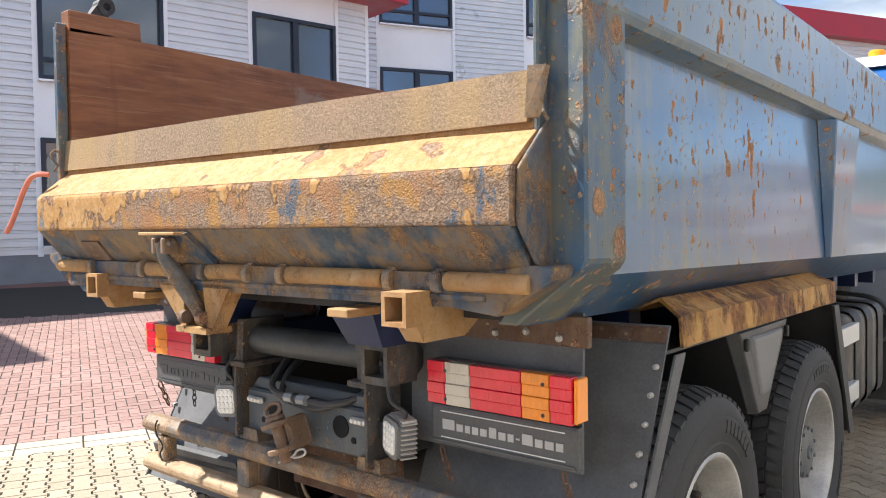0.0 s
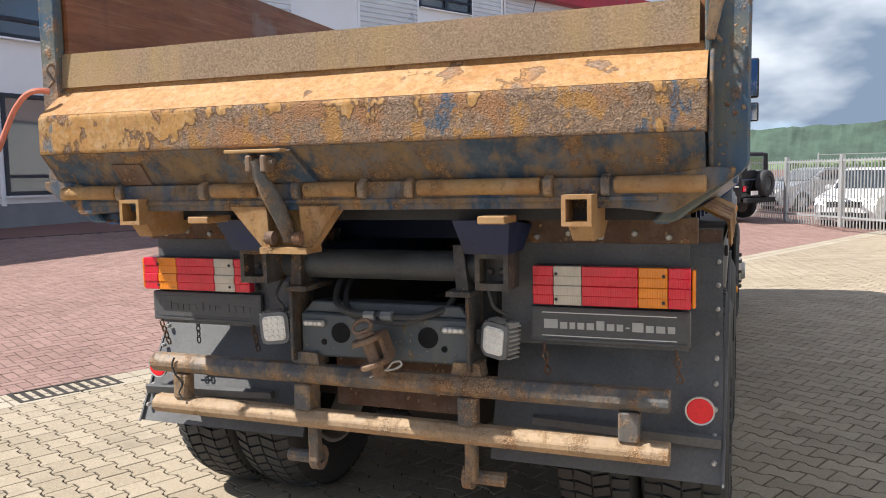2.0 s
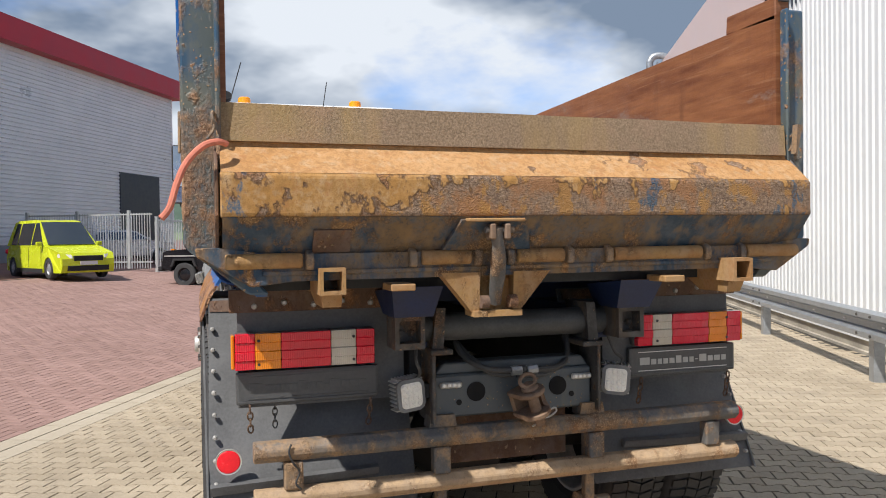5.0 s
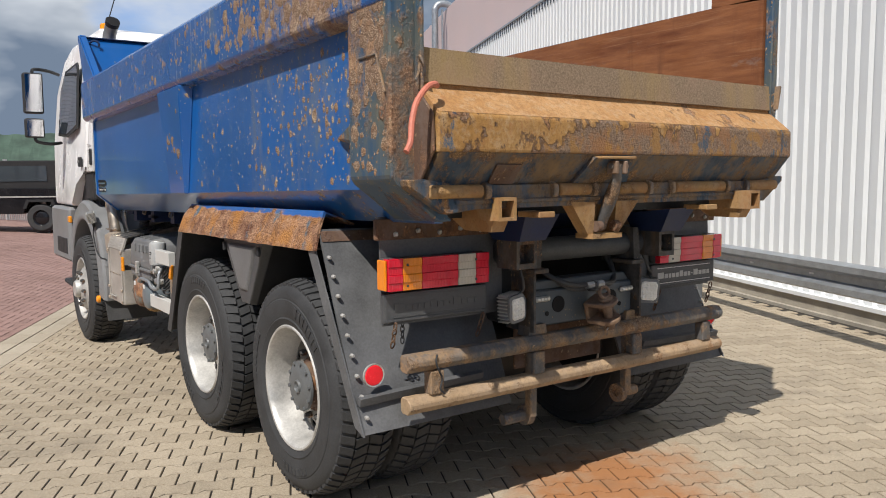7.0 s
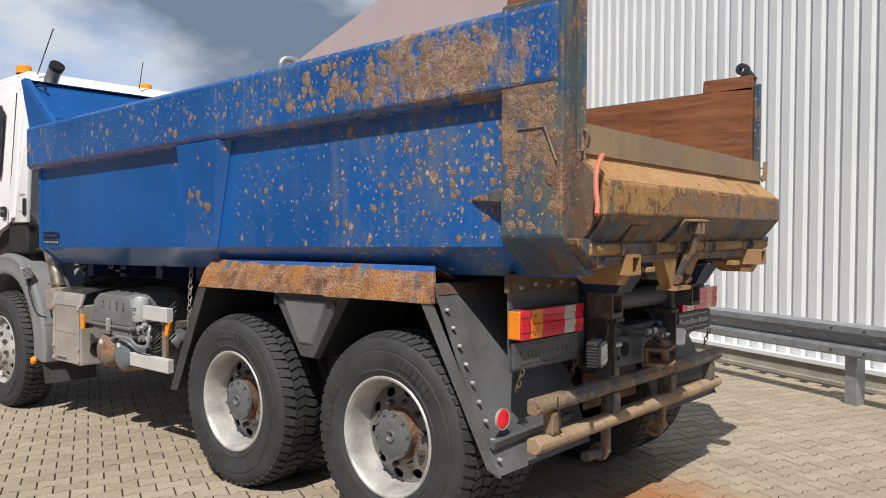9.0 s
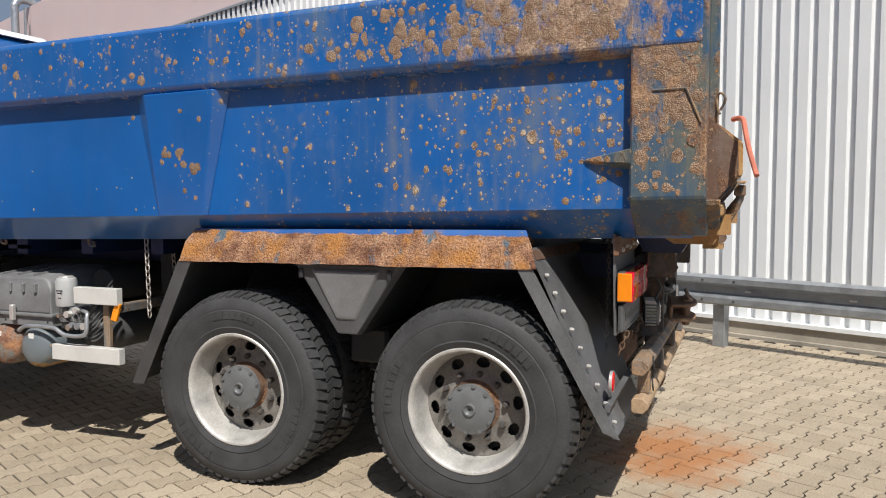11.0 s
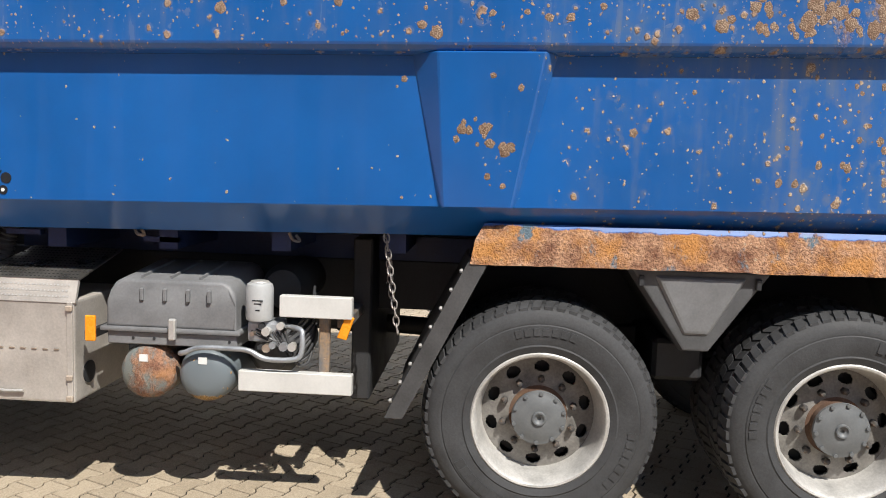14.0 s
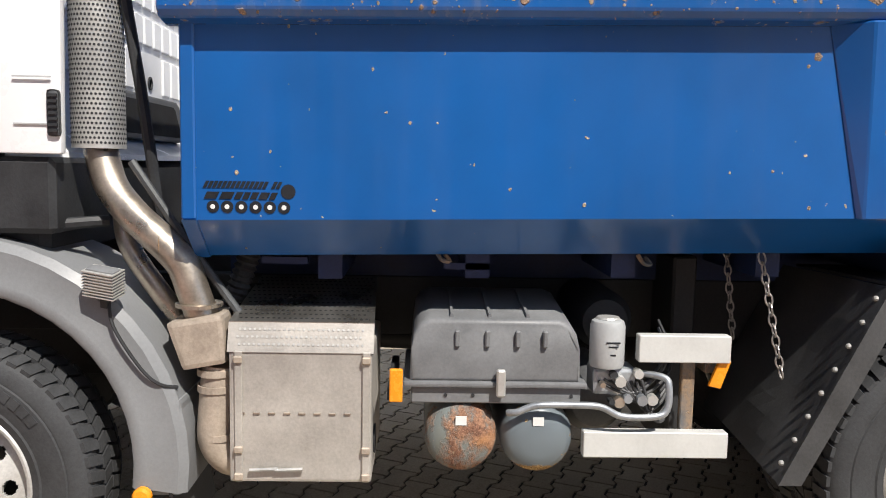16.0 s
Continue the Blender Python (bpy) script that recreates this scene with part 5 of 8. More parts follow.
for s in (-1, 1):
    eye = part("towing_eye", lathe(B(), [(0.022, -0.018), (0.050, -0.018), (0.050, 0.018), (0.022, 0.018)], (XC + s * 0.33, -0.72, 0.405), "x", 18, True), M_rustbar, truck)
    part("eye_pin", tube(B(), [(XC + s * 0.33, -0.72, 0.405), (XC + s * 0.47, -0.71, 0.40)], 0.028, 10), M_rustbar, eye)

# -- tail lamps, plates, rear flaps
for s in (-1, 1):
    def X(h):
        return XC + s * h
    upper = part("rear_flap", sheet(B(), [(X(0.46), -0.690, 0.93), (X(1.125), -0.690, 0.93), (X(1.125), -0.675, 1.40), (X(0.46), -0.675, 1.40)], 0.012, 8, 8, 0.006, s), M_flap, truck, "upright black rubber flap behind the tandem wheels")
    strip = part("flap_strip", box(B(), *sorted((X(0.55), X(1.155))), -0.705, -0.68, 1.302, 1.392, 0.003), M_strip, upper)
    for k in range(5):
        part("bolt", bolt_head(B(), (X(0.60 + k * 0.115), -0.708, 1.325 + 0.012 * (k % 2)), 0.012, "y", -0.010), M_bolt, strip)
    sloped = part("sloped_flap", sheet(B(), [(X(0.40), -0.345, 1.325), (X(1.225), -0.300, 1.330), (X(1.243), -0.712, 0.475), (X(0.41), -0.705, 0.475)], 0.012, 10, 14, 0.010, 3.0 * s), M_flap, truck, "black rubber mudguard sheet with bolt heads along its edge")
    part("edge_angle", hexa(B(), [(X(1.247), -0.325, 1.24), (X(1.247), -0.250, 1.24), (X(1.240), -0.66, 0.50), (X(1.240), -0.735, 0.475), (X(1.255), -0.325, 1.24), (X(1.255), -0.250, 1.24), (X(1.248), -0.66, 0.50), (X(1.248), -0.735, 0.475)]), M_flap, sloped)
    part("flap_rail", hexa(B(), [(X(0.42), -0.362, 1.318), (X(1.222), -0.318, 1.322), (X(1.222), -0.340, 1.278), (X(0.42), -0.384, 1.274), (X(0.42), -0.350, 1.322), (X(1.222), -0.306, 1.326), (X(1.222), -0.328, 1.280), (X(0.42), -0.372, 1.276)]), M_strip, sloped, "rusty strip along the flap's top")
    for k in range(9):
        t = (k + 0.5) / 9.2
        part("bolt", bolt_head(B(), (X(1.213), -0.367 - 0.367 * t, 1.25 - 0.76 * t), 0.0095, "y", -0.010), M_bolt, sloped)
    part("flap_bar", hexa(B(), [(X(0.57), -0.668, 0.655), (X(1.235), -0.668, 0.635), (X(1.235), -0.660, 0.600), (X(0.57), -0.660, 0.625), (X(0.57), -0.695, 0.648), (X(1.235), -0.695, 0.628), (X(1.235), -0.685, 0.592), (X(0.57), -0.685, 0.618)]), M_flap, sloped)
    refl = part("reflector", lathe(B(), [(0.046, 0.0), (0.046, -0.012), (0.041, -0.016), (0.0, -0.018)], (X(1.165), -0.675, 0.722), "y", 28), M_reflector, sloped, "round red rear reflector")
    part("reflector_ring", lathe(B(), [(0.044, -0.012), (0.050, -0.014), (0.050, 0.0), (0.044, 0.0)], (X(1.165), -0.676, 0.722), "y", 28, True), M_alu, refl)
    lamp = part("tail_lamp", box(B(), *sorted((X(0.592), X(1.140))), -0.735, -0.695, 1.085, 1.228, 0.012, 2), M_grey_dk, truck, "long red, white and amber ribbed tail lamp")
    cuts = [(0.597, 0.672, M_red), (0.672, 0.772, M_clear), (0.772, 0.965, M_red), (0.965, 1.063, M_amber), (1.063, 1.138, M_red)]
    for a, b, m in cuts:
        bm = B()
        for k in range(4):
            z = 1.088 + k * 0.0345
            d = 0.004 if k in (1, 3) else 0.0
            box(bm, *sorted((X(a + 0.001), X(b - 0.001))), -0.768 - d, -0.733, z, z + 0.0345, 0.002)
        part("lens", bm, m, lamp)
    part("side_lens", box(B(), *sorted((X(1.139), X(1.152))), -0.765, -0.70, 1.092, 1.222, 0.004), M_amber, lamp)
    for x, z in ((0.685, 1.20), (0.685, 1.11), (1.05, 1.20), (1.05, 1.11)):
        part("screw", lathe(B(), [(0.006, 0), (0.006, -0.003)], (X(x), -0.783, z), "y", 8), M_dark, lamp)
    plate = part("name_plate", box(B(), *sorted((X(0.575), X(1.135))), -0.728, -0.700, 0.945, 1.075, 0.012, 2), M_grey_dk, truck, "black plastic plate with a worn line of print" if s < 0 else "black plastic plate with a white line of print")
    pm = M_letter if s > 0 else M_letter_dk
    for z0 in (1.052, 0.968):
        part("print_bar", box(B(), *sorted((X(0.62), X(1.09))), -0.7305, -0.727, z0, z0 + 0.003), pm, plate)
    # one plain bar for each sign of the worn lettering, two words
    xw = 0.628
    for wd, tall in ((0.050, 1), (0.026, 0), (0.020, 0), (0.024, 0), (0.026, 0), (0.028, 1), (0.026, 0), (0.022, 0), (0.014, -1), (0.038, 1), (0.026, 0), (0.030, 0), (0.024, 0)):
        x0, x1 = (xw, xw + wd) if s > 0 else (1.712 - xw - wd, 1.712 - xw)
        z0, z1 = (1.006, 1.011) if tall < 0 else (0.996, 1.029 if tall else 1.020)
        part("print_bar", box(B(), *sorted((X(x0), X(x1))), -0.7305, -0.727, z0, z1), M_print if s > 0 else pm, plate)
        xw += wd + 0.0085
    part("plate_rim", prism(B(), [(X(0.585), 0.952), (X(1.125), 0.952), (X(1.125), 0.960), (X(0.585), 0.960)], "y", -0.733, -0.727), M_grey_dk, plate)
    # LED work lamps with ribbed bodies
    xl = XC + s * (0.468 if s < 0 else 0.478)
    turn = Matrix.Translation((xl, -0.77, 0.955)) @ Matrix.Rotation(math.radians(-24 if s > 0 else 12), 4, "Z") @ Matrix.Rotation(math.radians(5 * s), 4, "Y")

    def rounded(w, h, y0, y1, rr, bev):
        pts = []
        for cx, cz, a0 in ((w - rr, h - rr, 0), (rr - w, h - rr, 90), (rr - w, rr - h, 180), (w - rr, rr - h, 270)):
            pts += [(cx + rr * math.cos(math.radians(a0 + k * 18)), cz + rr * math.sin(math.radians(a0 + k * 18))) for k in range(6)]
        bm = prism(B(), pts, "y", y0, y1, bev)
        bmesh.ops.transform(bm, matrix=turn, verts=bm.verts)
        return bm
    wk = part("work_lamp", rounded(0.056, 0.060, -0.030, 0.030, 0.022, 0.003), M_grey_pl, truck, "square LED work lamp in a ribbed aluminium body")
    part("bezel", rounded(0.061, 0.065, -0.042, -0.030, 0.026, 0.004), M_grey_pl, wk)
    for k in range(8):
        z = -0.058 + k * 0.0165
        bm = box(B(), -0.064, 0.064, -0.026, 0.034, z - 0.0028, z + 0.0028, 0.002)
        bmesh.ops.transform(bm, matrix=turn, verts=bm.verts)
        part("fin", bm, M_alu, wk)
    for k in range(8):
        bm = box(B(), -0.050 + k * 0.0143, -0.046 + k * 0.0143, -0.02, 0.034, 0.058, 0.070, 0.0015)
        bmesh.ops.transform(bm, matrix=turn, verts=bm.verts)
        part("fin", bm, M_alu, wk)
    part("lamp_face", rounded(0.046, 0.050, -0.047, -0.040, 0.016, 0.002), M_led, wk)
    for i in range(4):
        for j in range(4):
            bm = lathe(B(), [(0.010, 0), (0.008, -0.003), (0, -0.004)], (-0.033 + i * 0.022, -0.047, -0.036 + j * 0.024), "y", 8)
            bmesh.ops.transform(bm, matrix=turn, verts=bm.verts)
            part("diode", bm, M_led, wk)
    part("lamp_bracket", box(B(), *sorted((xl - s * 0.072, xl - s * 0.095)), -0.78, -0.73, 0.93, 0.99, 0.004), M_dark, wk)


def chain(parent, a, b, link=0.038, r=0.0038, name="chain", material=None):
    """Oval links hung between two points, each turned against the next."""
    a, b = Vector(a), Vector(b)
    n = max(2, int((b - a).length / (link * 0.72)))
    bm = B()
    d = (b - a).normalized()
    side = d.cross(Vector((0, 1, 0.01))).normalized()
    for k in range(n):
        c = a + (b - a) * ((k + 0.5) / n)
        wv = side if k % 2 else d.cross(side).normalized()
        pts = [c + d * (link / 2 * math.cos(t)) + wv * (link * 0.27 * math.sin(t)) for t in [2 * math.pi * i / 10 for i in range(11)]]
        tube(bm, pts, r, 5, False)
    return part(name, bm, material or M_chain, parent)


chain(truck, (-1.075, -0.74, 0.945), (-1.07, -0.70, 0.835), material=M_strip)
chain(truck, (-0.60, -0.74, 0.94), (-0.605, -0.70, 0.83), material=M_strip)
chain(truck, (0.64, -0.74, 0.94), (0.645, -0.70, 0.82), material=M_strip)
chain(truck, (1.10, -0.74, 0.94), (1.11, -0.70, 0.82), material=M_strip)
chain(truck, (-0.97, -0.635, 1.38), (-0.97, -0.625, 0.83), 0.034, 0.003, material=M_bracket)
chain(truck, (-1.06, 2.09, 1.325), (-1.13, 2.015, 0.87), 0.05)
chain(truck, (-0.80, 2.12, 1.32), (-0.82, 2.08, 0.95), 0.05)

# -- tandem fenders and their front flaps
for s in (-1, 1):
    def X(h):
        return XC + s * h
    bm = B()
    prof = [(X(1.262), 1.228), (X(1.225), 1.335), (X(1.18), 1.408), (X(1.02), 1.345), (X(1.02), 1.335), (X(1.172), 1.396), (X(1.215), 1.330), (X(1.252), 1.228)]
    ends = {0: (-0.345, 1.690), 1: (-0.315, 1.672), 2: (-0.275, 1.632), 3: (-0.275, 1.632), 4: (-0.275, 1.632), 5: (-0.275, 1.632), 6: (-0.315, 1.672), 7: (-0.345, 1.690)}
    if s > 0:
        # the weathered side's strip is folded to an upright lip
        prof = [(X(1.255), 1.250), (X(1.250), 1.352), (X(1.145), 1.402), (X(1.02), 1.350), (X(1.02), 1.340), (X(1.140), 1.390), (X(1.240), 1.344), (X(1.245), 1.250)]
        ends = {i: ((-0.270, 1.650) if i in (0, 1, 6, 7) else (-0.20, 1.60)) for i in range(8)}
    N = 34
    ringv = []
    for k in range(N + 1):
        t = k / N
        row = []
        for i, (x, z) in enumerate(prof):
            y0, y1 = ends[i]
            y = y0 * (1 - t) + y1 * t
            q = 0.006 * noise.noise(Vector((y * 4.0, i * 0.7, s)))
            if i in (0, 7):
                q += 0.010 * max(0.0, noise.noise(Vector((y * 11.0, 3.1, s))))
            row.append(bm.verts.new((x + s * q, y, z - 0.008 * (y - 0.6) + (q if i in (0, 7) else 0))))
        ringv.append(row)
    for u_, w_ in zip(ringv, ringv[1:]):
        for i in range(8):
            bm.faces.new((u_[i], u_[(i + 1) % 8], w_[(i + 1) % 8], w_[i]))
    bm.faces.new(ringv[0])
    bm.faces.new(ringv[-1])
    fender = part("fender_strip", bm, M_fender if s < 0 else M_fender_r, truck, "flaking rusty blue steel fender strip" if s < 0 else "flaking ochre steel fender strip")
    part("inner_guard", sheet(B(), [(X(0.55), -0.38, 1.225), (X(1.22), -0.34, 1.245), (X(1.22), 1.68, 1.235), (X(0.55), 1.70, 1.22)], 0.012, 6, 12, 0.0), M_rubber, truck)
    fr_ = part("front_flap", sheet(B(), [(X(0.45), 1.72, 1.21), (X(1.245), 1.685, 1.225), (X(1.245), 2.045, 0.50), (X(0.45), 2.03, 0.55)], 0.012, 8, 10, 0.016, 9.0 * s), M_rubber, truck, "black rubber flap in front of the tandem wheels")
    part("edge_angle", hexa(B(), [(X(1.243), 1.70, 1.225), (X(1.243), 1.61, 1.225), (X(1.240), 1.97, 0.50), (X(1.240), 2.055, 0.50), (X(1.257), 1.70, 1.225), (X(1.257), 1.61, 1.225), (X(1.252), 1.97, 0.50), (X(1.252), 2.055, 0.50)]), M_rubber, fr_)
    for k in range(8):
        t = (k + 0.6) / 8.3
        part("bolt", bolt_head(B(), (X(1.213), 1.703 + 0.36 * t, 1.235 - 0.725 * t), 0.010, "y", 0.007), M_bolt, fr_)
    # plastic funnel between the wheels
    bm = hexa(B(), [(X(1.16), 0.34, 1.23), (X(1.16), 1.00, 1.23), (X(1.16), 0.735, 0.855), (X(1.16), 0.605, 0.855), (X(1.215), 0.37, 1.225), (X(1.215), 0.97, 1.225), (X(1.205), 0.725, 0.865), (X(1.205), 0.615, 0.865)])
    mid = part("wheel_divider", bevel_all(bm, 0.008, 2), M_grey_dk, truck, "grey plastic spray divider between the tandem wheels")
    bm = hexa(B(), [(X(1.208), 0.46, 1.205), (X(1.208), 0.88, 1.205), (X(1.20), 0.735, 0.93), (X(1.20), 0.615, 0.93), (X(1.232), 0.485, 1.19), (X(1.232), 0.855, 1.19), (X(1.218), 0.725, 0.945), (X(1.218), 0.63, 0.945)])
    part("raised_face", bevel_all(bm, 0.012, 2), M_grey_pl, mid)
    for y in (0.42, 0.93):
        part("clip", box(B(), *sorted((X(1.215), X(1.232))), y - 0.012, y + 0.012, 1.15, 1.20, 0.004), M_dark, mid)
    part("divider_body", prism(B(), [(0.36, 1.225), (0.98, 1.225), (0.73, 0.86), (0.61, 0.86)], "x", *sorted((X(0.6), X(1.162)))), M_dark, mid)

# -- wheels: built once round the origin, outer side towards -x
def tyre_mesh(lug):
    R, W = 0.536, 0.30
    half = [(0.298, 0.012), (0.318, 0.002), (0.345, -0.010), (0.352, -0.006), (0.40, -0.016), (0.44, -0.014), (0.445, -0.010), (0.455, -0.012), (0.49, 0.002), (0.512, 0.016), (0.522, 0.040)]
    prof = [(r, h) for r, h in half] + [(R - 0.012, 0.06), (R - 0.010, W / 2), (R - 0.012, W - 0.06)] + [(r, W - h) for r, h in reversed(half)] + [(0.288, W - 0.03), (0.288, 0.03)]
    bm = lathe(B(), prof, (0, 0, 0), "x", 72, True)
    n = 58
    for k in range(n):
        for j in range(4):
            t0 = 2 * math.pi * (k + 0.08 + (0.0, 0.45, 0.2, 0.6)[j]) / n
            t1 = t0 + 2 * math.pi * (0.66 if j in (0, 3) else 0.78) / n
            h0 = (0.012, 0.083, 0.155, 0.226)[j]
            h1 = h0 + (0.062, 0.064, 0.064, 0.062)[j]
            lean = (0.25, -0.35, 0.35, -0.25)[j] * 2 * math.pi / n
            vs = []
            for rr in (0, 1):
                for h in (h0, h1):
                    for t in (t0, t1):
                        edge = (j == 0 and h == h0) or (j == 3 and h == h1)
                        r = (0.496 if edge else 0.518) if rr == 0 else (0.520 if edge else R + 0.004)
                        t += lean if h == h1 else 0.0
                        vs.append(bm.verts.new((h, r * math.cos(t), r * math.sin(t))))
            for q in ((4, 5, 7, 6), (0, 1, 5, 4), (2, 6, 7, 3), (0, 4, 6, 2), (1, 3, 7, 5)):
                bm.faces.new([vs[i] for i in q])
    # raised bars where the maker's print stands, drawn as plain arcs
    for a0, a1, r0, r1 in ((0.35, 1.05, 0.395, 0.43), (2.3, 3.0, 0.395, 0.43), (4.2, 4.9, 0.385, 0.43)):
        m = 7
        for k in range(m):
            t0, t1 = a0 + (a1 - a0) * k / m, a0 + (a1 - a0) * (k + 0.72) / m
            vs = [bm.verts.new((x, r * math.cos(t), r * math.sin(t))) for x in (-0.010, -0.0185) for r in (r0, r1) for t in (t0, t1)]
            for q in ((4, 5, 7, 6), (0, 1, 5, 4), (2, 6, 7, 3), (0, 4, 6, 2), (1, 3, 7, 5)):
                bm.faces.new([vs[i] for i in q])
    bmesh.ops.recalc_face_normals(bm, faces=bm.faces)
    return solid("tyre", bm, M_tyre)


def solid(name, bm, material, smooth=True):
    bmesh.ops.recalc_face_normals(bm, faces=bm.faces)
    me = bpy.data.meshes.new(name)
    bm.to_mesh(me)
    bm.free()
    me.materials.append(material)
    if smooth:
        for f in me.polygons:
            f.use_smooth = True
        me.set_sharp_from_angle(angle=radians(35))
    return me


def disc_with_holes(bm, r0, r1, x0, x1, holes, hr, hole_w, n=320, m=28):
    """A dished ring with oval openings cut out of it."""
    def at(i, j, d):
        f = j / m
        t = 2 * math.pi * i / n
        r = r0 + (r1 - r0) * f
        return (x0 + (x1 - x0) * f + d, r * math.cos(t), r * math.sin(t))
    keep = set()
    for i in range(n):
        for j in range(m):
            t, r = 2 * math.pi * (i + 0.5) / n, r0 + (r1 - r0) * (j + 0.5) / m
            ph = (t * holes / (2 * math.pi)) % 1.0 - 0.5
            along = ph * 2 * math.pi / holes * r
            if (along / hole_w) ** 2 + ((r - hr) / (hole_w * 0.72)) ** 2 > 1:
                keep.add((i, j))
    va, vb = {}, {}
    for i, j in keep:
        for a, b in ((i, j), (i + 1, j), (i, j + 1), (i + 1, j + 1)):
            if (a % n, b) not in va:
                va[a % n, b] = bm.verts.new(at(a, b, 0))
                vb[a % n, b] = bm.verts.new(at(a, b, 0.012))
    for i, j in keep:
        q = [(i, j), ((i + 1) % n, j), ((i + 1) % n, j + 1), (i, j + 1)]
        bm.faces.new([va[k] for k in q])
        bm.faces.new([vb[k] for k in reversed(q)])
        for di, dj, e in ((0, -1, (q[0], q[1])), (0, 1, (q[3], q[2])), (-1, 0, (q[0], q[3])), (1, 0, (q[1], q[2]))):
            if ((i + di) % n, j + dj) not in keep:
                bm.faces.new((va[e[0]], va[e[1]], vb[e[1]], vb[e[0]]))
    return bm


tyre_me = tyre_mesh(True)
rim_me = solid("rim", lathe(B(), [(0.296, 0.016), (0.314, 0.014), (0.314, 0.004), (0.308, -0.002), (0.299, 0.000), (0.292, 0.008), (0.286, 0.030), (0.280, 0.06), (0.272, 0.10), (0.262, 0.150), (0.268, 0.155), (0.288, 0.10), (0.295, 0.04)], (0, 0, 0), "x", 64, True), M_rim)
disc_me = solid("rim_disc", disc_with_holes(B(), 0.268, 0.135, 0.150, 0.118, 10, 0.222, 0.036), M_disc)
disc_f_me = solid("rim_disc", disc_with_holes(B(), 0.272, 0.12, 0.06, -0.035, 10, 0.222, 0.030), M_rim)
back_me = solid("brake_drum", lathe(B(), [(0.0, 0.19), (0.24, 0.19), (0.26, 0.21), (0.26, 0.40), (0.0, 0.42)], (0, 0, 0), "x", 32), M_dark)
hub_prof = [(0.0, 0.050), (0.008, 0.050), (0.010, 0.040), (0.020, 0.036), (0.024, 0.030), (0.030, 0.030), (0.034, 0.040), (0.088, 0.040), (0.102, 0.047), (0.124, 0.050), (0.126, 0.064), (0.0, 0.066)]
hub_me = solid("hub", lathe(B(), hub_prof, (0, 0, 0), "x", 40), M_hub)
drum_me = solid("hub_drum", lathe(B(), [(0.0, 0.065), (0.112, 0.065), (0.116, 0.118), (0.136, 0.120), (0.136, 0.40), (0.0, 0.40)], (0, 0, 0), "x", 40), M_strip)
hub_f_me = solid("hub", lathe(B(), [(0.0, -0.075), (0.075, -0.075), (0.085, -0.062), (0.092, -0.02), (0.13, -0.012), (0.14, 0.05), (0.14, 0.3), (0.0, 0.3)], (0, 0, 0), "x", 32), M_rim)
bolt_me = solid("wheel_nut", lathe(B(), [(0.017, 0.0), (0.017, -0.024), (0.011, -0.034), (0.0, -0.036)], (0, 0, 0), "x", 6), M_bracket, False)
cap_me = solid("hub_bolt", lathe(B(), [(0.010, 0.0), (0.010, -0.009), (0.0, -0.010)], (0, 0, 0), "x", 6), M_hub, False)


def linked(name, me, parent, m):
    ob = new(name, me)
    ob.parent = parent
    ob.matrix_parent_inverse = Matrix.Translation(-Vector(root_of(parent).location)) if parent == root_of(parent) else parent.matrix_basis.inverted()
    ob.matrix_basis = m
    return ob


def wheel_at(y, s, front=False, turn=0.0):
    base = Matrix.Translation((XC + s * 1.245, y, 0.532 + yard_z(XC + s * 1.245, y))) @ Euler((radians(turn), 0, 0 if s < 0 else math.pi)).to_matrix().to_4x4()
    w = linked("wheel", hub_f_me if front else hub_me, truck, base)
    tagged(w, "steel wheel with black block-tread tyre" if not front else "steering wheel with polished rim and black tyre")

    def sub(name, me, m):
        ob = new(name, me)
        ob.parent = w
        ob.matrix_basis = m
        return ob
    for k in range(1 if front else 2):
        sub("tyre", tyre_me, Matrix.Translation((0.335 * k, 0, 0)) @ Euler((2.1 * k + turn, 0, 0)).to_matrix().to_4x4())
        sub("rim", rim_me, Matrix.Translation((0.335 * k, 0, 0)) if k == 0 else Matrix.Translation((0.635, 0, 0)) @ Euler((0, 0, math.pi)).to_matrix().to_4x4())
    sub("rim_disc", disc_f_me if front else disc_me, Matrix.Identity(4))
    sub("brake_drum", back_me, Matrix.Identity(4))
    for k in range(10):
        t = 2 * math.pi * (k + 0.5) / 10
        r = 0.1675
        sub("wheel_nut", bolt_me, Matrix.Translation((0.125 if not front else -0.008, r * math.cos(t), r * math.sin(t))))
        if not front:
            if k == 0:
                sub("hub_drum", drum_me, Matrix.Identity(4))
            sub("hub_bolt", cap_me, Matrix.Translation((0.049, 0.114 * math.cos(t), 0.117 * math.sin(t))))
    return w


for y, turn in ((0.0, 10), (1.35, 75)):
    for s in (-1, 1):
        wheel_at(y, s, turn=turn)
for s in (-1, 1):
    wheel_at(5.03, s, True, 20)
for y in (0.0, 1.35, 5.03):
    part("axle", tube(B(), [(-0.75, y, 0.53), (-0.25, y, 0.53), (-0.16, y, 0.55), (0.18, y, 0.55), (0.27, y, 0.53), (0.77, y, 0.53)], [0.075, 0.075, 0.19, 0.19, 0.075, 0.075], 16), M_dark, truck, smooth=True)
for s in (-1, 1):
    part("leaf_spring", prism(B(), [(-0.35, 0.70), (0.65, 0.86), (1.70, 0.70), (1.70, 0.64), (0.65, 0.76), (-0.35, 0.64)], "x", *sorted((XC + s * 0.40, XC + s * 0.50))), M_dark, truck)
    part("spring_seat", box(B(), *sorted((XC + s * 0.38, XC + s * 0.95)), 0.56, 0.80, 0.66, 0.86, 0.02), M_dark, truck)
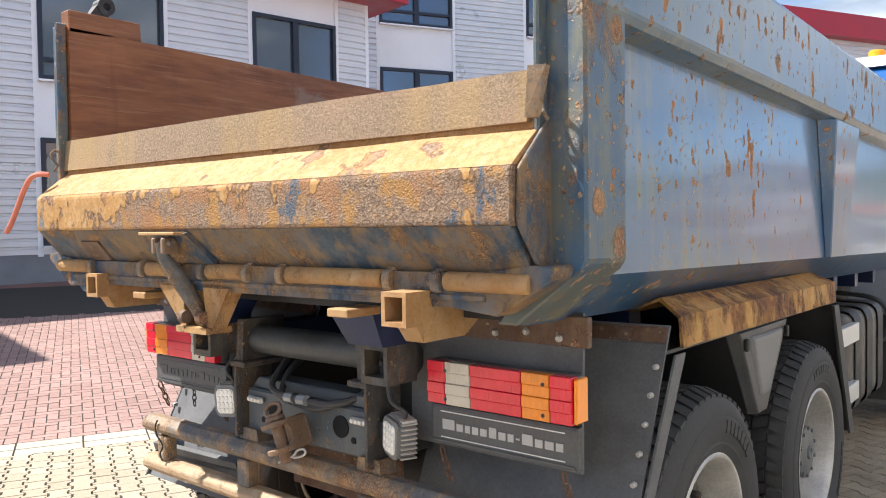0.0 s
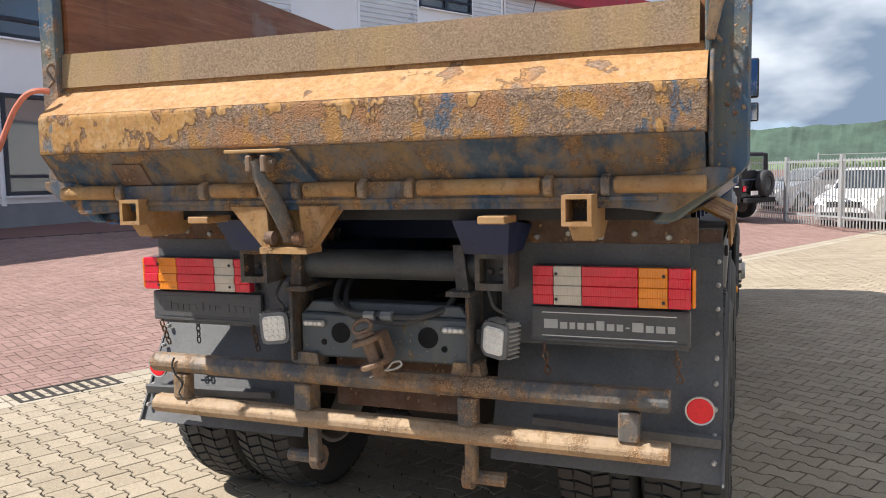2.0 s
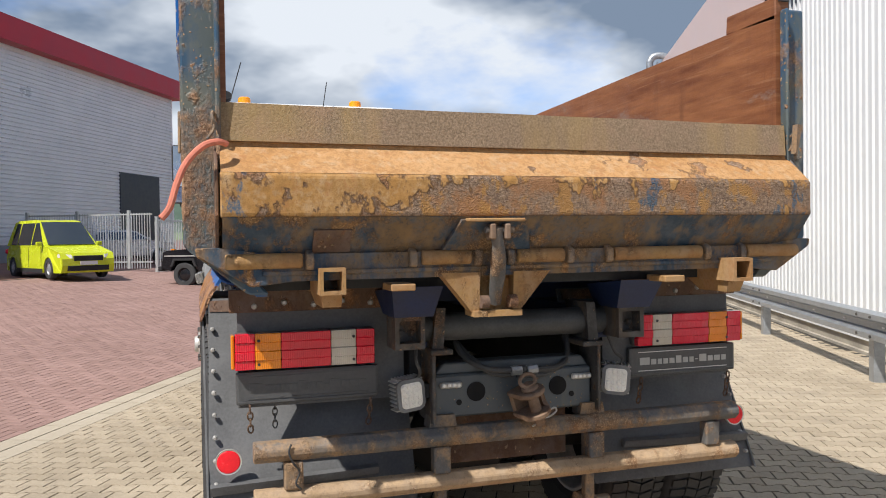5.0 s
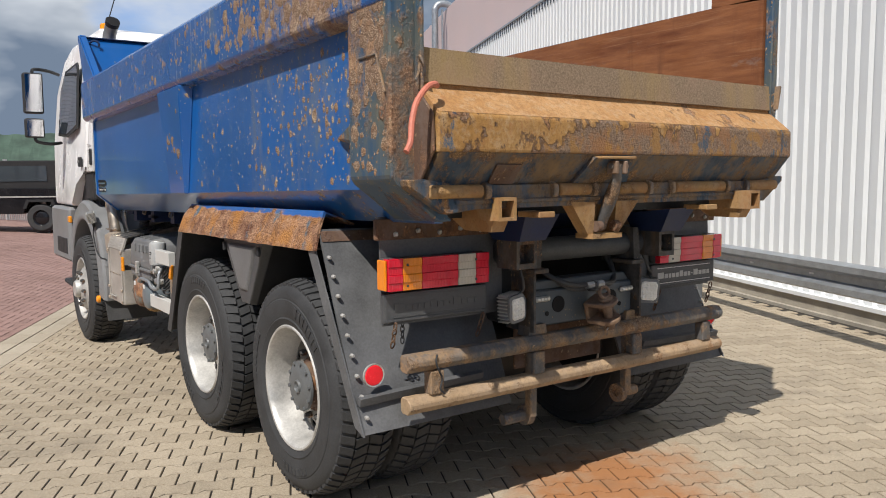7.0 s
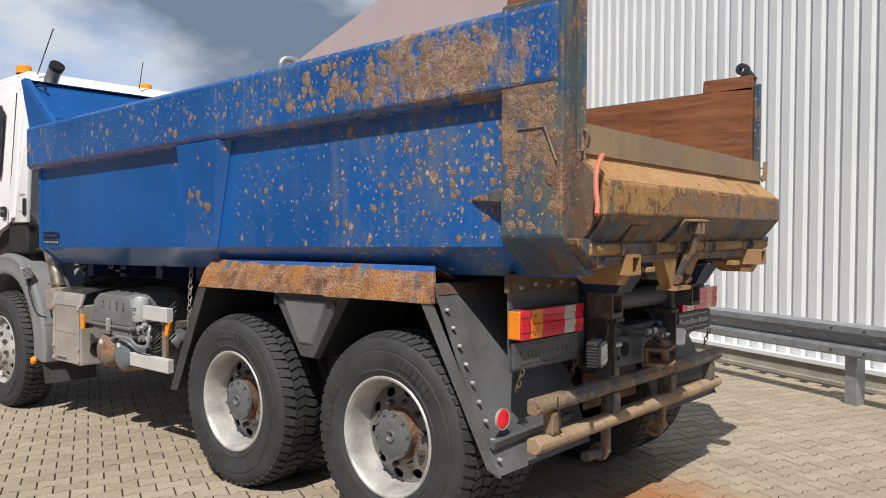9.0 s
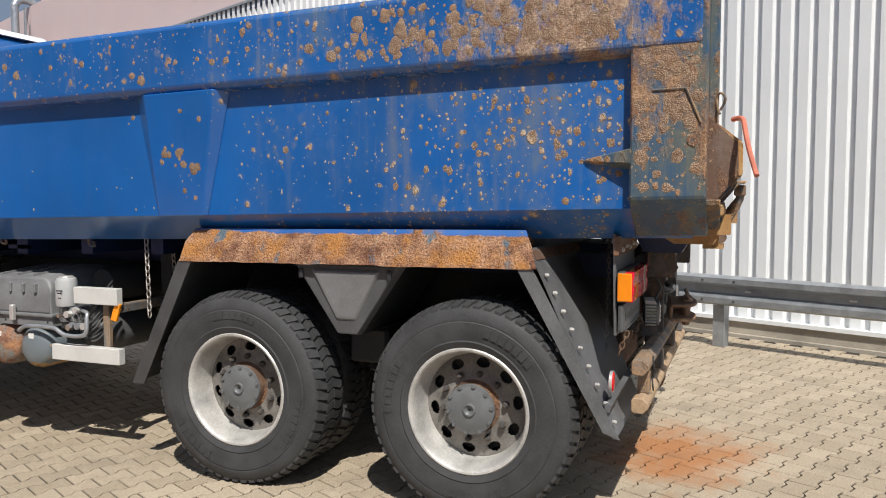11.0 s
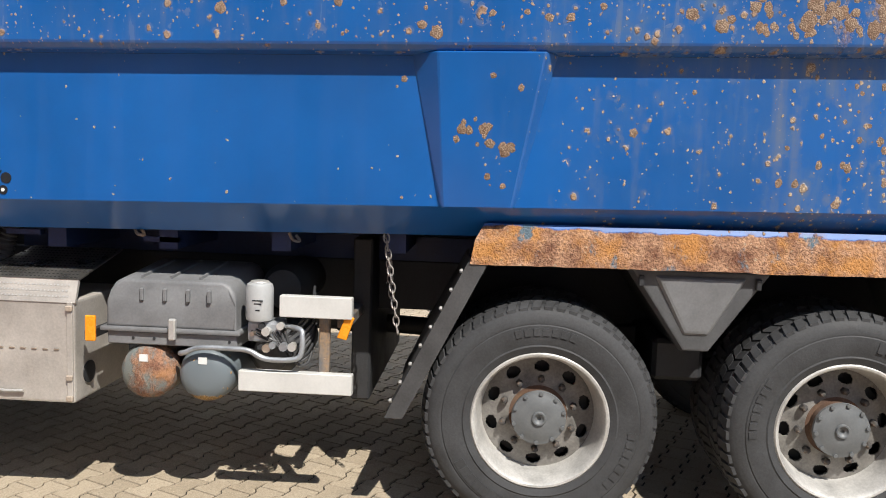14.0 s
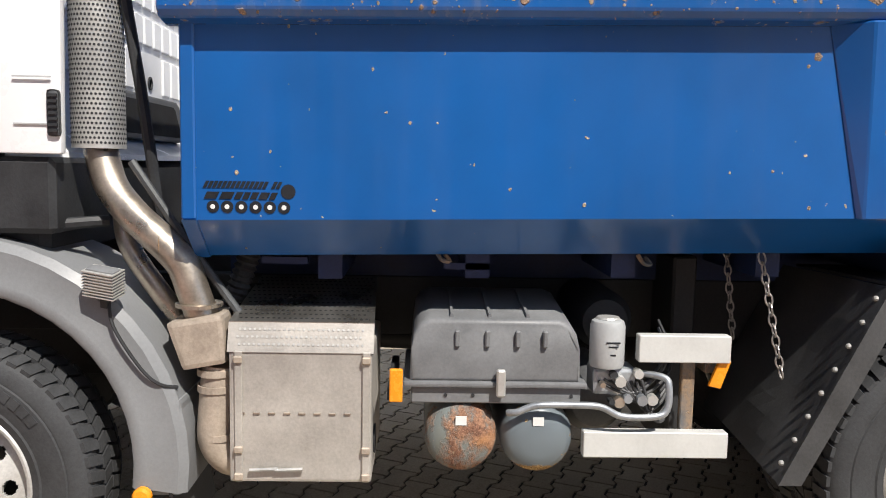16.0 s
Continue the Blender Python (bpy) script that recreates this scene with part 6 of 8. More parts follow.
part("drive_shaft", tube(B(), [(XC, 0.1, 0.60), (XC, 4.6, 0.80)], 0.055, 12), M_dark, truck, smooth=True)
part("gearbox", box(B(), -0.33, 0.35, 3.9, 5.9, 0.62, 1.25, 0.06, 2), M_dark, truck)

# -- equipment along the left of the chassis
def perforate(bm, cells, r, place, n=6):
    """Small dark-edged studs standing for punched openings; place(i, j) gives centre and two directions."""
    for c, a, b in cells:
        ring = [bm.verts.new(c + a * (r * math.cos(t)) + b * (r * math.sin(t))) for t in [2 * math.pi * k / n for k in range(n)]]
        bm.faces.new(ring)
    return bm


muff = part("muffler_box", box(B(), -1.185, -0.62, 3.525, 4.035, 0.475, 0.965, 0.012, 2), M_muffler, truck, "dusty aluminium muffler box with riveted heat shield")
part("shield_slope", hexa(B(), [(-1.19, 3.52, 0.955), (-1.19, 4.04, 0.955), (-1.155, 4.04, 1.06), (-1.155, 3.52, 1.06), (-1.175, 3.52, 0.95), (-1.175, 4.04, 0.95), (-1.14, 4.04, 1.05), (-1.14, 3.52, 1.05)]), M_muffler, muff, "perforated cream heat shield")
part("shield_top", sheet(B(), [(-1.156, 3.52, 1.056), (-1.156, 4.04, 1.056), (-0.66, 4.02, 1.155), (-0.66, 3.54, 1.155)], 0.008, 4, 4), M_shield, muff)
bm = B()
cells = []
for j in range(3):
    for i in range(26):
        f = 0.25 + 0.25 * j
        c = Vector((-1.192 + 0.035 * f, 3.56 + i * 0.0175 + 0.008 * (j % 2), 0.957 + 0.103 * f))
        cells.append((c, Vector((0, 1, 0)), Vector((0.32, 0, 0.947))))
perforate(bm, cells, 0.0052, None)
tagged(part("perforation", bm, M_alu, muff), kind="stuff")
bm = B()
cells = []
for j in range(12):
    for i in range(24):
        f = 0.05 + 0.08 * j
        cells.append((Vector((-1.152 + 0.49 * f, 3.55 + i * 0.0197 + 0.01 * (j % 2), 1.0625 + 0.097 * f)), Vector((0, 1, 0)), Vector((0.98, 0, 0.196))))
perforate(bm, cells, 0.006, None)
tagged(part("perforation", bm, M_dark, muff), kind="stuff")
for y in (3.545, 4.0):
    part("strap", box(B(), -1.196, -1.183, y - 0.014, y + 0.014, 0.48, 0.96, 0.003), M_muffler, muff)
    for z in (0.50, 0.60, 0.93):
        part("clamp", box(B(), -1.206, -1.190, y - 0.016, y + 0.016, z - 0.013, z + 0.013, 0.004), M_tan, muff)
for k in range(8):
    part("rivet", box(B(), -1.191, -1.184, 3.60 + k * 0.054, 3.625 + k * 0.054, 0.728, 0.736, 0.002), M_steel, muff)
part("side_opening", lathe(B(), [(0.055, 0.0), (0.05, 0.012), (0.0, 0.012)], (-1.06, 3.518, 0.60), "y", 20), M_dark, muff)
for a in (3.87, 3.96):
    part("bottom_latch", tube(B(), [(-1.20, a, 0.525), (-1.20, a - 0.10, 0.53)], 0.007, 6), M_bolt, muff)

# exhaust: can, box, elbow, stack and shield
part("exhaust_can", tube(B(), curve_pts([(-1.08, 4.09, 0.88), (-1.09, 4.105, 0.70), (-1.09, 4.105, 0.60), (-1.08, 4.06, 0.53), (-1.06, 3.98, 0.52)], 6), 0.066, 20), M_tan, truck, smooth=True)
for z in (0.86, 0.80, 0.62):
    part("exhaust_clamp", lathe(B(), [(0.067, -0.012), (0.073, -0.012), (0.073, 0.012), (0.067, 0.012)], (-1.085, 4.10, z), "z", 20, True), M_tan, truck)
part("exhaust_box", bevel_all(hexa(B(), [(-1.17, 4.06, 1.085), (-1.17, 4.265, 1.05), (-1.17, 4.205, 0.875), (-1.17, 4.045, 0.905), (-0.98, 4.06, 1.085), (-0.98, 4.265, 1.05), (-0.98, 4.205, 0.875), (-0.98, 4.045, 0.905)]), 0.02, 2), M_tan, truck)
elbow = curve_pts([(-1.08, 4.155, 1.06), (-1.08, 4.185, 1.15), (-1.08, 4.225, 1.255), (-1.075, 4.31, 1.345), (-1.05, 4.41, 1.43), (-1.01, 4.50, 1.53), (-0.985, 4.545, 1.66)], 7)
part("exhaust_elbow", tube(B(), elbow, 0.060, 22), M_steel, truck, "straw-tinted stainless exhaust elbow", smooth=True)
part("elbow_flange", lathe(B(), [(0.06, -0.006), (0.085, -0.006), (0.085, 0.006), (0.06, 0.006)], (-1.08, 4.165, 1.105), "z", 24, True), M_steel, truck)
part("weld_seam", lathe(B(), [(0.058, -0.005), (0.064, 0.0), (0.058, 0.005)], (-1.077, 4.29, 1.325), "y", 20, True), M_rustbar, truck)
part("exhaust_stack", tube(B(), [(-0.985, 4.545, 1.64), (-0.985, 4.545, 2.86), (-0.98, 4.53, 2.93), (-0.972, 4.49, 2.99), (-0.968, 4.45, 3.03)], 0.060, 20), M_galv, truck, smooth=True)
part("stack_mouth", tube(B(), [(-0.969, 4.458, 3.022), (-0.966, 4.425, 3.052)], [0.064, 0.066], 20), M_dark, truck, "sooty black stack mouth turned to the rear", smooth=True)
part("stack_throat", tube(B(), [(-0.9662, 4.427, 3.050), (-0.9659, 4.4235, 3.0532)], 0.060, 20), M_void, truck)
shield = part("stack_shield", lathe(B(), [(0.088, 0.0), (0.094, 0.0), (0.094, 1.15), (0.088, 1.15)], (-0.985, 4.55, 1.665), "z", 32, True), M_alu, truck, "perforated aluminium heat shield round the stack", smooth=True)
bm = B()
cells = []
for j in range(66):
    for i in range(42):
        t = 2 * math.pi * (i + 0.5 * (j % 2)) / 42
        cells.append((Vector((-0.985 + 0.0952 * math.cos(t), 4.55 + 0.0952 * math.sin(t), 1.685 + j * 0.0172)), Vector((-math.sin(t), math.cos(t), 0)), Vector((0, 0, 1))))
perforate(bm, cells, 0.0052, None)
tagged(part("perforation", bm, M_dark, shield), kind="stuff")
part("stack_stay", tube(B(), [(-1.0, 4.545, 2.9), (-1.0, 4.437, 2.2), (-1.0, 4.388, 1.88), (-0.99, 4.345, 1.53), (-0.98, 4.33, 1.40)], 0.021, 8), M_dark, truck)
part("tilt_strut", tube(B(), [(-1.05, 4.41, 1.62), (-1.06, 4.26, 1.40), (-1.05, 4.02, 1.06)], 0.016, 8), M_chassis, truck, smooth=True)
part("flex_hose", tube(B(), [(-0.85, 4.02 + 0.004 * k, 1.30 - 0.012 * k) for k in range(24)], [0.048 if k % 2 else 0.036 for k in range(24)], 12), M_rubber, truck)
part("rusty_pipe", tube(B(), curve_pts([(-0.9, 4.50, 1.45), (-0.95, 4.46, 1.30), (-0.98, 4.33, 1.12), (-0.95, 4.25, 1.0)], 5), 0.040, 12), M_steel, truck, smooth=True)

# battery box
cover = [(2.768, 0.845), (2.772, 0.97), (2.782, 1.02), (2.805, 1.055), (2.845, 1.072), (3.32, 1.072), (3.355, 1.055), (3.378, 1.02), (3.388, 0.97), (3.392, 0.845)]
bm = prism(B(), cover, "x", -1.155, -0.66)
for v in bm.verts:
    if v.co.z > 1.0:
        v.co.x += 0.022 if v.co.x < -1 else 0.0
        v.co.z += 0.045 if v.co.x > -1 else 0.0
bmesh.ops.bevel(bm, geom=[e for e in bm.edges if all(v.co.x < -1.0 for v in e.verts)], offset=0.018, segments=3, profile=0.5, affect="EDGES")
bat = part("battery_cover", bm, M_grey_pl, truck, "ribbed grey plastic battery cover with a lever catch", smooth=True)
part("cover_lip", box(B(), -1.17, -0.65, 2.745, 3.415, 0.828, 0.850, 0.008, 2), M_grey_pl, bat)
for y in (2.96, 3.10, 3.24):
    part("cover_rib", hexa(B(), [(-1.10, y - 0.008, 1.06), (-1.10, y + 0.008, 1.06), (-0.70, y + 0.008, 1.10), (-0.70, y - 0.008, 1.10), (-1.10, y - 0.005, 1.088), (-1.10, y + 0.005, 1.088), (-0.70, y + 0.005, 1.124), (-0.70, y - 0.005, 1.124)]), M_grey_pl, bat)
for y in (2.90, 3.0, 3.11, 3.22):
    part("cover_notch", box(B(), -1.158, -1.120, y - 0.009, y + 0.009, 0.975, 1.035, 0.004), M_grey_pl, bat)
part("catch", box(B(), -1.195, -1.165, 3.045, 3.078, 0.80, 0.90, 0.006), M_alu, bat, "steel lever catch")
part("battery_tray", box(B(), -1.15, -0.65, 2.765, 3.385, 0.765, 0.828, 0.005), M_grey_pl, truck)
for y in (2.80, 3.16, 3.26):
    part("tray_opening", lathe(B(), [(0.007, 0.0), (0.007, -0.002)], (-1.151, y, 0.796), "x", 10), M_dark, truck)
# air tanks lying across the chassis
for y, m, lb in ((3.20, M_tank_r, "rust-blistered air tank end with a sticker"), (2.918, M_tank, "grey-blue air tank with rust along its foot")):
    tk = part("air_tank", lathe(B(), [(0.0, 0.0), (0.06, 0.004), (0.10, 0.016), (0.123, 0.036), (0.134, 0.07), (0.136, 0.09), (0.136, 0.60), (0.10, 0.66), (0.0, 0.68)], (-1.175, y, 0.632), "x", 36), m, truck, lb, smooth=True)
    part("sticker", box(B(), -1.174, -1.166, y - 0.018, y + 0.022, 0.690, 0.722), M_letter, tk)
part("air_tank", lathe(B(), [(0.0, 0.0), (0.09, 0.02), (0.13, 0.08), (0.13, 0.5), (0.0, 0.55)], (-0.95, 2.66, 0.70), "x", 28), M_grey_dk, truck, smooth=True)
part("air_tank", lathe(B(), [(0.0, 0.0), (0.09, 0.02), (0.12, 0.08), (0.12, 0.5), (0.0, 0.55)], (-0.90, 2.62, 1.02), "x", 28), M_dark, truck, smooth=True)
part("coolant_pipe", tube(B(), curve_pts([(-1.16, 3.03, 0.735), (-1.185, 3.00, 0.745), (-1.19, 2.93, 0.772), (-1.19, 2.80, 0.775), (-1.19, 2.70, 0.77), (-1.19, 2.62, 0.735), (-1.19, 2.50, 0.735), (-1.185, 2.455, 0.76), (-1.18, 2.45, 0.84), (-1.16, 2.47, 0.875), (-1.10, 2.60, 0.88)], 6), 0.013, 10), M_galv, truck, smooth=True)
# air dryer
dry = part("dryer_cartridge", lathe(B(), [(0.0, 0.178), (0.045, 0.176), (0.058, 0.168), (0.064, 0.15), (0.064, 0.012), (0.060, 0.0), (0.0, 0.0)], (-1.12, 2.668, 0.905), "z", 28), M_cartridge, truck, "white air-dryer cartridge with print", smooth=True)
part("cartridge_top", lathe(B(), [(0.0, 0.0), (0.040, 0.0), (0.045, -0.006)], (-1.12, 2.668, 1.088), "z", 20), M_alu, dry)
for z, w_ in ((1.0, 0.05), (0.985, 0.035), (0.955, 0.02)):
    part("print_bar", box(B(), -1.1845, -1.182, 2.66 - w_ / 2, 2.66 + w_ / 2, z, z + 0.006), M_black_print, dry)
valve = part("valve_block", box(B(), -1.14, -1.02, 2.56, 2.72, 0.80, 0.90, 0.015, 2), M_galv, truck)
rnd = random.Random(5)
for k in range(9):
    y, z = 2.50 + rnd.random() * 0.2, 0.76 + rnd.random() * 0.13
    part("fitting", tube(B(), [(-1.13, y, z), (-1.165 - 0.01 * rnd.random(), y, z)], 0.010 + 0.012 * rnd.random(), 8), (M_alu, M_dark, M_steel, M_galv)[k % 4], valve, smooth=True)
for k in range(9):
    a = Vector((-1.14, 2.70 - 0.02 * k, 0.85 + 0.01 * rnd.random()))
    b = Vector((-1.10, 2.42 + 0.02 * rnd.random(), 0.95 - 0.03 * k))
    midp = (a + b) / 2 + Vector((-0.02, 0, -0.07 - 0.03 * rnd.random()))
    part("air_line", tube(B(), curve_pts([a, midp, b, b + Vector((0.12, 0, 0.1))], 6), 0.0065, 6), (M_dark, M_grey_dk, M_rubber)[k % 3], truck, smooth=True)
# side guard rails and reflectors
part("guard_bar", box(B(), -1.17, -1.12, 2.225, 2.562, 0.930, 1.030, 0.003), M_guard, truck, "short white-silver aluminium side guard")
part("guard_bar", box(B(), -1.17, -1.12, 2.218, 2.752, 0.572, 0.668, 0.003), M_guard, truck, "white-silver aluminium side guard")
part("guard_post", box(B(), -1.12, -1.09, 2.335, 2.385, 0.58, 1.02, 0.004), M_rustbar, truck)
part("guard_arm", box(B(), -1.12, -0.45, 2.24, 2.30, 0.88, 0.93, 0.004), M_rustbar, truck)
part("side_reflector", bevel_all(hexa(B(), [(-1.135, 2.215, 0.935), (-1.135, 2.255, 0.945), (-1.135, 2.295, 0.84), (-1.135, 2.25, 0.83), (-1.155, 2.215, 0.935), (-1.155, 2.255, 0.945), (-1.155, 2.295, 0.84), (-1.155, 2.25, 0.83)]), 0.003), M_orange, truck, "tilted orange side reflector")
part("side_reflector", box(B(), -1.215, -1.195, 3.415, 3.462, 0.785, 0.905, 0.004), M_orange, truck, "upright orange side reflector")
part("reflector_arm", box(B(), -1.20, -0.7, 3.44, 3.47, 0.79, 0.83), M_dark, truck)
for y, z0 in ((3.83, 1.262), (3.15, 1.25)):
    part("bed_bracket", box(B(), -1.02, -0.98, y - 0.05, y + 0.12, z0 - 0.01, z0 + 0.015), M_navy, truck)
for y in (3.30, 2.55):
    part("bed_hook", tube(B(), curve_pts([(-1.05, y, 1.31), (-1.06, y - 0.02, 1.28), (-1.05, y - 0.05, 1.275), (-1.04, y - 0.03, 1.30)], 4), 0.008, 6), M_rustbar, truck)
# small print and sign on the body's side (plain shapes)
def slanted(y0, y1, z0, z1):
    h = (z1 - z0) * 0.25
    return prism(B(), [(y0 - h, z1), (y1 - h, z1), (y1 + h, z0), (y0 + h, z0)], "x", -1.2312, -1.2270)


for k in range(17):
    if k != 14:
        part("sign_bar", slanted(4.10 - 0.0155 * k, 4.10 - 0.0155 * k - 0.0115, 1.536, 1.560), M_black_print, truck)
for y0, wd in ((4.097, 0.042), (4.045, 0.042), (3.995, 0.022), (3.967, 0.020), (3.941, 0.022), (3.912, 0.03), (3.876, 0.02)):
    part("sign_bar", slanted(y0, y0 - wd, 1.499, 1.523), M_black_print, truck)
for k in range(6):
    y = 4.072 - k * 0.0485
    ring = part("sign_disc", lathe(B(), [(0.021, 0.0), (0.021, -0.0022), (0.0, -0.0022)], (-1.2286, y, 1.472), "x", 20), M_black_print, truck)
    part("sign_dot", lathe(B(), [(0.0085, 0.0), (0.0085, -0.0012), (0.0, -0.0012)], (-1.2310, y, 1.472), "x", 12), M_letter, ring)
part("sign_badge", lathe(B(), [(0.025, 0.0), (0.025, -0.0022), (0.0, -0.0022)], (-1.2286, 3.815, 1.527), "x", 20), M_black_print, truck)

# right-hand side: fuel tank and guard rails
part("fuel_tank", box(B(), 0.62, 1.17, 2.32, 3.36, 0.50, 1.10, 0.10, 5), M_tank_d, truck, "dusty dark grey fuel tank with straps", smooth=True)
for y in (2.55, 2.86, 3.17):
    part("tank_strap", box(B(), 0.61, 1.18, y - 0.022, y + 0.022, 0.49, 1.11, 0.10, 5), M_dark, truck, smooth=True)
for z0 in (0.60, 0.945):
    part("guard_bar", box(B(), 1.16, 1.205, 1.99, 2.45, z0, z0 + 0.105, 0.003), M_guard, truck, "white-silver aluminium side guard")
part("filler_pipe", tube(B(), curve_pts([(1.0, 3.50, 0.80), (1.14, 3.52, 0.82), (1.16, 3.54, 1.0), (1.05, 3.56, 1.10), (0.8, 3.6, 1.12)], 5), 0.018, 10), M_chassis, truck, smooth=True)
part("step_box", box(B(), 0.70, 1.12, 3.9, 4.2, 0.45, 0.95, 0.03, 2), M_dark, truck)

# -- cab
cab_prof = [(4.86, 1.64), (4.86, 2.74), (4.87, 2.86), (4.90, 2.95), (4.98, 3.01), (6.05, 3.02), (6.35, 2.90), (6.62, 2.55), (6.78, 1.95), (6.84, 1.35), (6.84, 1.28), (5.66, 1.28), (5.40, 1.54), (5.05, 1.64)]
cab = part("cab", prism(B(), cab_prof, "x", XC - 1.19, XC + 1.19, 0.03, 3), M_white, truck, "white forward-control cab with dark door windows", smooth=True)
for s in (-1, 1):
    def X(h):
        return XC + s * h
    part("side_fairing", prism(B(), [(4.60, 1.64), (4.60, 2.74), (4.645, 2.85), (4.72, 2.93), (4.855, 2.97), (4.855, 1.64)], "x", *sorted((X(1.15), X(1.19))), 0.012, 2), M_white, cab, "white side deflector between cab and body", smooth=True)
    win = [(5.22, 2.09), (5.22, 2.70), (5.29, 2.76), (5.95, 2.74), (6.28, 2.55), (6.40, 2.06), (5.80, 2.02)]
    wf = part("door_window", prism(B(), win, "x", *sorted((X(1.185), X(1.2)))), M_dark, cab)
    part("pane", prism(B(), [(5.25, 2.12), (5.25, 2.68), (5.31, 2.73), (5.94, 2.71), (6.24, 2.53), (6.36, 2.09), (5.80, 2.05)], "x", *sorted((X(1.199), X(1.204)))), M_glass, wf)
    for pts in (((5.0, 1.62), (5.0, 2.85)), ((4.93, 1.62), (4.93, 2.88))):
        (ya, za), (yb, zb) = pts
        part("door_gap", box(B(), *sorted((X(1.186), X(1.1935))), ya - 0.006, ya + 0.006, za, zb), M_dark, cab)
    hd = part("door_handle", box(B(), *sorted((X(1.188), X(1.215))), 5.03, 5.13, 1.69, 1.79, 0.012, 2), M_dark, cab)
    part("grip", box(B(), *sorted((X(1.21), X(1.222))), 5.04, 5.12, 1.73, 1.755, 0.004), M_grey_pl, hd)
    part("cab_badge", box(B(), *sorted((X(1.188), X(1.196))), 4.84, 4.90, 1.66, 1.685), M_grey_dk, cab)
    vent = part("side_vent", box(B(), *sorted((X(1.185), X(1.20))), 4.60, 4.642, 1.70, 1.86, 0.015, 2), M_grey_dk, cab)
    for k in range(7):
        part("louvre", box(B(), *sorted((X(1.198), X(1.206))), 4.606, 4.636, 1.715 + k * 0.02, 1.725 + k * 0.02), M_dark, vent)
    for z in (1.74, 1.90):
        part("panel_seam", box(B(), *sorted((X(1.187), X(1.1925))), 4.63, 4.76, z, z + 0.005), M_seam, cab)
    # dark-coloured box stands in for the shaded engine space under the cab
    part("cab_skirt", box(B(), *sorted((X(0.85), X(1.17))), 4.64, 5.05, 1.36, 1.63, 0.02), M_dark, cab)
    # wheel arch
    bm = B()
    n = 22
    rows_ = []
    for k in range(n + 1):
        t = radians(-8 + 176 * k / n)
        c, q = -math.cos(t), math.sin(t)
        rows_.append([bm.verts.new((X(h), 4.99 + c * r, 0.545 + q * r)) for h, r in ((1.215, 0.62), (1.224, 0.632), (1.224, 0.668), (1.215, 0.685), (1.215, 0.78), (1.19, 0.81), (0.72, 0.81), (0.72, 0.62))])
    for a, b in zip(rows_, rows_[1:]):
        for i in range(8):
            bm.faces.new((a[i], a[(i + 1) % 8], b[(i + 1) % 8], b[i]))
    bm.faces.new(rows_[0])
    bm.faces.new(rows_[-1])
    arch = part("wheel_arch", bm, M_arch, truck, "grey plastic front wheel arch", smooth=True)
    part("arch_foot", box(B(), *sorted((X(0.75), X(1.200))), 4.205, 4.375, 0.42, 0.78, 0.02, 2), M_arch, arch)
    part("mud_flap", sheet(B(), [(X(0.74), 4.25, 0.44), (X(1.20), 4.25, 0.44), (X(1.19), 4.20, 0.24), (X(0.74), 4.21, 0.24)], 0.012, 4, 4, 0.01), M_rubber, arch)
    part("marker_lamp", lathe(B(), [(0.034, 0.0), (0.034, s * 0.02), (0.026, s * 0.03), (0.0, s * 0.032)], (X(1.225), 4.335, 0.435), "x", 18), M_orange, arch, "round orange side marker")
    tilt = Matrix.Translation((X(1.245), 4.445, 1.205) if s < 0 else (1.15, 4.44, 1.10)) @ Matrix.Rotation(radians(s * 14), 4, "Z") @ Matrix.Rotation(radians(s * 12), 4, "Y") @ Matrix.Rotation(radians(7), 4, "X")

    def tilted(bm):
        bmesh.ops.transform(bm, matrix=tilt, verts=bm.verts)
        return bm
    lw = part("side_work_lamp", tilted(box(B(), -0.03, 0.026, -0.056, 0.056, -0.054, 0.054, 0.016, 2)), M_grey_pl, truck, "square ribbed work lamp on the wheel arch", smooth=True)
    part("lamp_face", tilted(box(B(), *sorted((s * 0.022, s * 0.032)), -0.046, 0.046, -0.040, 0.044, 0.006)), M_clear, lw, "dusty fluted lens")
    for k in range(9):
        z = -0.044 + k * 0.011
        part("fin", tilted(box(B(), -0.040, 0.034, -0.059, 0.059, z - 0.002, z + 0.002)), M_alu, lw)
    part("lamp_foot", tilted(box(B(), -0.012, 0.012, -0.014, 0.014, -0.095, -0.05, 0.003)), M_dark, lw)
    part("lamp_cable", tube(B(), curve_pts([(X(1.22), 4.44, 1.15), (X(1.24), 4.42, 1.05), (X(1.235), 4.33, 0.90), (X(1.22), 4.27, 0.84), (X(1.18), 4.22, 0.82)], 5), 0.006, 6), M_dark, lw)
    part("arch_pipe", tube(B(), [(X(1.10), 4.95, 1.36), (X(1.08), 4.66, 1.39), (X(1.0), 4.52, 1.40)], 0.022, 8), M_dark, truck, smooth=True)
    part("door_step", box(B(), *sorted((X(1.0), X(1.22))), 5.74, 6.78, 0.66, 1.26, 0.03), M_arch, cab)
    part("lower_step", box(B(), *sorted((X(0.95), X(1.20))), 5.80, 6.45, 0.36, 0.42, 0.02), M_dark, cab)
    for y in (5.86, 6.38):
        part("step_strut", box(B(), *sorted((X(1.0), X(1.06))), y - 0.03, y + 0.03, 0.40, 0.68), M_dark, cab)
    part("step_recess", box(B(), *sorted((X(1.19), X(1.226))), 5.86, 6.44, 0.74, 0.92, 0.01), M_dark, cab)
    part("corner_marker", box(B(), *sorted((X(1.20), X(1.235))), 5.62, 5.72, 1.10, 1.17, 0.01), M_orange, cab)
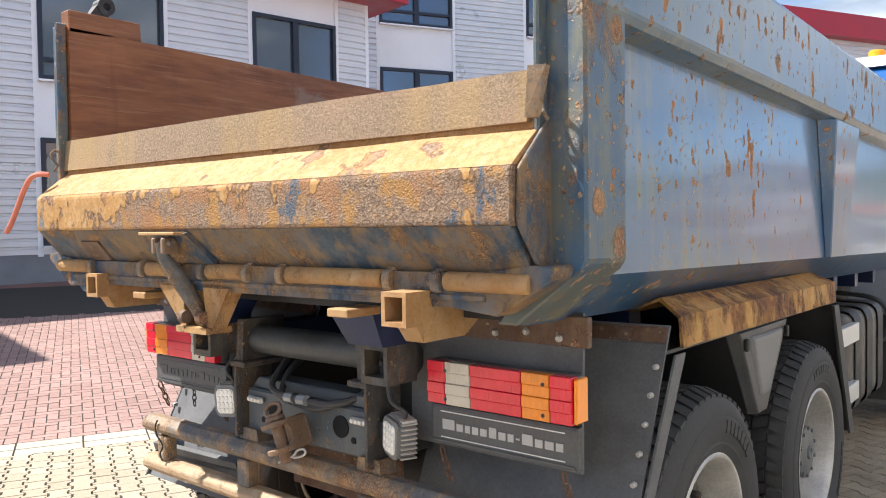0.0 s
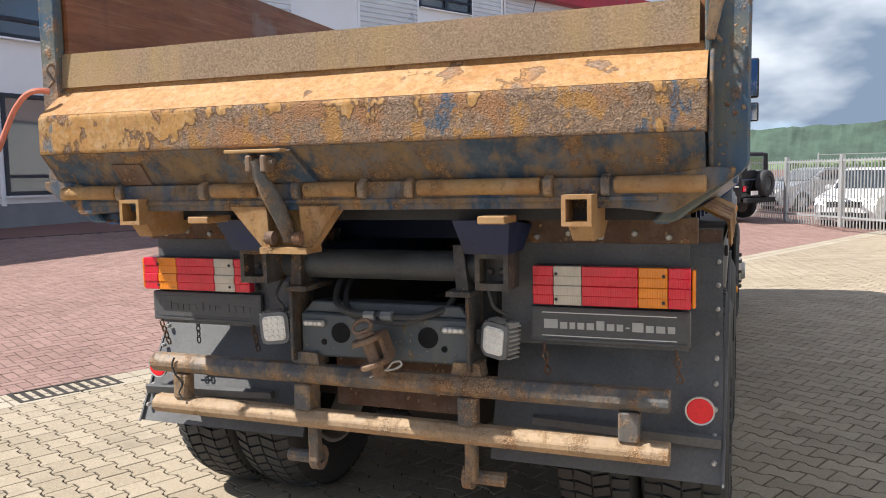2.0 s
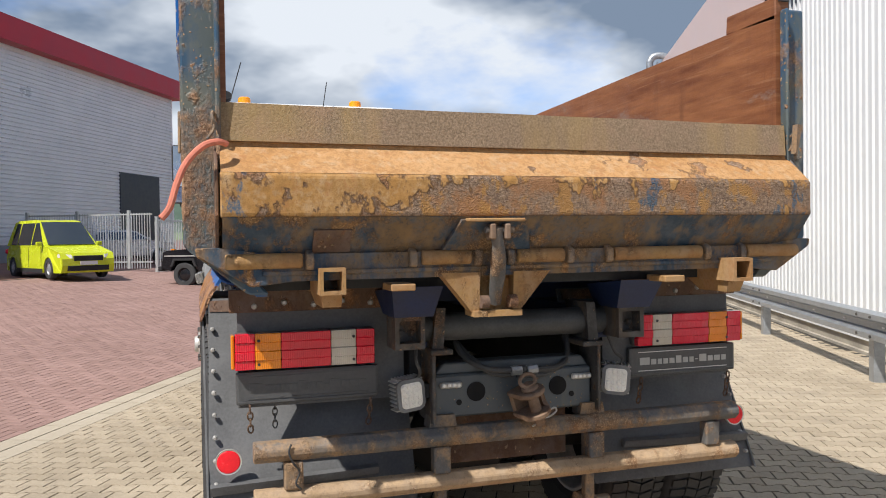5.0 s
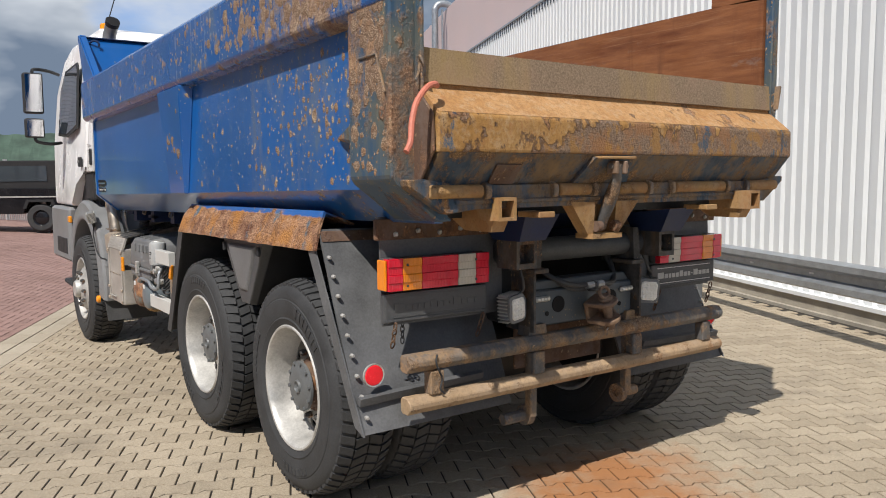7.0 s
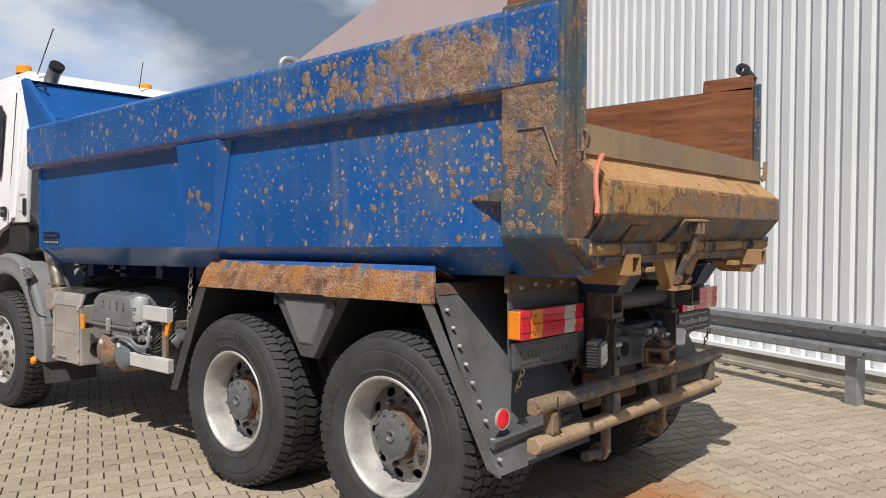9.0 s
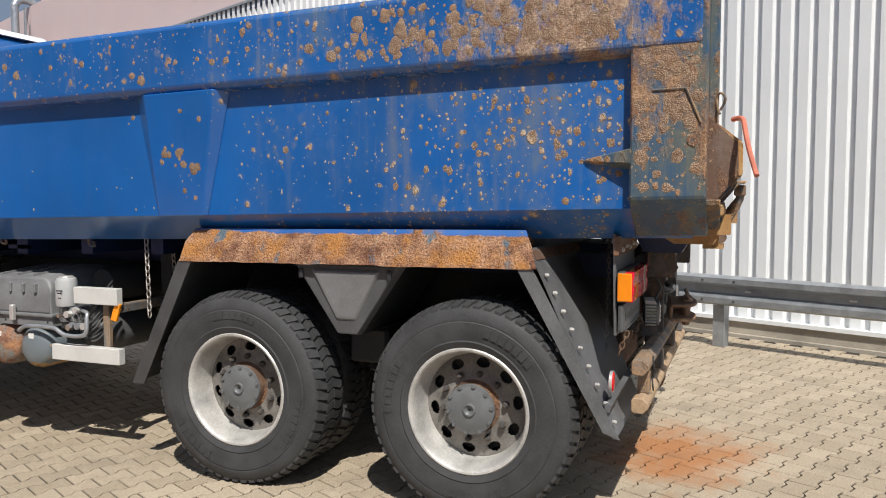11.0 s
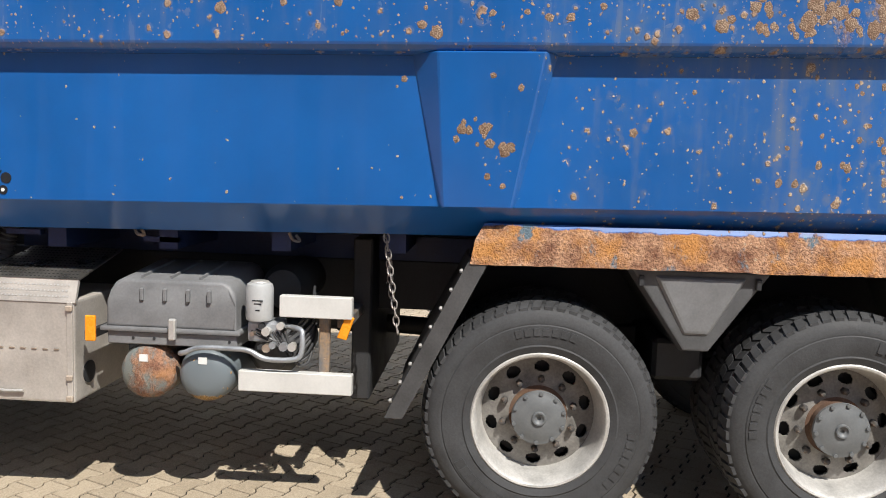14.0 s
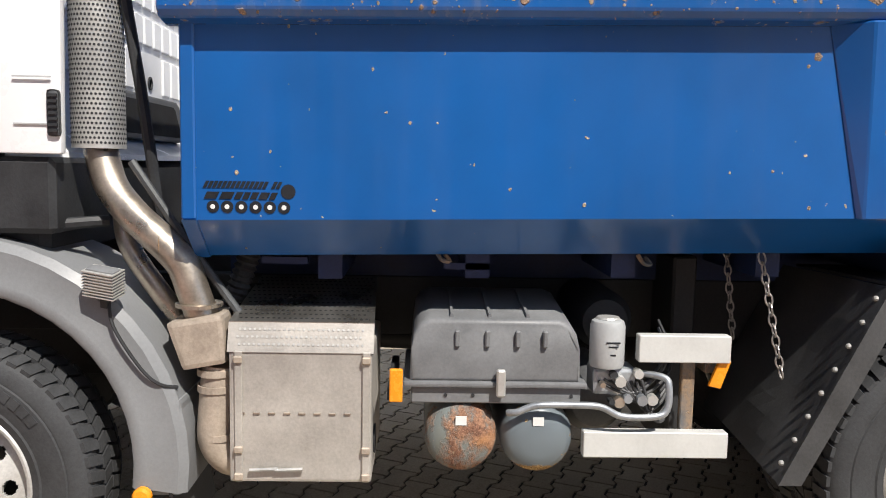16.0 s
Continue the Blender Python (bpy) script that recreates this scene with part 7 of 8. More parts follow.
    # mirrors on their arms
    mir = part("mirror", box(B(), *sorted((X(1.35), X(1.55))), 6.05, 6.15, 2.28, 2.72, 0.03, 3), M_dark, cab, "tall black door mirror on a bent arm")
    part("mirror_glass", hexa(B(), [(X(1.368), 6.046, 2.30), (X(1.532), 6.038, 2.30), (X(1.532), 6.022, 2.70), (X(1.368), 6.030, 2.70), (X(1.368), 6.06, 2.30), (X(1.532), 6.06, 2.30), (X(1.532), 6.06, 2.70), (X(1.368), 6.06, 2.70)]), M_mirror, mir)
    mir2 = part("wide_mirror", box(B(), *sorted((X(1.355), X(1.55))), 6.05, 6.13, 2.02, 2.23, 0.03, 3), M_dark, cab)
    part("mirror_glass", hexa(B(), [(X(1.372), 6.046, 2.035), (X(1.532), 6.040, 2.035), (X(1.532), 6.028, 2.215), (X(1.372), 6.034, 2.215), (X(1.372), 6.06, 2.035), (X(1.532), 6.06, 2.035), (X(1.532), 6.06, 2.215), (X(1.372), 6.06, 2.215)]), M_mirror, mir2)
    part("mirror_arm", tube(B(), curve_pts([(X(1.15), 6.30, 2.74), (X(1.28), 6.18, 2.76), (X(1.43), 6.10, 2.76), (X(1.45), 6.10, 2.71)], 4), 0.018, 8), M_dark, cab, smooth=True)
    part("mirror_arm", tube(B(), curve_pts([(X(1.15), 6.35, 1.98), (X(1.28), 6.18, 1.96), (X(1.43), 6.10, 1.98), (X(1.45), 6.10, 2.04)], 4), 0.018, 8), M_dark, cab, smooth=True)
    bc = part("beacon", lathe(B(), [(0.0, 0.088), (0.058, 0.084), (0.072, 0.07), (0.076, 0.02), (0.080, 0.0), (0.0, 0.0)], (-0.70 if s < 0 else 0.64, 5.85, 3.195), "z", 24), M_orange, cab, "orange warning beacon on the cab roof", smooth=True)
    part("beacon_foot", lathe(B(), [(0.05, 0.0), (0.025, 0.02), (0.025, 0.14), (0.074, 0.15), (0.074, 0.165), (0.0, 0.165)], (-0.70 if s < 0 else 0.64, 5.85, 3.028), "z", 20), M_dark, bc)
for k in range(15):
    for z0, z1 in ((1.99, 2.195), (2.235, 2.385), (2.43, 2.64)):
        if not (z0 < 2.0 and k in (10, 11)):
            part("rear_wall_rib", box(B(), XC - 1.08 + 0.145 * k, XC - 0.96 + 0.145 * k, 4.846, 4.863, z0, z1, 0.007), M_white, cab)
part("wall_grommet", lathe(B(), [(0.036, 0.0), (0.036, -0.006), (0.024, -0.008), (0.022, 0.0)], (0.475, 4.858, 2.045), "y", 20), M_dark, cab)
duct = part("intake_duct", prism(B(), [(-0.35, 1.965), (0.76, 1.965), (0.81, 1.94), (0.93, 1.755), (0.93, 1.735), (-0.35, 1.735)], "y", 4.80, 4.864, 0.012, 2), M_grey_dk, cab, "dark moulded air intake on the cab's rear wall")
part("duct_mouth", prism(B(), [(-0.30, 1.93), (0.68, 1.93), (0.72, 1.91), (0.83, 1.76), (-0.30, 1.76)], "y", 4.796, 4.806), M_void, duct)
part("wall_sill", hexa(B(), [(XC - 1.06, 4.66, 1.625), (XC + 1.06, 4.66, 1.625), (XC + 1.06, 4.86, 1.625), (XC - 1.06, 4.86, 1.625), (XC - 1.06, 4.67, 1.65), (XC + 1.06, 4.67, 1.65), (XC + 1.06, 4.86, 1.735), (XC - 1.06, 4.86, 1.735)]), M_white, cab)
part("roof_cap", prism(B(), [(4.97, 2.97), (5.05, 3.08), (5.20, 3.11), (5.9, 3.11), (6.2, 2.94)], "x", XC - 0.94, XC + 0.94, 0.035, 3), M_white, cab, smooth=True)
# dark colour here also stands in for shade below the cab
part("cab_base", box(B(), XC - 1.10, XC + 1.10, 4.70, 6.7, 1.25, 1.62, 0.03), M_dark, cab)
part("aerial", tube(B(), [(-0.91, 5.0, 3.05), (-0.78, 4.95, 3.50)], 0.006, 5), M_dark, cab)
part("aerial", tube(B(), [(0.11, 5.0, 3.05), (0.155, 5.0, 3.34)], 0.005, 5), M_dark, cab)


def taper(ob):
    """Draws the cab in a little towards its roof and nose."""
    if "mirror" in ob.name or ob.name.startswith(("cab_skirt", "cab_base", "door_step", "step_recess", "corner_marker", "beacon", "aerial", "roof_cap", "rear_wall", "intake", "duct", "wall_")):
        return
    for v in ob.data.vertices:
        v.co.x *= 1.0 - 0.05 * max(0.0, v.co.z - 1.9) - 0.22 * max(0.0, v.co.z - 2.74) - 0.025 * max(0.0, v.co.y - 5.6)
    for c in ob.children:
        taper(c)


def fold_in(ob):
    """The right-hand mirrors are folded a little towards the cab."""
    for v in ob.data.vertices:
        if v.co.x > 1.2:
            v.co.x -= 0.11
            v.co.z += 0.07
    for c in ob.children:
        fold_in(c)


taper(cab)
for ob in cab.children:
    if "mirror" in ob.name:
        fold_in(ob)

# ---------------------------------------------------------------- yard: car, fence, van, distance
def gz(x, y):
    return ground_z(x, y)


M_carblack = plain("black_car_paint", (0.012, 0.012, 0.014), 0.18, 0, 0.1, 3, 0.0)
M_canvas = plain("black_canvas", (0.018, 0.018, 0.02), 0.85, 0, 0.2, 12, 0.2)
M_carwhite = plain("white_van_paint", (0.74, 0.75, 0.76), 0.25, 0, 0.05, 3, 0.0)
M_caryel = plain("yellow_car_paint", (0.55, 0.62, 0.02), 0.25, 0, 0.05, 3, 0.0)
M_carsil = plain("silver_car_paint", (0.45, 0.47, 0.50), 0.28, 0.5, 0.08, 3, 0.0)


def to_world(bm, place, az):
    """Turns a mesh built with its nose along +y to a heading and sets it down."""
    m = Matrix.Translation((place[0], place[1], gz(*place))) @ Matrix.Rotation(-radians(az), 4, "Z")
    bmesh.ops.transform(bm, matrix=m, verts=bm.verts)
    return bm


def car_wheels(car, place, az, track, ys, r=0.36, w=0.24):
    for y in ys:
        for s in (-1, 1):
            bm = lathe(B(), [(r * 0.58, -w / 2), (r * 0.9, -w / 2), (r, -w / 2 + 0.04), (r, w / 2 - 0.04), (r * 0.9, w / 2), (r * 0.58, w / 2)], (s * track, y, r), "x", 26, True)
            wh = part("wheel", to_world(bm, place, az), M_tyre, car, smooth=True)
            bm = lathe(B(), [(0.0, s * (w / 2 - 0.02)), (r * 0.3, s * (w / 2 - 0.01)), (r * 0.5, s * (w / 2 - 0.05)), (r * 0.62, s * (w / 2 - 0.01)), (r * 0.6, -s * w / 3)], (s * track, y, r), "x", 20)
            part("rim", to_world(bm, place, az), M_carsil if car["category"] != "off-roader" else M_carblack, wh, smooth=True)


# black canvas-topped off-roader, nose to the left as seen from the truck's tail
jp, ja = (-0.15, 21.25), -61.5
jeep = thing("off_road_car", (jp[0], jp[1], gz(*jp)), "black boxy off-road car with canvas top and rear spare wheel", "off-roader")


def jpart(name, bm, m, parent=None, label=""):
    return part(name, to_world(bm, jp, ja), m, parent or jeep, label)


jb = jpart("body", prism(B(), [(-2.0, 0.50), (-2.05, 1.10), (-2.0, 1.16), (0.95, 1.16), (1.90, 1.10), (2.02, 1.02), (2.05, 0.55), (1.75, 0.48), (1.65, 0.82), (0.95, 0.82), (0.85, 0.48), (-0.82, 0.48), (-0.92, 0.82), (-1.62, 0.82), (-1.72, 0.50)], "x", -0.80, 0.80, 0.02, 2), M_carblack)
jpart("canvas_top", prism(B(), [(-2.0, 1.15), (-1.98, 1.86), (-1.8, 1.91), (0.35, 1.91), (0.40, 1.84), (0.18, 1.84), (0.18, 1.15)], "x", -0.74, 0.74, 0.03, 2), M_canvas)
jpart("windscreen_frame", prism(B(), [(0.78, 1.15), (0.84, 1.15), (0.56, 1.84), (0.48, 1.84)], "x", -0.72, 0.72, 0.01), M_carblack)
for s in (-1, 1):
    jpart("door_frame", prism(B(), [(0.80, 1.15), (0.53, 1.84), (0.13, 1.84), (0.13, 1.15), (0.21, 1.15), (0.21, 1.77), (0.48, 1.77), (0.71, 1.15)], "x", s * 0.74 - 0.02, s * 0.74 + 0.02), M_carblack)
    jpart("side_pane", prism(B(), [(0.71, 1.16), (0.48, 1.77), (0.21, 1.77), (0.21, 1.16)], "x", s * 0.735 - 0.004, s * 0.735 + 0.004), M_glass)
    jpart("clear_pane", prism(B(), [(-0.25, 1.35), (-0.25, 1.76), (-1.45, 1.76), (-1.45, 1.35)], "x", s * 0.752 - 0.004, s * 0.752 + 0.004), M_glass)
    jpart("trim_strip", box(B(), s * 0.805 - 0.012, s * 0.805 + 0.012, -1.95, 1.95, 0.92, 0.955), M_alu)
    for y in (-1.27, 1.30):
        jpart("flare", prism(B(), [(y - 0.44, 0.62), (y - 0.34, 0.86), (y + 0.34, 0.86), (y + 0.44, 0.62), (y + 0.36, 0.62), (y + 0.28, 0.80), (y - 0.28, 0.80), (y - 0.36, 0.62)], "x", *sorted((s * 0.78, s * 0.86))), M_canvas)
    jpart("rear_lamp", box(B(), s * 0.70 - 0.06, s * 0.70 + 0.06, -2.08, -2.04, 0.80, 0.95, 0.005), M_red)
    jpart("fender_lamp", box(B(), s * 0.62 - 0.05, s * 0.62 + 0.05, 1.70, 1.82, 1.09, 1.15, 0.01), M_amber)
jpart("rear_pane", box(B(), -0.45, 0.45, -2.0, -1.975, 1.35, 1.78, 0.01), M_glass)
sp = jpart("spare_wheel", lathe(B(), [(0.20, -0.12), (0.33, -0.12), (0.37, -0.08), (0.37, 0.08), (0.33, 0.12), (0.20, 0.12)], (0.15, -2.20, 1.02), "y", 28, True), M_tyre)
jpart("spare_cover", lathe(B(), [(0.0, -0.10), (0.2, -0.10), (0.22, 0.0), (0.0, 0.0)], (0.15, -2.20, 1.02), "y", 20), M_carblack, sp)
jpart("bumper", box(B(), -0.80, 0.80, -2.20, -2.06, 0.48, 0.62, 0.02), M_canvas)
jpart("bumper", box(B(), -0.80, 0.80, 2.04, 2.18, 0.48, 0.62, 0.02), M_canvas)
jpart("number_plate", box(B(), -0.62, -0.25, -2.215, -2.20, 0.70, 0.82), M_letter)
car_wheels(jeep, jp, ja, 0.70, (-1.27, 1.30), 0.37, 0.24)


# white panel van on the road beyond
def van(place, az, paint, label, L=5.2, H=2.5):
    ob = thing("panel_van", (place[0], place[1], gz(*place)), label, "van")

    def p(name, bm, m, par=None):
        return part(name, to_world(bm, place, az), m, par or ob)
    h = L / 2
    b = p("body", prism(B(), [(-h, 0.45), (-h, H - 0.1), (-h + 0.1, H), (h - 1.7, H), (h - 1.3, H - 0.12), (h - 0.75, 1.55), (h - 0.1, 1.15), (h, 0.95), (h, 0.42)], "x", -0.98, 0.98, 0.05, 2), paint)
    p("windscreen", prism(B(), [(h - 1.30, H - 0.20), (h - 0.80, 1.58), (h - 0.77, 1.60), (h - 1.27, H - 0.18)], "x", -0.85, 0.85), M_glass_dk, b)
    for s in (-1, 1):
        p("side_pane", prism(B(), [(h - 1.95, 1.45), (h - 1.95, H - 0.35), (h - 1.45, H - 0.35), (h - 1.0, 1.5)], "x", s * 0.983 - 0.006, s * 0.983 + 0.006), M_glass_dk, b)
        p("headlamp", box(B(), s * 0.72 - 0.16, s * 0.72 + 0.16, h - 0.12, h + 0.005, 0.92, 1.12, 0.02), M_clear, b)
        p("mirror", box(B(), s * 1.08 - 0.09, s * 1.08 + 0.09, h - 1.1, h - 1.0, 1.45, 1.8, 0.02), M_dark, b)
    p("grille", box(B(), -0.5, 0.5, h - 0.06, h + 0.012, 0.78, 1.02), M_dark, b)
    p("bumper", box(B(), -0.98, 0.98, h - 0.2, h + 0.08, 0.32, 0.62, 0.03), M_dark, b)
    car_wheels(ob, place, az, 0.86, (-h + 1.1, h - 0.95), 0.34, 0.22)
    return ob


van((23.2, 41.0), 190.0, M_carwhite, "white panel van parked on the road beyond the yard")


def small_car(place, az, paint, label, L=4.3, H=1.48):
    """A closed car: wheel-arched body, glazed cabin, lamps, grille, mirrors, doors."""
    ob = thing("parked_car", (place[0], place[1], gz(*place)), label, "car", "parked cars beyond the fence")

    def p(name, bm, m, par=None, smooth=False):
        return part(name, to_world(bm, place, az), m, par or ob, smooth=smooth)
    h, r = L / 2, 0.33
    wheels = (-h + 0.78, h - 0.86)
    low = []
    for y in wheels:
        low += [(y + (r + 0.05) * math.cos(math.radians(a)), 0.20 + (r + 0.16) * math.sin(math.radians(a))) for a in range(180, -1, -30)]
    side = [(-h + 0.02, 0.22)] + low + [(h - 0.08, 0.20), (h, 0.42), (h - 0.01, 0.62), (h - 0.12, 0.80), (h - 0.95, 0.98), (h - 1.25, 1.02), (-h + 0.35, 1.03), (-h + 0.04, 0.95), (-h - 0.02, 0.62)]
    bm = prism(B(), side, "x", -0.87, 0.87)
    for v in bm.verts:
        v.co.x *= 1.0 - 0.10 * max(0.0, (abs(v.co.y) - h + 0.6) / 0.6) - (0.05 if v.co.z > 0.9 else 0.0)
    b = p("body", bm, paint)
    top = [(-h + 0.10, 1.02), (-h + 0.42, H - 0.08), (-h + 0.7, H - 0.01), (-0.15, H), (0.25, H - 0.05), (h - 1.18, 1.01)]
    bm = prism(B(), top, "x", -0.80, 0.80)
    for v in bm.verts:
        v.co.x *= 1.0 - 0.30 * max(0.0, v.co.z - 1.05)
    p("cabin", bm, paint, b)
    for s in (-1, 1):
        for ya, yb in ((-h + 0.42, -h + 1.02), (-h + 1.10, -0.12), (-0.04, h - 1.42)):
            za, zb = 1.05, H - 0.10
            bm = prism(B(), [(ya + 0.10 if ya < -h + 0.5 else ya, za), (ya + 0.22 if ya < -h + 0.5 else ya, zb), (yb if yb < 0 else 0.22, zb), (yb, za)], "x", *sorted((s * 0.790, s * 0.806)))
            for v in bm.verts:
                v.co.x *= 1.0 - 0.30 * max(0.0, v.co.z - 1.05)
            p("side_pane", bm, M_glass_dk, b)
        p("headlamp", hexa(B(), [(s * 0.48, h - 0.10, 0.64), (s * 0.80, h - 0.30, 0.66), (s * 0.80, h - 0.34, 0.78), (s * 0.50, h - 0.14, 0.75), (s * 0.48, h + 0.005, 0.64), (s * 0.80, h - 0.13, 0.66), (s * 0.80, h - 0.16, 0.78), (s * 0.50, h - 0.04, 0.75)]), M_led, b)
        p("tail_lamp", box(B(), s * 0.70 - 0.12, s * 0.70 + 0.12, -h - 0.03, -h + 0.10, 0.76, 0.92, 0.02), M_red, b)
        p("mirror", box(B(), s * 0.93 - 0.08, s * 0.93 + 0.08, h - 1.45, h - 1.33, 1.02, 1.15, 0.03, 2), paint, b)
        p("sill", box(B(), *sorted((s * 0.86, s * 0.885)), wheels[0] + 0.42, wheels[1] - 0.42, 0.20, 0.32), M_canvas, b)
        for y in (-0.12, h - 1.40):
            p("door_gap", box(B(), *sorted((s * 0.866, s * 0.873)), y - 0.006, y + 0.006, 0.34, 1.0), M_canvas, b)
    p("windscreen", hexa(B(), [(-0.62, 0.24, H - 0.09), (0.62, 0.24, H - 0.09), (0.72, h - 1.24, 1.05), (-0.72, h - 1.24, 1.05), (-0.62, 0.30, H - 0.07), (0.62, 0.30, H - 0.07), (0.72, h - 1.19, 1.06), (-0.72, h - 1.19, 1.06)]), M_glass_dk, b)
    p("rear_window", hexa(B(), [(-0.60, -h + 0.40, H - 0.12), (0.60, -h + 0.40, H - 0.12), (0.68, -h + 0.17, 1.08), (-0.68, -h + 0.17, 1.08), (-0.60, -h + 0.36, H - 0.11), (0.60, -h + 0.36, H - 0.11), (0.68, -h + 0.13, 1.08), (-0.68, -h + 0.13, 1.08)]), M_glass_dk, b)
    p("grille", box(B(), -0.44, 0.44, h - 0.12, h + 0.012, 0.56, 0.72, 0.01), M_canvas, b)
    p("air_intake", box(B(), -0.62, 0.62, h - 0.12, h + 0.010, 0.26, 0.42, 0.01), M_canvas, b)
    p("number_plate", box(B(), -0.26, 0.26, h + 0.005, h + 0.022, 0.44, 0.55), M_letter, b)
    car_wheels(ob, place, az, 0.76, wheels, r, 0.21)
    return ob


small_car((4.75, 22.0), 206, M_carwhite, "white sport-utility car parked behind the fence", 4.2, 1.62)
small_car((3.6, 27.0), 230, M_carsil, "dark grey car parked behind the fence")
small_car((-5.6, 24.2), 150, M_caryel, "yellow-green van parked before the gate", 4.6, 1.85)
small_car((-4.5, 34.5), 60, M_carsil, "grey car parked behind the gate")
small_car((-14.0, 18.0), 115, M_carblack, "black car parked by the office wall")

# fence of upright bars with a gate leaf
M_fence = plain("pale_fence_steel", (0.52, 0.54, 0.55), 0.4, 0.4, 0.1, 4, 0.05)


def fence_run(name, a, b, h, label, step=0.12):
    ob = thing(name, (a[0], a[1], gz(*a)), label, "fence")
    a, b = Vector(a), Vector(b)
    d = (b - a)
    n = int(d.length / step)
    u2 = d.normalized()
    az = math.degrees(math.atan2(u2.x, u2.y))
    for z in (0.12, h - 0.08):
        part("cross_rail", put_box(B(), frame_of(a, az), 0, d.length, -0.02, 0.02, gz(*a) + z, gz(*a) + z + 0.05), M_fence, ob)
    for k in range(n + 1):
        big = k % 20 == 0
        w2 = 0.05 if big else 0.012
        part("fence_post" if big else "bar", put_box(B(), frame_of(a, az), k * step - w2, k * step + w2, -w2, w2, gz(*a) - 0.1, gz(*a) + h + (0.1 if big else 0)), M_fence, ob)
    return ob


fence_run("steel_fence", (1.25, 23.2), (4.9, 16.9), 1.66, "pale galvanised bar fence at the yard's edge")
fence_run("steel_fence", (-1.2, 30.0), (1.15, 23.4), 1.75, "pale galvanised bar fence behind the off-road car")
fence_run("gate_leaf", (-7.6, 30.2), (-2.9, 27.6), 2.0, "galvanised bar gate leaf standing open", 0.11)
fence_run("gate_leaf", (-2.75, 27.7), (-1.45, 29.8), 2.0, "galvanised bar gate leaf beside its post", 0.11)

# stacked transport cage beside the yard
cx0, cx1, cy0, cy1 = 10.48, 10.98, 15.3, 16.9
cage = thing("slatted_container", (cx0, cy0, 0), "grey slatted steel container standing on the paving", "container")
for k in range(12):
    z = 0.10 + k * 0.143
    for q in ((cx0, cx0 + 0.03, cy0 + 0.05, cy1 - 0.05), (cx1 - 0.03, cx1, cy0 + 0.05, cy1 - 0.05), (cx0 + 0.05, cx1 - 0.05, cy0, cy0 + 0.03), (cx0 + 0.05, cx1 - 0.05, cy1 - 0.03, cy1)):
        part("slat", box(B(), *q, z, z + 0.115, 0.01), M_fence, cage)
for x in (cx0 + 0.02, cx1 - 0.02):
    for y in (cy0 + 0.02, cy1 - 0.02):
        part("corner_post", box(B(), x - 0.04, x + 0.04, y - 0.04, y + 0.04, -0.01, 1.85, 0.006), M_fence, cage)
part("floor_pan", box(B(), cx0, cx1, cy0, cy1, 0.04, 0.09), M_fence, cage)
part("lid", box(B(), cx0 - 0.03, cx1 + 0.03, cy0 - 0.03, cy1 + 0.03, 1.835, 1.875, 0.008), M_fence, cage)

# manhole cover and gutter grate
M_iron = plain("cast_iron", (0.07, 0.062, 0.055), 0.6, 0.5, 0.3, 15, 0.3)
mh = tagged(part("manhole_cover", lathe(B(), [(0.0, 0.006), (0.30, 0.006), (0.31, 0.004), (0.31, -0.05), (0.0, -0.05)], (6.55, 13.8, 0.004), "z", 32), M_iron), "round cast-iron manhole cover set in the paving", "manhole cover")
grate = thing("drain_grate", (-3.75, 0.83, yard_z(-3.9, 0.9)), "cast-iron gutter grate at the edge of the red paving", "grate")
gfr = (Vector((*(EDGE_P + EDGE_D * -2.95 - EDGE_N * 0.005), yard_z(-3.9, 0.9))), Vector((*EDGE_D, 0)), Vector((*(-EDGE_N), 0)))
for q in ((0, 0.78, 0.0, 0.035), (0, 0.78, 0.325, 0.36), (0, 0.035, 0.035, 0.325), (0.745, 0.78, 0.035, 0.325)):
    part("rim", put_box(B(), gfr, q[0], q[1], q[2], q[3], -0.05, 0.006), M_iron, grate)
for k in range(8):
    part("bar", put_box(B(), gfr, 0.08 + k * 0.083, 0.118 + k * 0.083, 0.03, 0.33, -0.05, 0.003), M_iron, grate)
part("pit", put_box(B(), gfr, 0.0, 0.78, 0.0, 0.36, -0.30, -0.06), M_dark, grate)

# wooded ridge, fields and a far house
M_wood = plain("far_woods", (0.060, 0.098, 0.072), 0.95, 0, 0.4, 0.025, 0.0, fine=0.09)
M_hedge = plain("hedge_leaves", (0.048, 0.085, 0.022), 0.9, 0, 0.5, 1.2, 0.0, fine=6)
M_field = plain("far_field", (0.16, 0.23, 0.11), 0.95, 0, 0.25, 0.02, 0.0, fine=0.3)


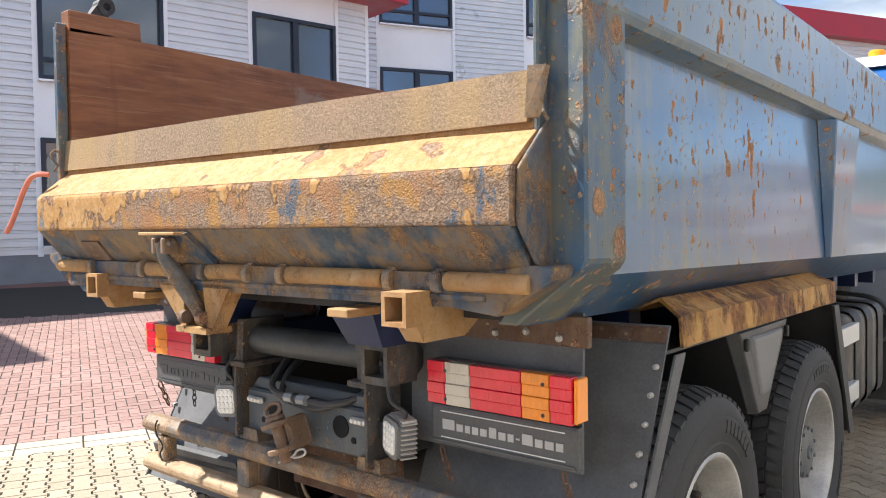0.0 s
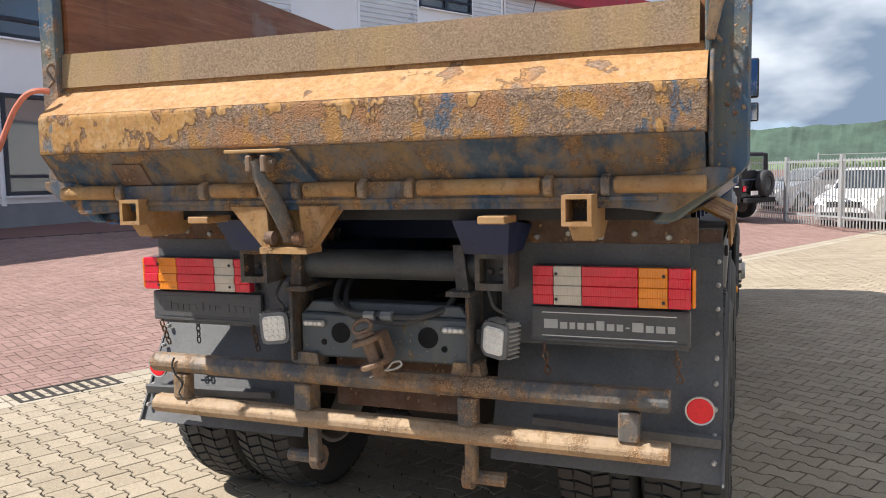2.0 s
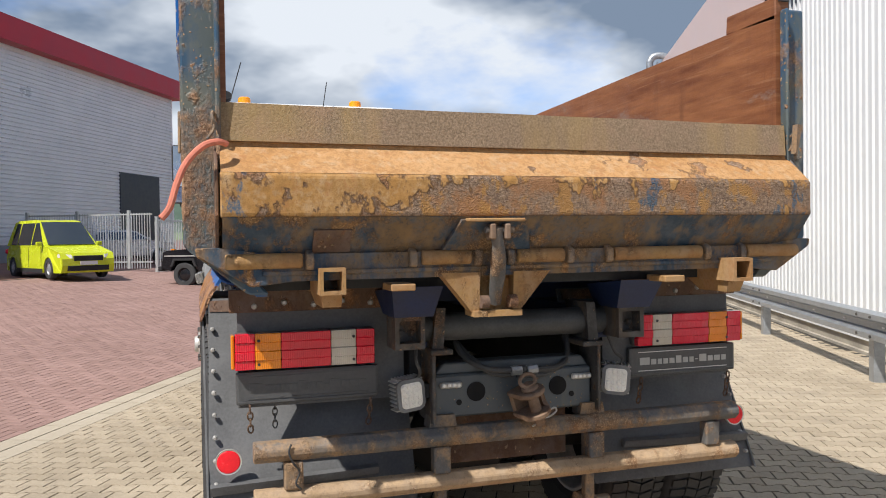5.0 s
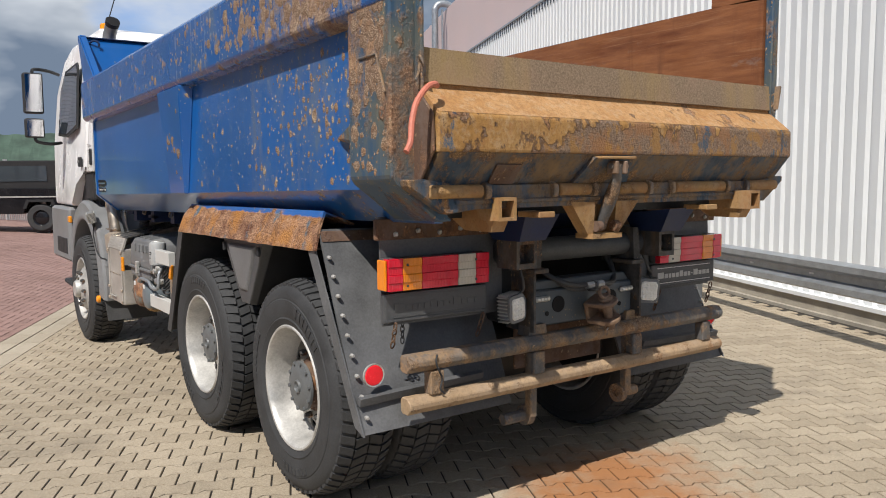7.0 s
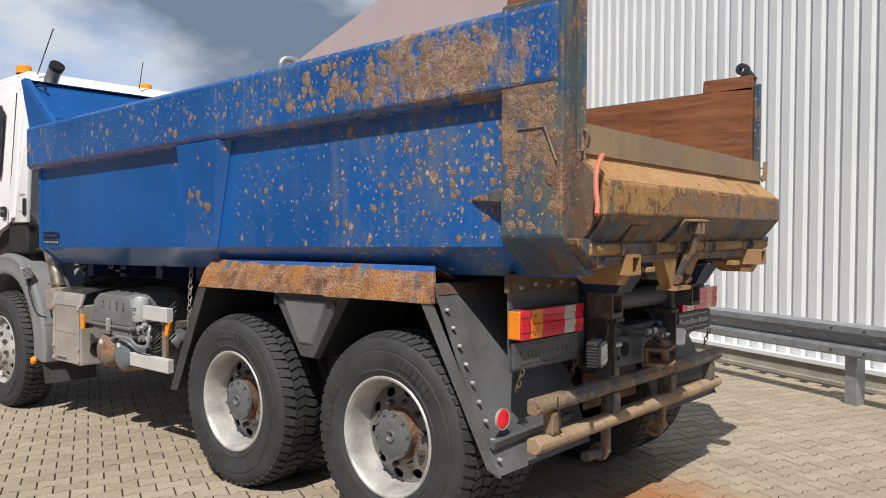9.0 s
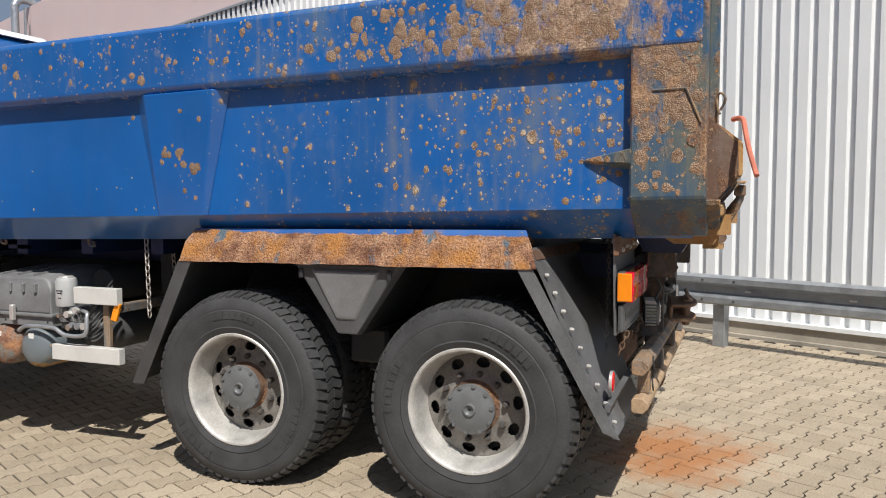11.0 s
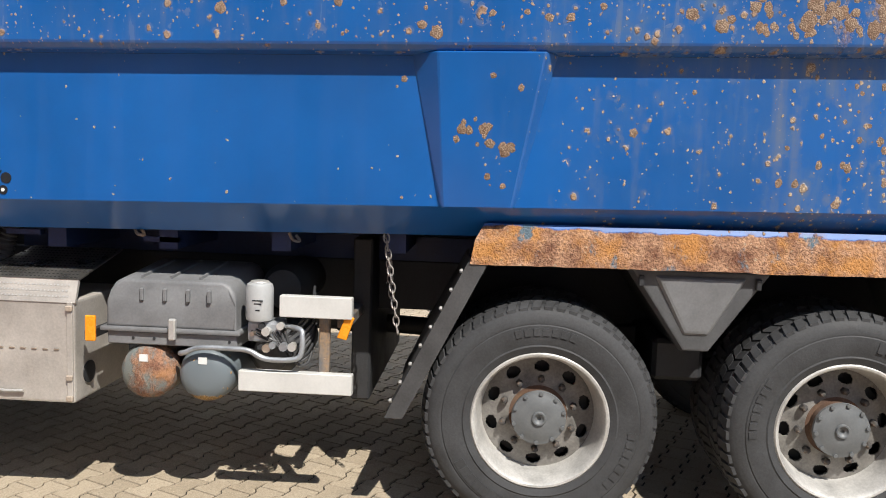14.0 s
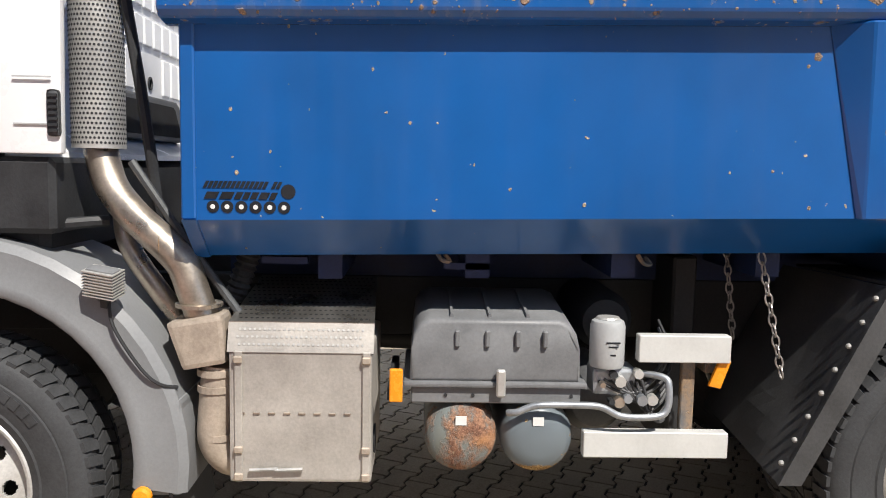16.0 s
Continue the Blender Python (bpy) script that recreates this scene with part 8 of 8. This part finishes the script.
def ridge(name, r, z0, heights, m, label, n=520, rough=0.12, swell=0.05, kind="stuff"):
    """A far slope round the place: heights gives the crest by bearing, with trees or growth roughening it."""
    bm = B()
    rows = 4
    az = [a for a, _ in heights]
    lines = []
    for k in range(n + 1):
        a = az[0] + (az[-1] - az[0]) * k / n
        h = float(np.interp(a, az, [q for _, q in heights]))
        t = radians(a)
        col = []
        for j in range(rows + 1):
            f = j / rows
            e = noise.noise(Vector((k * 0.02, r * 0.01, f))) * swell + (noise.noise(Vector((k * 0.25, 7 + j * 3.1, 0))) + 0.6 * noise.noise(Vector((k * 0.9, 3 + j * 5.3, 0)))) * rough * (1.0 if j else 0.0)
            q = r * (1 + 0.08 * f)
            col.append(bm.verts.new((q * math.sin(t), q * math.cos(t), z0 + (h - z0) * f * (1 + e))))
        lines.append(col)
    for u_, w_ in zip(lines, lines[1:]):
        for j in range(rows):
            bm.faces.new((u_[j], w_[j], w_[j + 1], u_[j + 1]))
    return tagged(part(name, bm, m), label, "hills", kind=kind)


ridge("wooded_ridge", 900, -5, [(-60, 30), (-20, 34), (0, 48), (10, 52), (25, 57), (80, 58)], M_wood, "hazy green wooded ridge on the horizon", rough=0.045)
ridge("green_field", 620, -4, [(-30, 6), (12, 8), (18, 18), (25, 32), (80, 34)], M_field, "light green fields below the ridge", rough=0.012)
ridge("hedge", 63, -0.4, [(4, 1.05), (15.5, 1.05)], M_hedge, "clipped green hedge along the far road", n=300, rough=0.07)
ridge("shrub_row", 66, -0.4, [(4, 2.0), (15.2, 2.0)], M_hedge, "row of green shrubs behind the road hedge", n=300, rough=0.12)
M_tile = plain("red_roof_tile", (0.30, 0.10, 0.06), 0.8, 0, 0.2, 2, 0.1)
house = thing("white_house", (34, 92, 0), "white two-storey gabled house with brown roof edge", "house")
part("wall", prism(B(), [(23.7, -1.5), (23.7, 6.0), (30.8, 8.5), (44.0, 4.9), (44.0, -1.5)], "y", 92, 104), M_panel, house)
for pts in ([(23.0, 5.85), (30.8, 8.6), (30.8, 8.95), (23.0, 6.2)], [(30.8, 8.6), (44.8, 4.75), (44.8, 5.1), (30.8, 8.95)]):
    part("roof", prism(B(), pts, "y", 91.4, 104.6), M_tile, house)
part("chimney", box(B(), 35.2, 36.5, 93.5, 95, 7.0, 9.0), M_tile, house)
for x0, x1, z0, z1 in ((25.2, 26.5, 4.6, 6.0), (28.2, 31.2, 4.7, 6.0), (31.9, 33.1, 4.65, 6.1), (34.5, 36.7, 4.65, 6.1), (38.6, 40.4, 3.6, 4.6), (29.3, 31.2, 2.0, 3.35), (31.9, 33.1, 2.0, 3.35), (34.6, 36.7, 2.0, 3.5), (25.2, 26.6, 2.0, 3.35)):
    wn_ = part("window", box(B(), x0, x1, 91.90, 92.03, z0, z1), M_grey_pl, house)
    xm = (x0 + x1) / 2
    for pa, pb in ((x0 + 0.08, xm - 0.05), (xm + 0.05, x1 - 0.08)):
        part("pane", box(B(), pa, pb, 91.86, 91.91, z0 + 0.08, z1 - 0.08), M_glass, wn_)
part("name_bar", box(B(), 29.4, 32.0, 91.95, 92.05, 7.1, 7.55), plain("teal_sign", (0.10, 0.42, 0.42), 0.5), house)
garage = thing("garage", (34, 84, -1), "white double garage with an orange tiled roof", "garage")
part("wall", box(B(), 28.3, 40, 82, 90, -1.4, 1.7), M_panel, garage)
part("roof", prism(B(), [(28.0, 1.6), (31.0, 2.75), (40.4, 2.6), (40.4, 1.6)], "y", 81.6, 90.4), plain("orange_tile", (0.42, 0.15, 0.07), 0.8, 0, 0.2, 2, 0.1), garage)
part("garage_door", box(B(), 28.5, 31.3, 81.93, 82.02, -1.2, 1.3), M_hall, garage)
part("garage_door", box(B(), 32.2, 35.0, 81.93, 82.02, -1.2, 1.3), M_hall, garage)
shed = thing("low_shed", (19, 84, 0), "low shed with an orange-red tiled roof", "shed")
part("wall", box(B(), 15.6, 22, 82, 90, -0.8, 2.2), M_panel, shed)
part("roof", prism(B(), [(81.4, 2.1), (86, 3.1), (90.6, 2.1)], "x", 15.0, 22.6), plain("red_tile", (0.40, 0.12, 0.07), 0.8, 0, 0.2, 2, 0.1), shed)
fence_run("wire_fence", (6.5, 62.0), (17.0, 62.0), 2.0, "light green wire fence along the hedge", 2.6)
lamp_post = thing("street_lamp", (26.75, 46, 0), "slim white street lamp at the roadside", "street lamp")
part("pole", tube(B(), [(26.75, 46, 0), (26.75, 46, 8.9)], 0.07, 8), M_fence, lamp_post)
part("lamp_head", box(B(), 26.3, 26.75, 45.9, 46.1, 8.8, 8.95, 0.02), M_dark, lamp_post)
vent_pipe = thing("vent_pipe", (15.0, 22.0, 5.6), "galvanised vent pipe bent over the hall roof", "pipe")
part("pipe", tube(B(), curve_pts([(15.0, 22.0, 5.56), (15.0, 22.0, 7.7), (15.02, 21.99, 8.05), (15.18, 21.93, 8.22), (15.45, 21.81, 8.22), (15.65, 21.73, 8.1)], 5), 0.13, 12), M_galv, vent_pipe, smooth=True)
for d in (0.26, 0.36):
    part("conduit", tube(B(), [(15.0 + d * 0.41, 22.0 + d * 0.91 - 0.6, 5.56), (15.0 + d * 0.41, 22.0 + d * 0.91 - 0.6, 7.95)], 0.03, 6), M_galv, vent_pipe)

# ---------------------------------------------------------------- paving stones
def stone_mat(name, lo, hi, stain=False, per_object=False):
    m, n, l, p = mat_new(name)
    g = n.new("ShaderNodeNewGeometry")
    v = g.outputs["Position"]
    a = noise_tex(n, l, v, 0.55, 6)
    b = noise_tex(n, l, v, 70, 6, 0.75)
    if per_object:
        rnd_ = n.new("ShaderNodeObjectInfo").outputs["Random"]
    else:
        rnd_ = g.outputs["Random Per Island"]
    f = math_node(n, l, "ADD", math_node(n, l, "MULTIPLY", a, 0.45), math_node(n, l, "MULTIPLY", b, 0.65))
    f = math_node(n, l, "ADD", f, math_node(n, l, "MULTIPLY", rnd_, 0.16))
    col = ramp(n, l, f, [(0.43, lo), (0.83, hi)])
    grain = noise_tex(n, l, v, 120, 5, 0.75)
    col = mix(n, l, ramp(n, l, grain, [(0.34, 0.55), (0.46, 0.0)]), col, tuple(c * 0.45 for c in lo))
    col = mix(n, l, ramp(n, l, grain, [(0.56, 0.0), (0.68, 0.45)]), col, tuple(min(1, c * 1.35) for c in hi))
    if stain:
        sub = n.new("ShaderNodeVectorMath")
        sub.operation = "SUBTRACT"
        l.new(v, sub.inputs[0])
        sub.inputs[1].default_value = (0.20, -0.85, 0)
        sc = n.new("ShaderNodeVectorMath")
        sc.operation = "MULTIPLY"
        l.new(sub.outputs[0], sc.inputs[0])
        sc.inputs[1].default_value = (1.0, 1.25, 0)
        ln = n.new("ShaderNodeVectorMath")
        ln.operation = "LENGTH"
        l.new(sc.outputs[0], ln.inputs[0])
        q = math_node(n, l, "ADD", ln.outputs["Value"], math_node(n, l, "MULTIPLY", noise_tex(n, l, v, 2.6, 8, 0.7), 1.7))
        col = mix(n, l, ramp(n, l, math_node(n, l, "MULTIPLY", q, 0.5), [(0.52, 0.88), (0.80, 0.0)]), col, (0.37, 0.150, 0.047))
        dirt = ramp(n, l, noise_tex(n, l, v, 1.1, 7, 0.7), [(0.52, 0.0), (0.70, 0.55)])
        col = mix(n, l, dirt, col, (0.14, 0.115, 0.085))
    l.new(col, p.inputs["Base Color"])
    p.inputs["Roughness"].default_value = 0.82
    bump(n, l, p, b, 0.35, 0.004)
    return m


M_stone = stone_mat("sand_paver", (0.265, 0.215, 0.150), (0.47, 0.395, 0.295), True)
M_stone_1 = stone_mat("sand_paver_single", (0.265, 0.215, 0.150), (0.47, 0.395, 0.295), True, True)
M_brick = stone_mat("red_paver", (0.20, 0.118, 0.098), (0.37, 0.235, 0.205))
M_kerbstone = stone_mat("edge_slab", (0.33, 0.28, 0.21), (0.48, 0.42, 0.33))

PU, PW = 0.14, 0.197
h_, q_ = PU / 2 - 0.0068, PW / 2 - 0.0045
JOG = 0.0125
# double-T outline in (u, w): straight ends, toothed sides, wide at the ends and narrow in the middle
side = [(JOG, -1.0), (JOG, -0.64), (-JOG, -0.36), (-JOG, 0.36), (JOG, 0.64), (JOG, 1.0)]
outline = [(h_ + a, b * q_) for a, b in side] + [(-h_ - a, -b * q_) for a, b in side]


def stone_place(i, j):
    """Row i along u, stone j along w, from the edge line of the red paving."""
    u_ = i * PU - 0.025
    w_ = 0.5015 + j * PW + (PW / 2 if i % 2 else 0.0)
    return u_, w_


def uw(u_, w_, z=0.0):
    p2 = EDGE_P + EDGE_D * u_ - EDGE_N * w_
    return Vector((p2.x, p2.y, z))


rng = np.random.RandomState(4)
verts, faces = [], []


def stone_geo(tilt):
    v, f = [], []
    k = len(outline)
    for z, s_ in ((-0.04, 1.0), (-0.003, 1.0), (0.0, 0.975)):
        for a, b in outline:
            v.append((a * s_, b * s_, z + tilt[0] * a + tilt[1] * b))
    for r in range(2):
        for i in range(k):
            f.append((r * k + i, r * k + (i + 1) % k, (r + 1) * k + (i + 1) % k, (r + 1) * k + i))
    f.append(tuple(2 * k + i for i in range(k)))
    return v, f


near_cells, far_cells = [], []
for i in range(-79, 238):
    for j in range(-1, 55):
        u_, w_ = stone_place(i, j)
        if w_ < 0.35:
            continue
        if (uw(u_, w_) - Vector((5.56, 0.865, 0))).dot(Vector((0.9135, -0.4067, 0))) > -0.22 or (u_ > 12 and w_ > 10.5):
            continue
        c = uw(u_, w_)
        if -2.3 < c.x < -0.9 and -2.8 < c.y < 1.6 and len(near_cells) < 290:
            near_cells.append((u_, w_))
        else:
            far_cells.append((u_, w_))
R2 = Matrix(((EDGE_D.x, -EDGE_N.x), (EDGE_D.y, -EDGE_N.y)))
for u_, w_ in far_cells:
    v, f = stone_geo(rng.normal(0, 0.004, 2))
    c = uw(u_, w_)
    dz = rng.normal(0, 0.0007)
    n0 = len(verts)
    for a, b, z in v:
        b = max(b, 0.43 - w_)
        px, py = c.x + R2[0][0] * a + R2[0][1] * b, c.y + R2[1][0] * a + R2[1][1] * b
        verts.append((px, py, z + dz + yard_z(px, py)))
    faces.extend(tuple(n0 + t for t in q) for q in f)
pave = tagged(new("pavement"), "sand-coloured interlocking double-T concrete paving, dusty and stained", "pavement", kind="structure")


def bulk(name, verts_, faces_, m, parent):
    me = bpy.data.meshes.new(name)
    me.from_pydata(verts_, [], faces_)
    me.update()
    me.materials.append(m)
    ob = new(name, me)
    ob.parent = parent
    return tagged(ob, kind="stuff")


bulk("paving_stones", verts, faces, M_stone, pave)
M_joint = plain("joint_sand", (0.034, 0.029, 0.022), 0.95, 0, 0.3, 10, 0.2)
jv, jf = [], []
strips = [0.16 * k for k in range(21)] + [10.8]
for b in strips:
    for a in (-11.2, 33.4):
        c = uw(a, b)
        jv.append((c.x, c.y, -0.0085 + yard_z(c.x, c.y)))
for k in range(len(strips) - 1):
    jf.append((2 * k, 2 * k + 1, 2 * k + 3, 2 * k + 2))
bulk("joint_bed", jv, jf, M_joint, pave)
v, f = stone_geo((0.0, 0.0))
single = bpy.data.meshes.new("paving_stone")
single.from_pydata(v, [], f)
single.materials.append(M_stone_1)
for u_, w_ in near_cells:
    ob = new("paving_stone", single)
    ob.parent = pave
    c = uw(u_, w_)
    c.z = yard_z(c.x, c.y) + rng.normal(0, 0.0007)
    lean = Vector(((yard_z(c.x - 0.05, c.y) - yard_z(c.x + 0.05, c.y)) / 0.1, (yard_z(c.x, c.y - 0.05) - yard_z(c.x, c.y + 0.05)) / 0.1, 1.0)).normalized()
    turn = Matrix(((EDGE_D.x, EDGE_N.x, 0), (EDGE_D.y, EDGE_N.y, 0), (0, 0, 1)))
    ob.matrix_basis = Matrix.Translation(c) @ (Vector((0, 0, 1)).rotation_difference(lean).to_matrix() @ turn).to_4x4()

# flat edge slabs along the red paving
sv, sf = [], []
for k in range(-14, 60):
    for a0, a1 in ((0.006, 0.215), (0.224, 0.425)):
        u0, u1 = k * 0.5, k * 0.5 + 0.492
        n0 = len(sv)
        for z, e in ((-0.03, 0.0), (0.0, 0.004)):
            for a, b in ((u0 + e, a0 + e), (u1 - e, a0 + e), (u1 - e, a1 - e), (u0 + e, a1 - e)):
                c = uw(a, b, z)
                sv.append((c.x, c.y, z + yard_z(c.x, c.y)))
        sf += [tuple(n0 + t for t in q) for q in ((4, 5, 6, 7), (0, 1, 5, 4), (1, 2, 6, 5), (2, 3, 7, 6), (3, 0, 4, 7))]
bulk("edge_slabs", sv, sf, M_kerbstone, pave)

# red herringbone paving on the rise towards the offices
red = tagged(new("red_pavement"), "reddish brick paving laid in herringbone, rising towards the offices", "pavement", kind="structure")
rv, rf = [], []
L_, W_ = 0.20, 0.10


def brick(a0, a1, b0, b1):
    n0 = len(rv)
    g = 0.0045
    b0 = max(b0, 0.0)
    dz = rng.normal(0, 0.0008)
    for z, e in ((-0.03, g), (-0.003, g), (0.0, g + 0.002)):
        for a, b in ((a0 + e, b0 + e), (a1 - e, b0 + e), (a1 - e, b1 - e), (a0 + e, b1 - e)):
            c = uw(a, -b)
            rv.append((c.x, c.y, ground_z(c.x, c.y) + z + dz))
    rf.extend(tuple(n0 + t for t in q) for q in ((8, 9, 10, 11), (0, 1, 5, 4), (1, 2, 6, 5), (2, 3, 7, 6), (3, 0, 4, 7), (4, 5, 9, 8), (5, 6, 10, 9), (6, 7, 11, 10), (7, 4, 8, 11)))


for r in range(-60, 330):
    for k in range(-90, 90):
        # two bricks of the herringbone unit
        bx = r * W_ + k * 0.4
        by = r * W_
        for (a0, a1, b0, b1) in ((bx, bx + L_, by, by + W_), (bx, bx + W_, by + W_, by + W_ + L_)):
            if -8.0 < a0 < 24 and b1 > 0.03 and b1 < 11.5 and not (a0 < -2.0 and b0 > 7):
                brick(a0, a1, b0, b1)
bulk("red_bricks", rv, rf, M_brick, red)
bv, bf = [], []
steps = [0.2 * k for k in range(31)] + [7.0, 8.0, 9.0, 10.0, 11.6]
for j in steps:
    for i in (-8.1, 24.2):
        c = uw(i, -j)
        bv.append((c.x, c.y, ground_z(c.x, c.y) - 0.0055))
for k in range(len(steps) - 1):
    bf.append((2 * k, 2 * k + 1, 2 * k + 3, 2 * k + 2))
bulk("brick_joint_bed", bv, bf, M_joint, red)
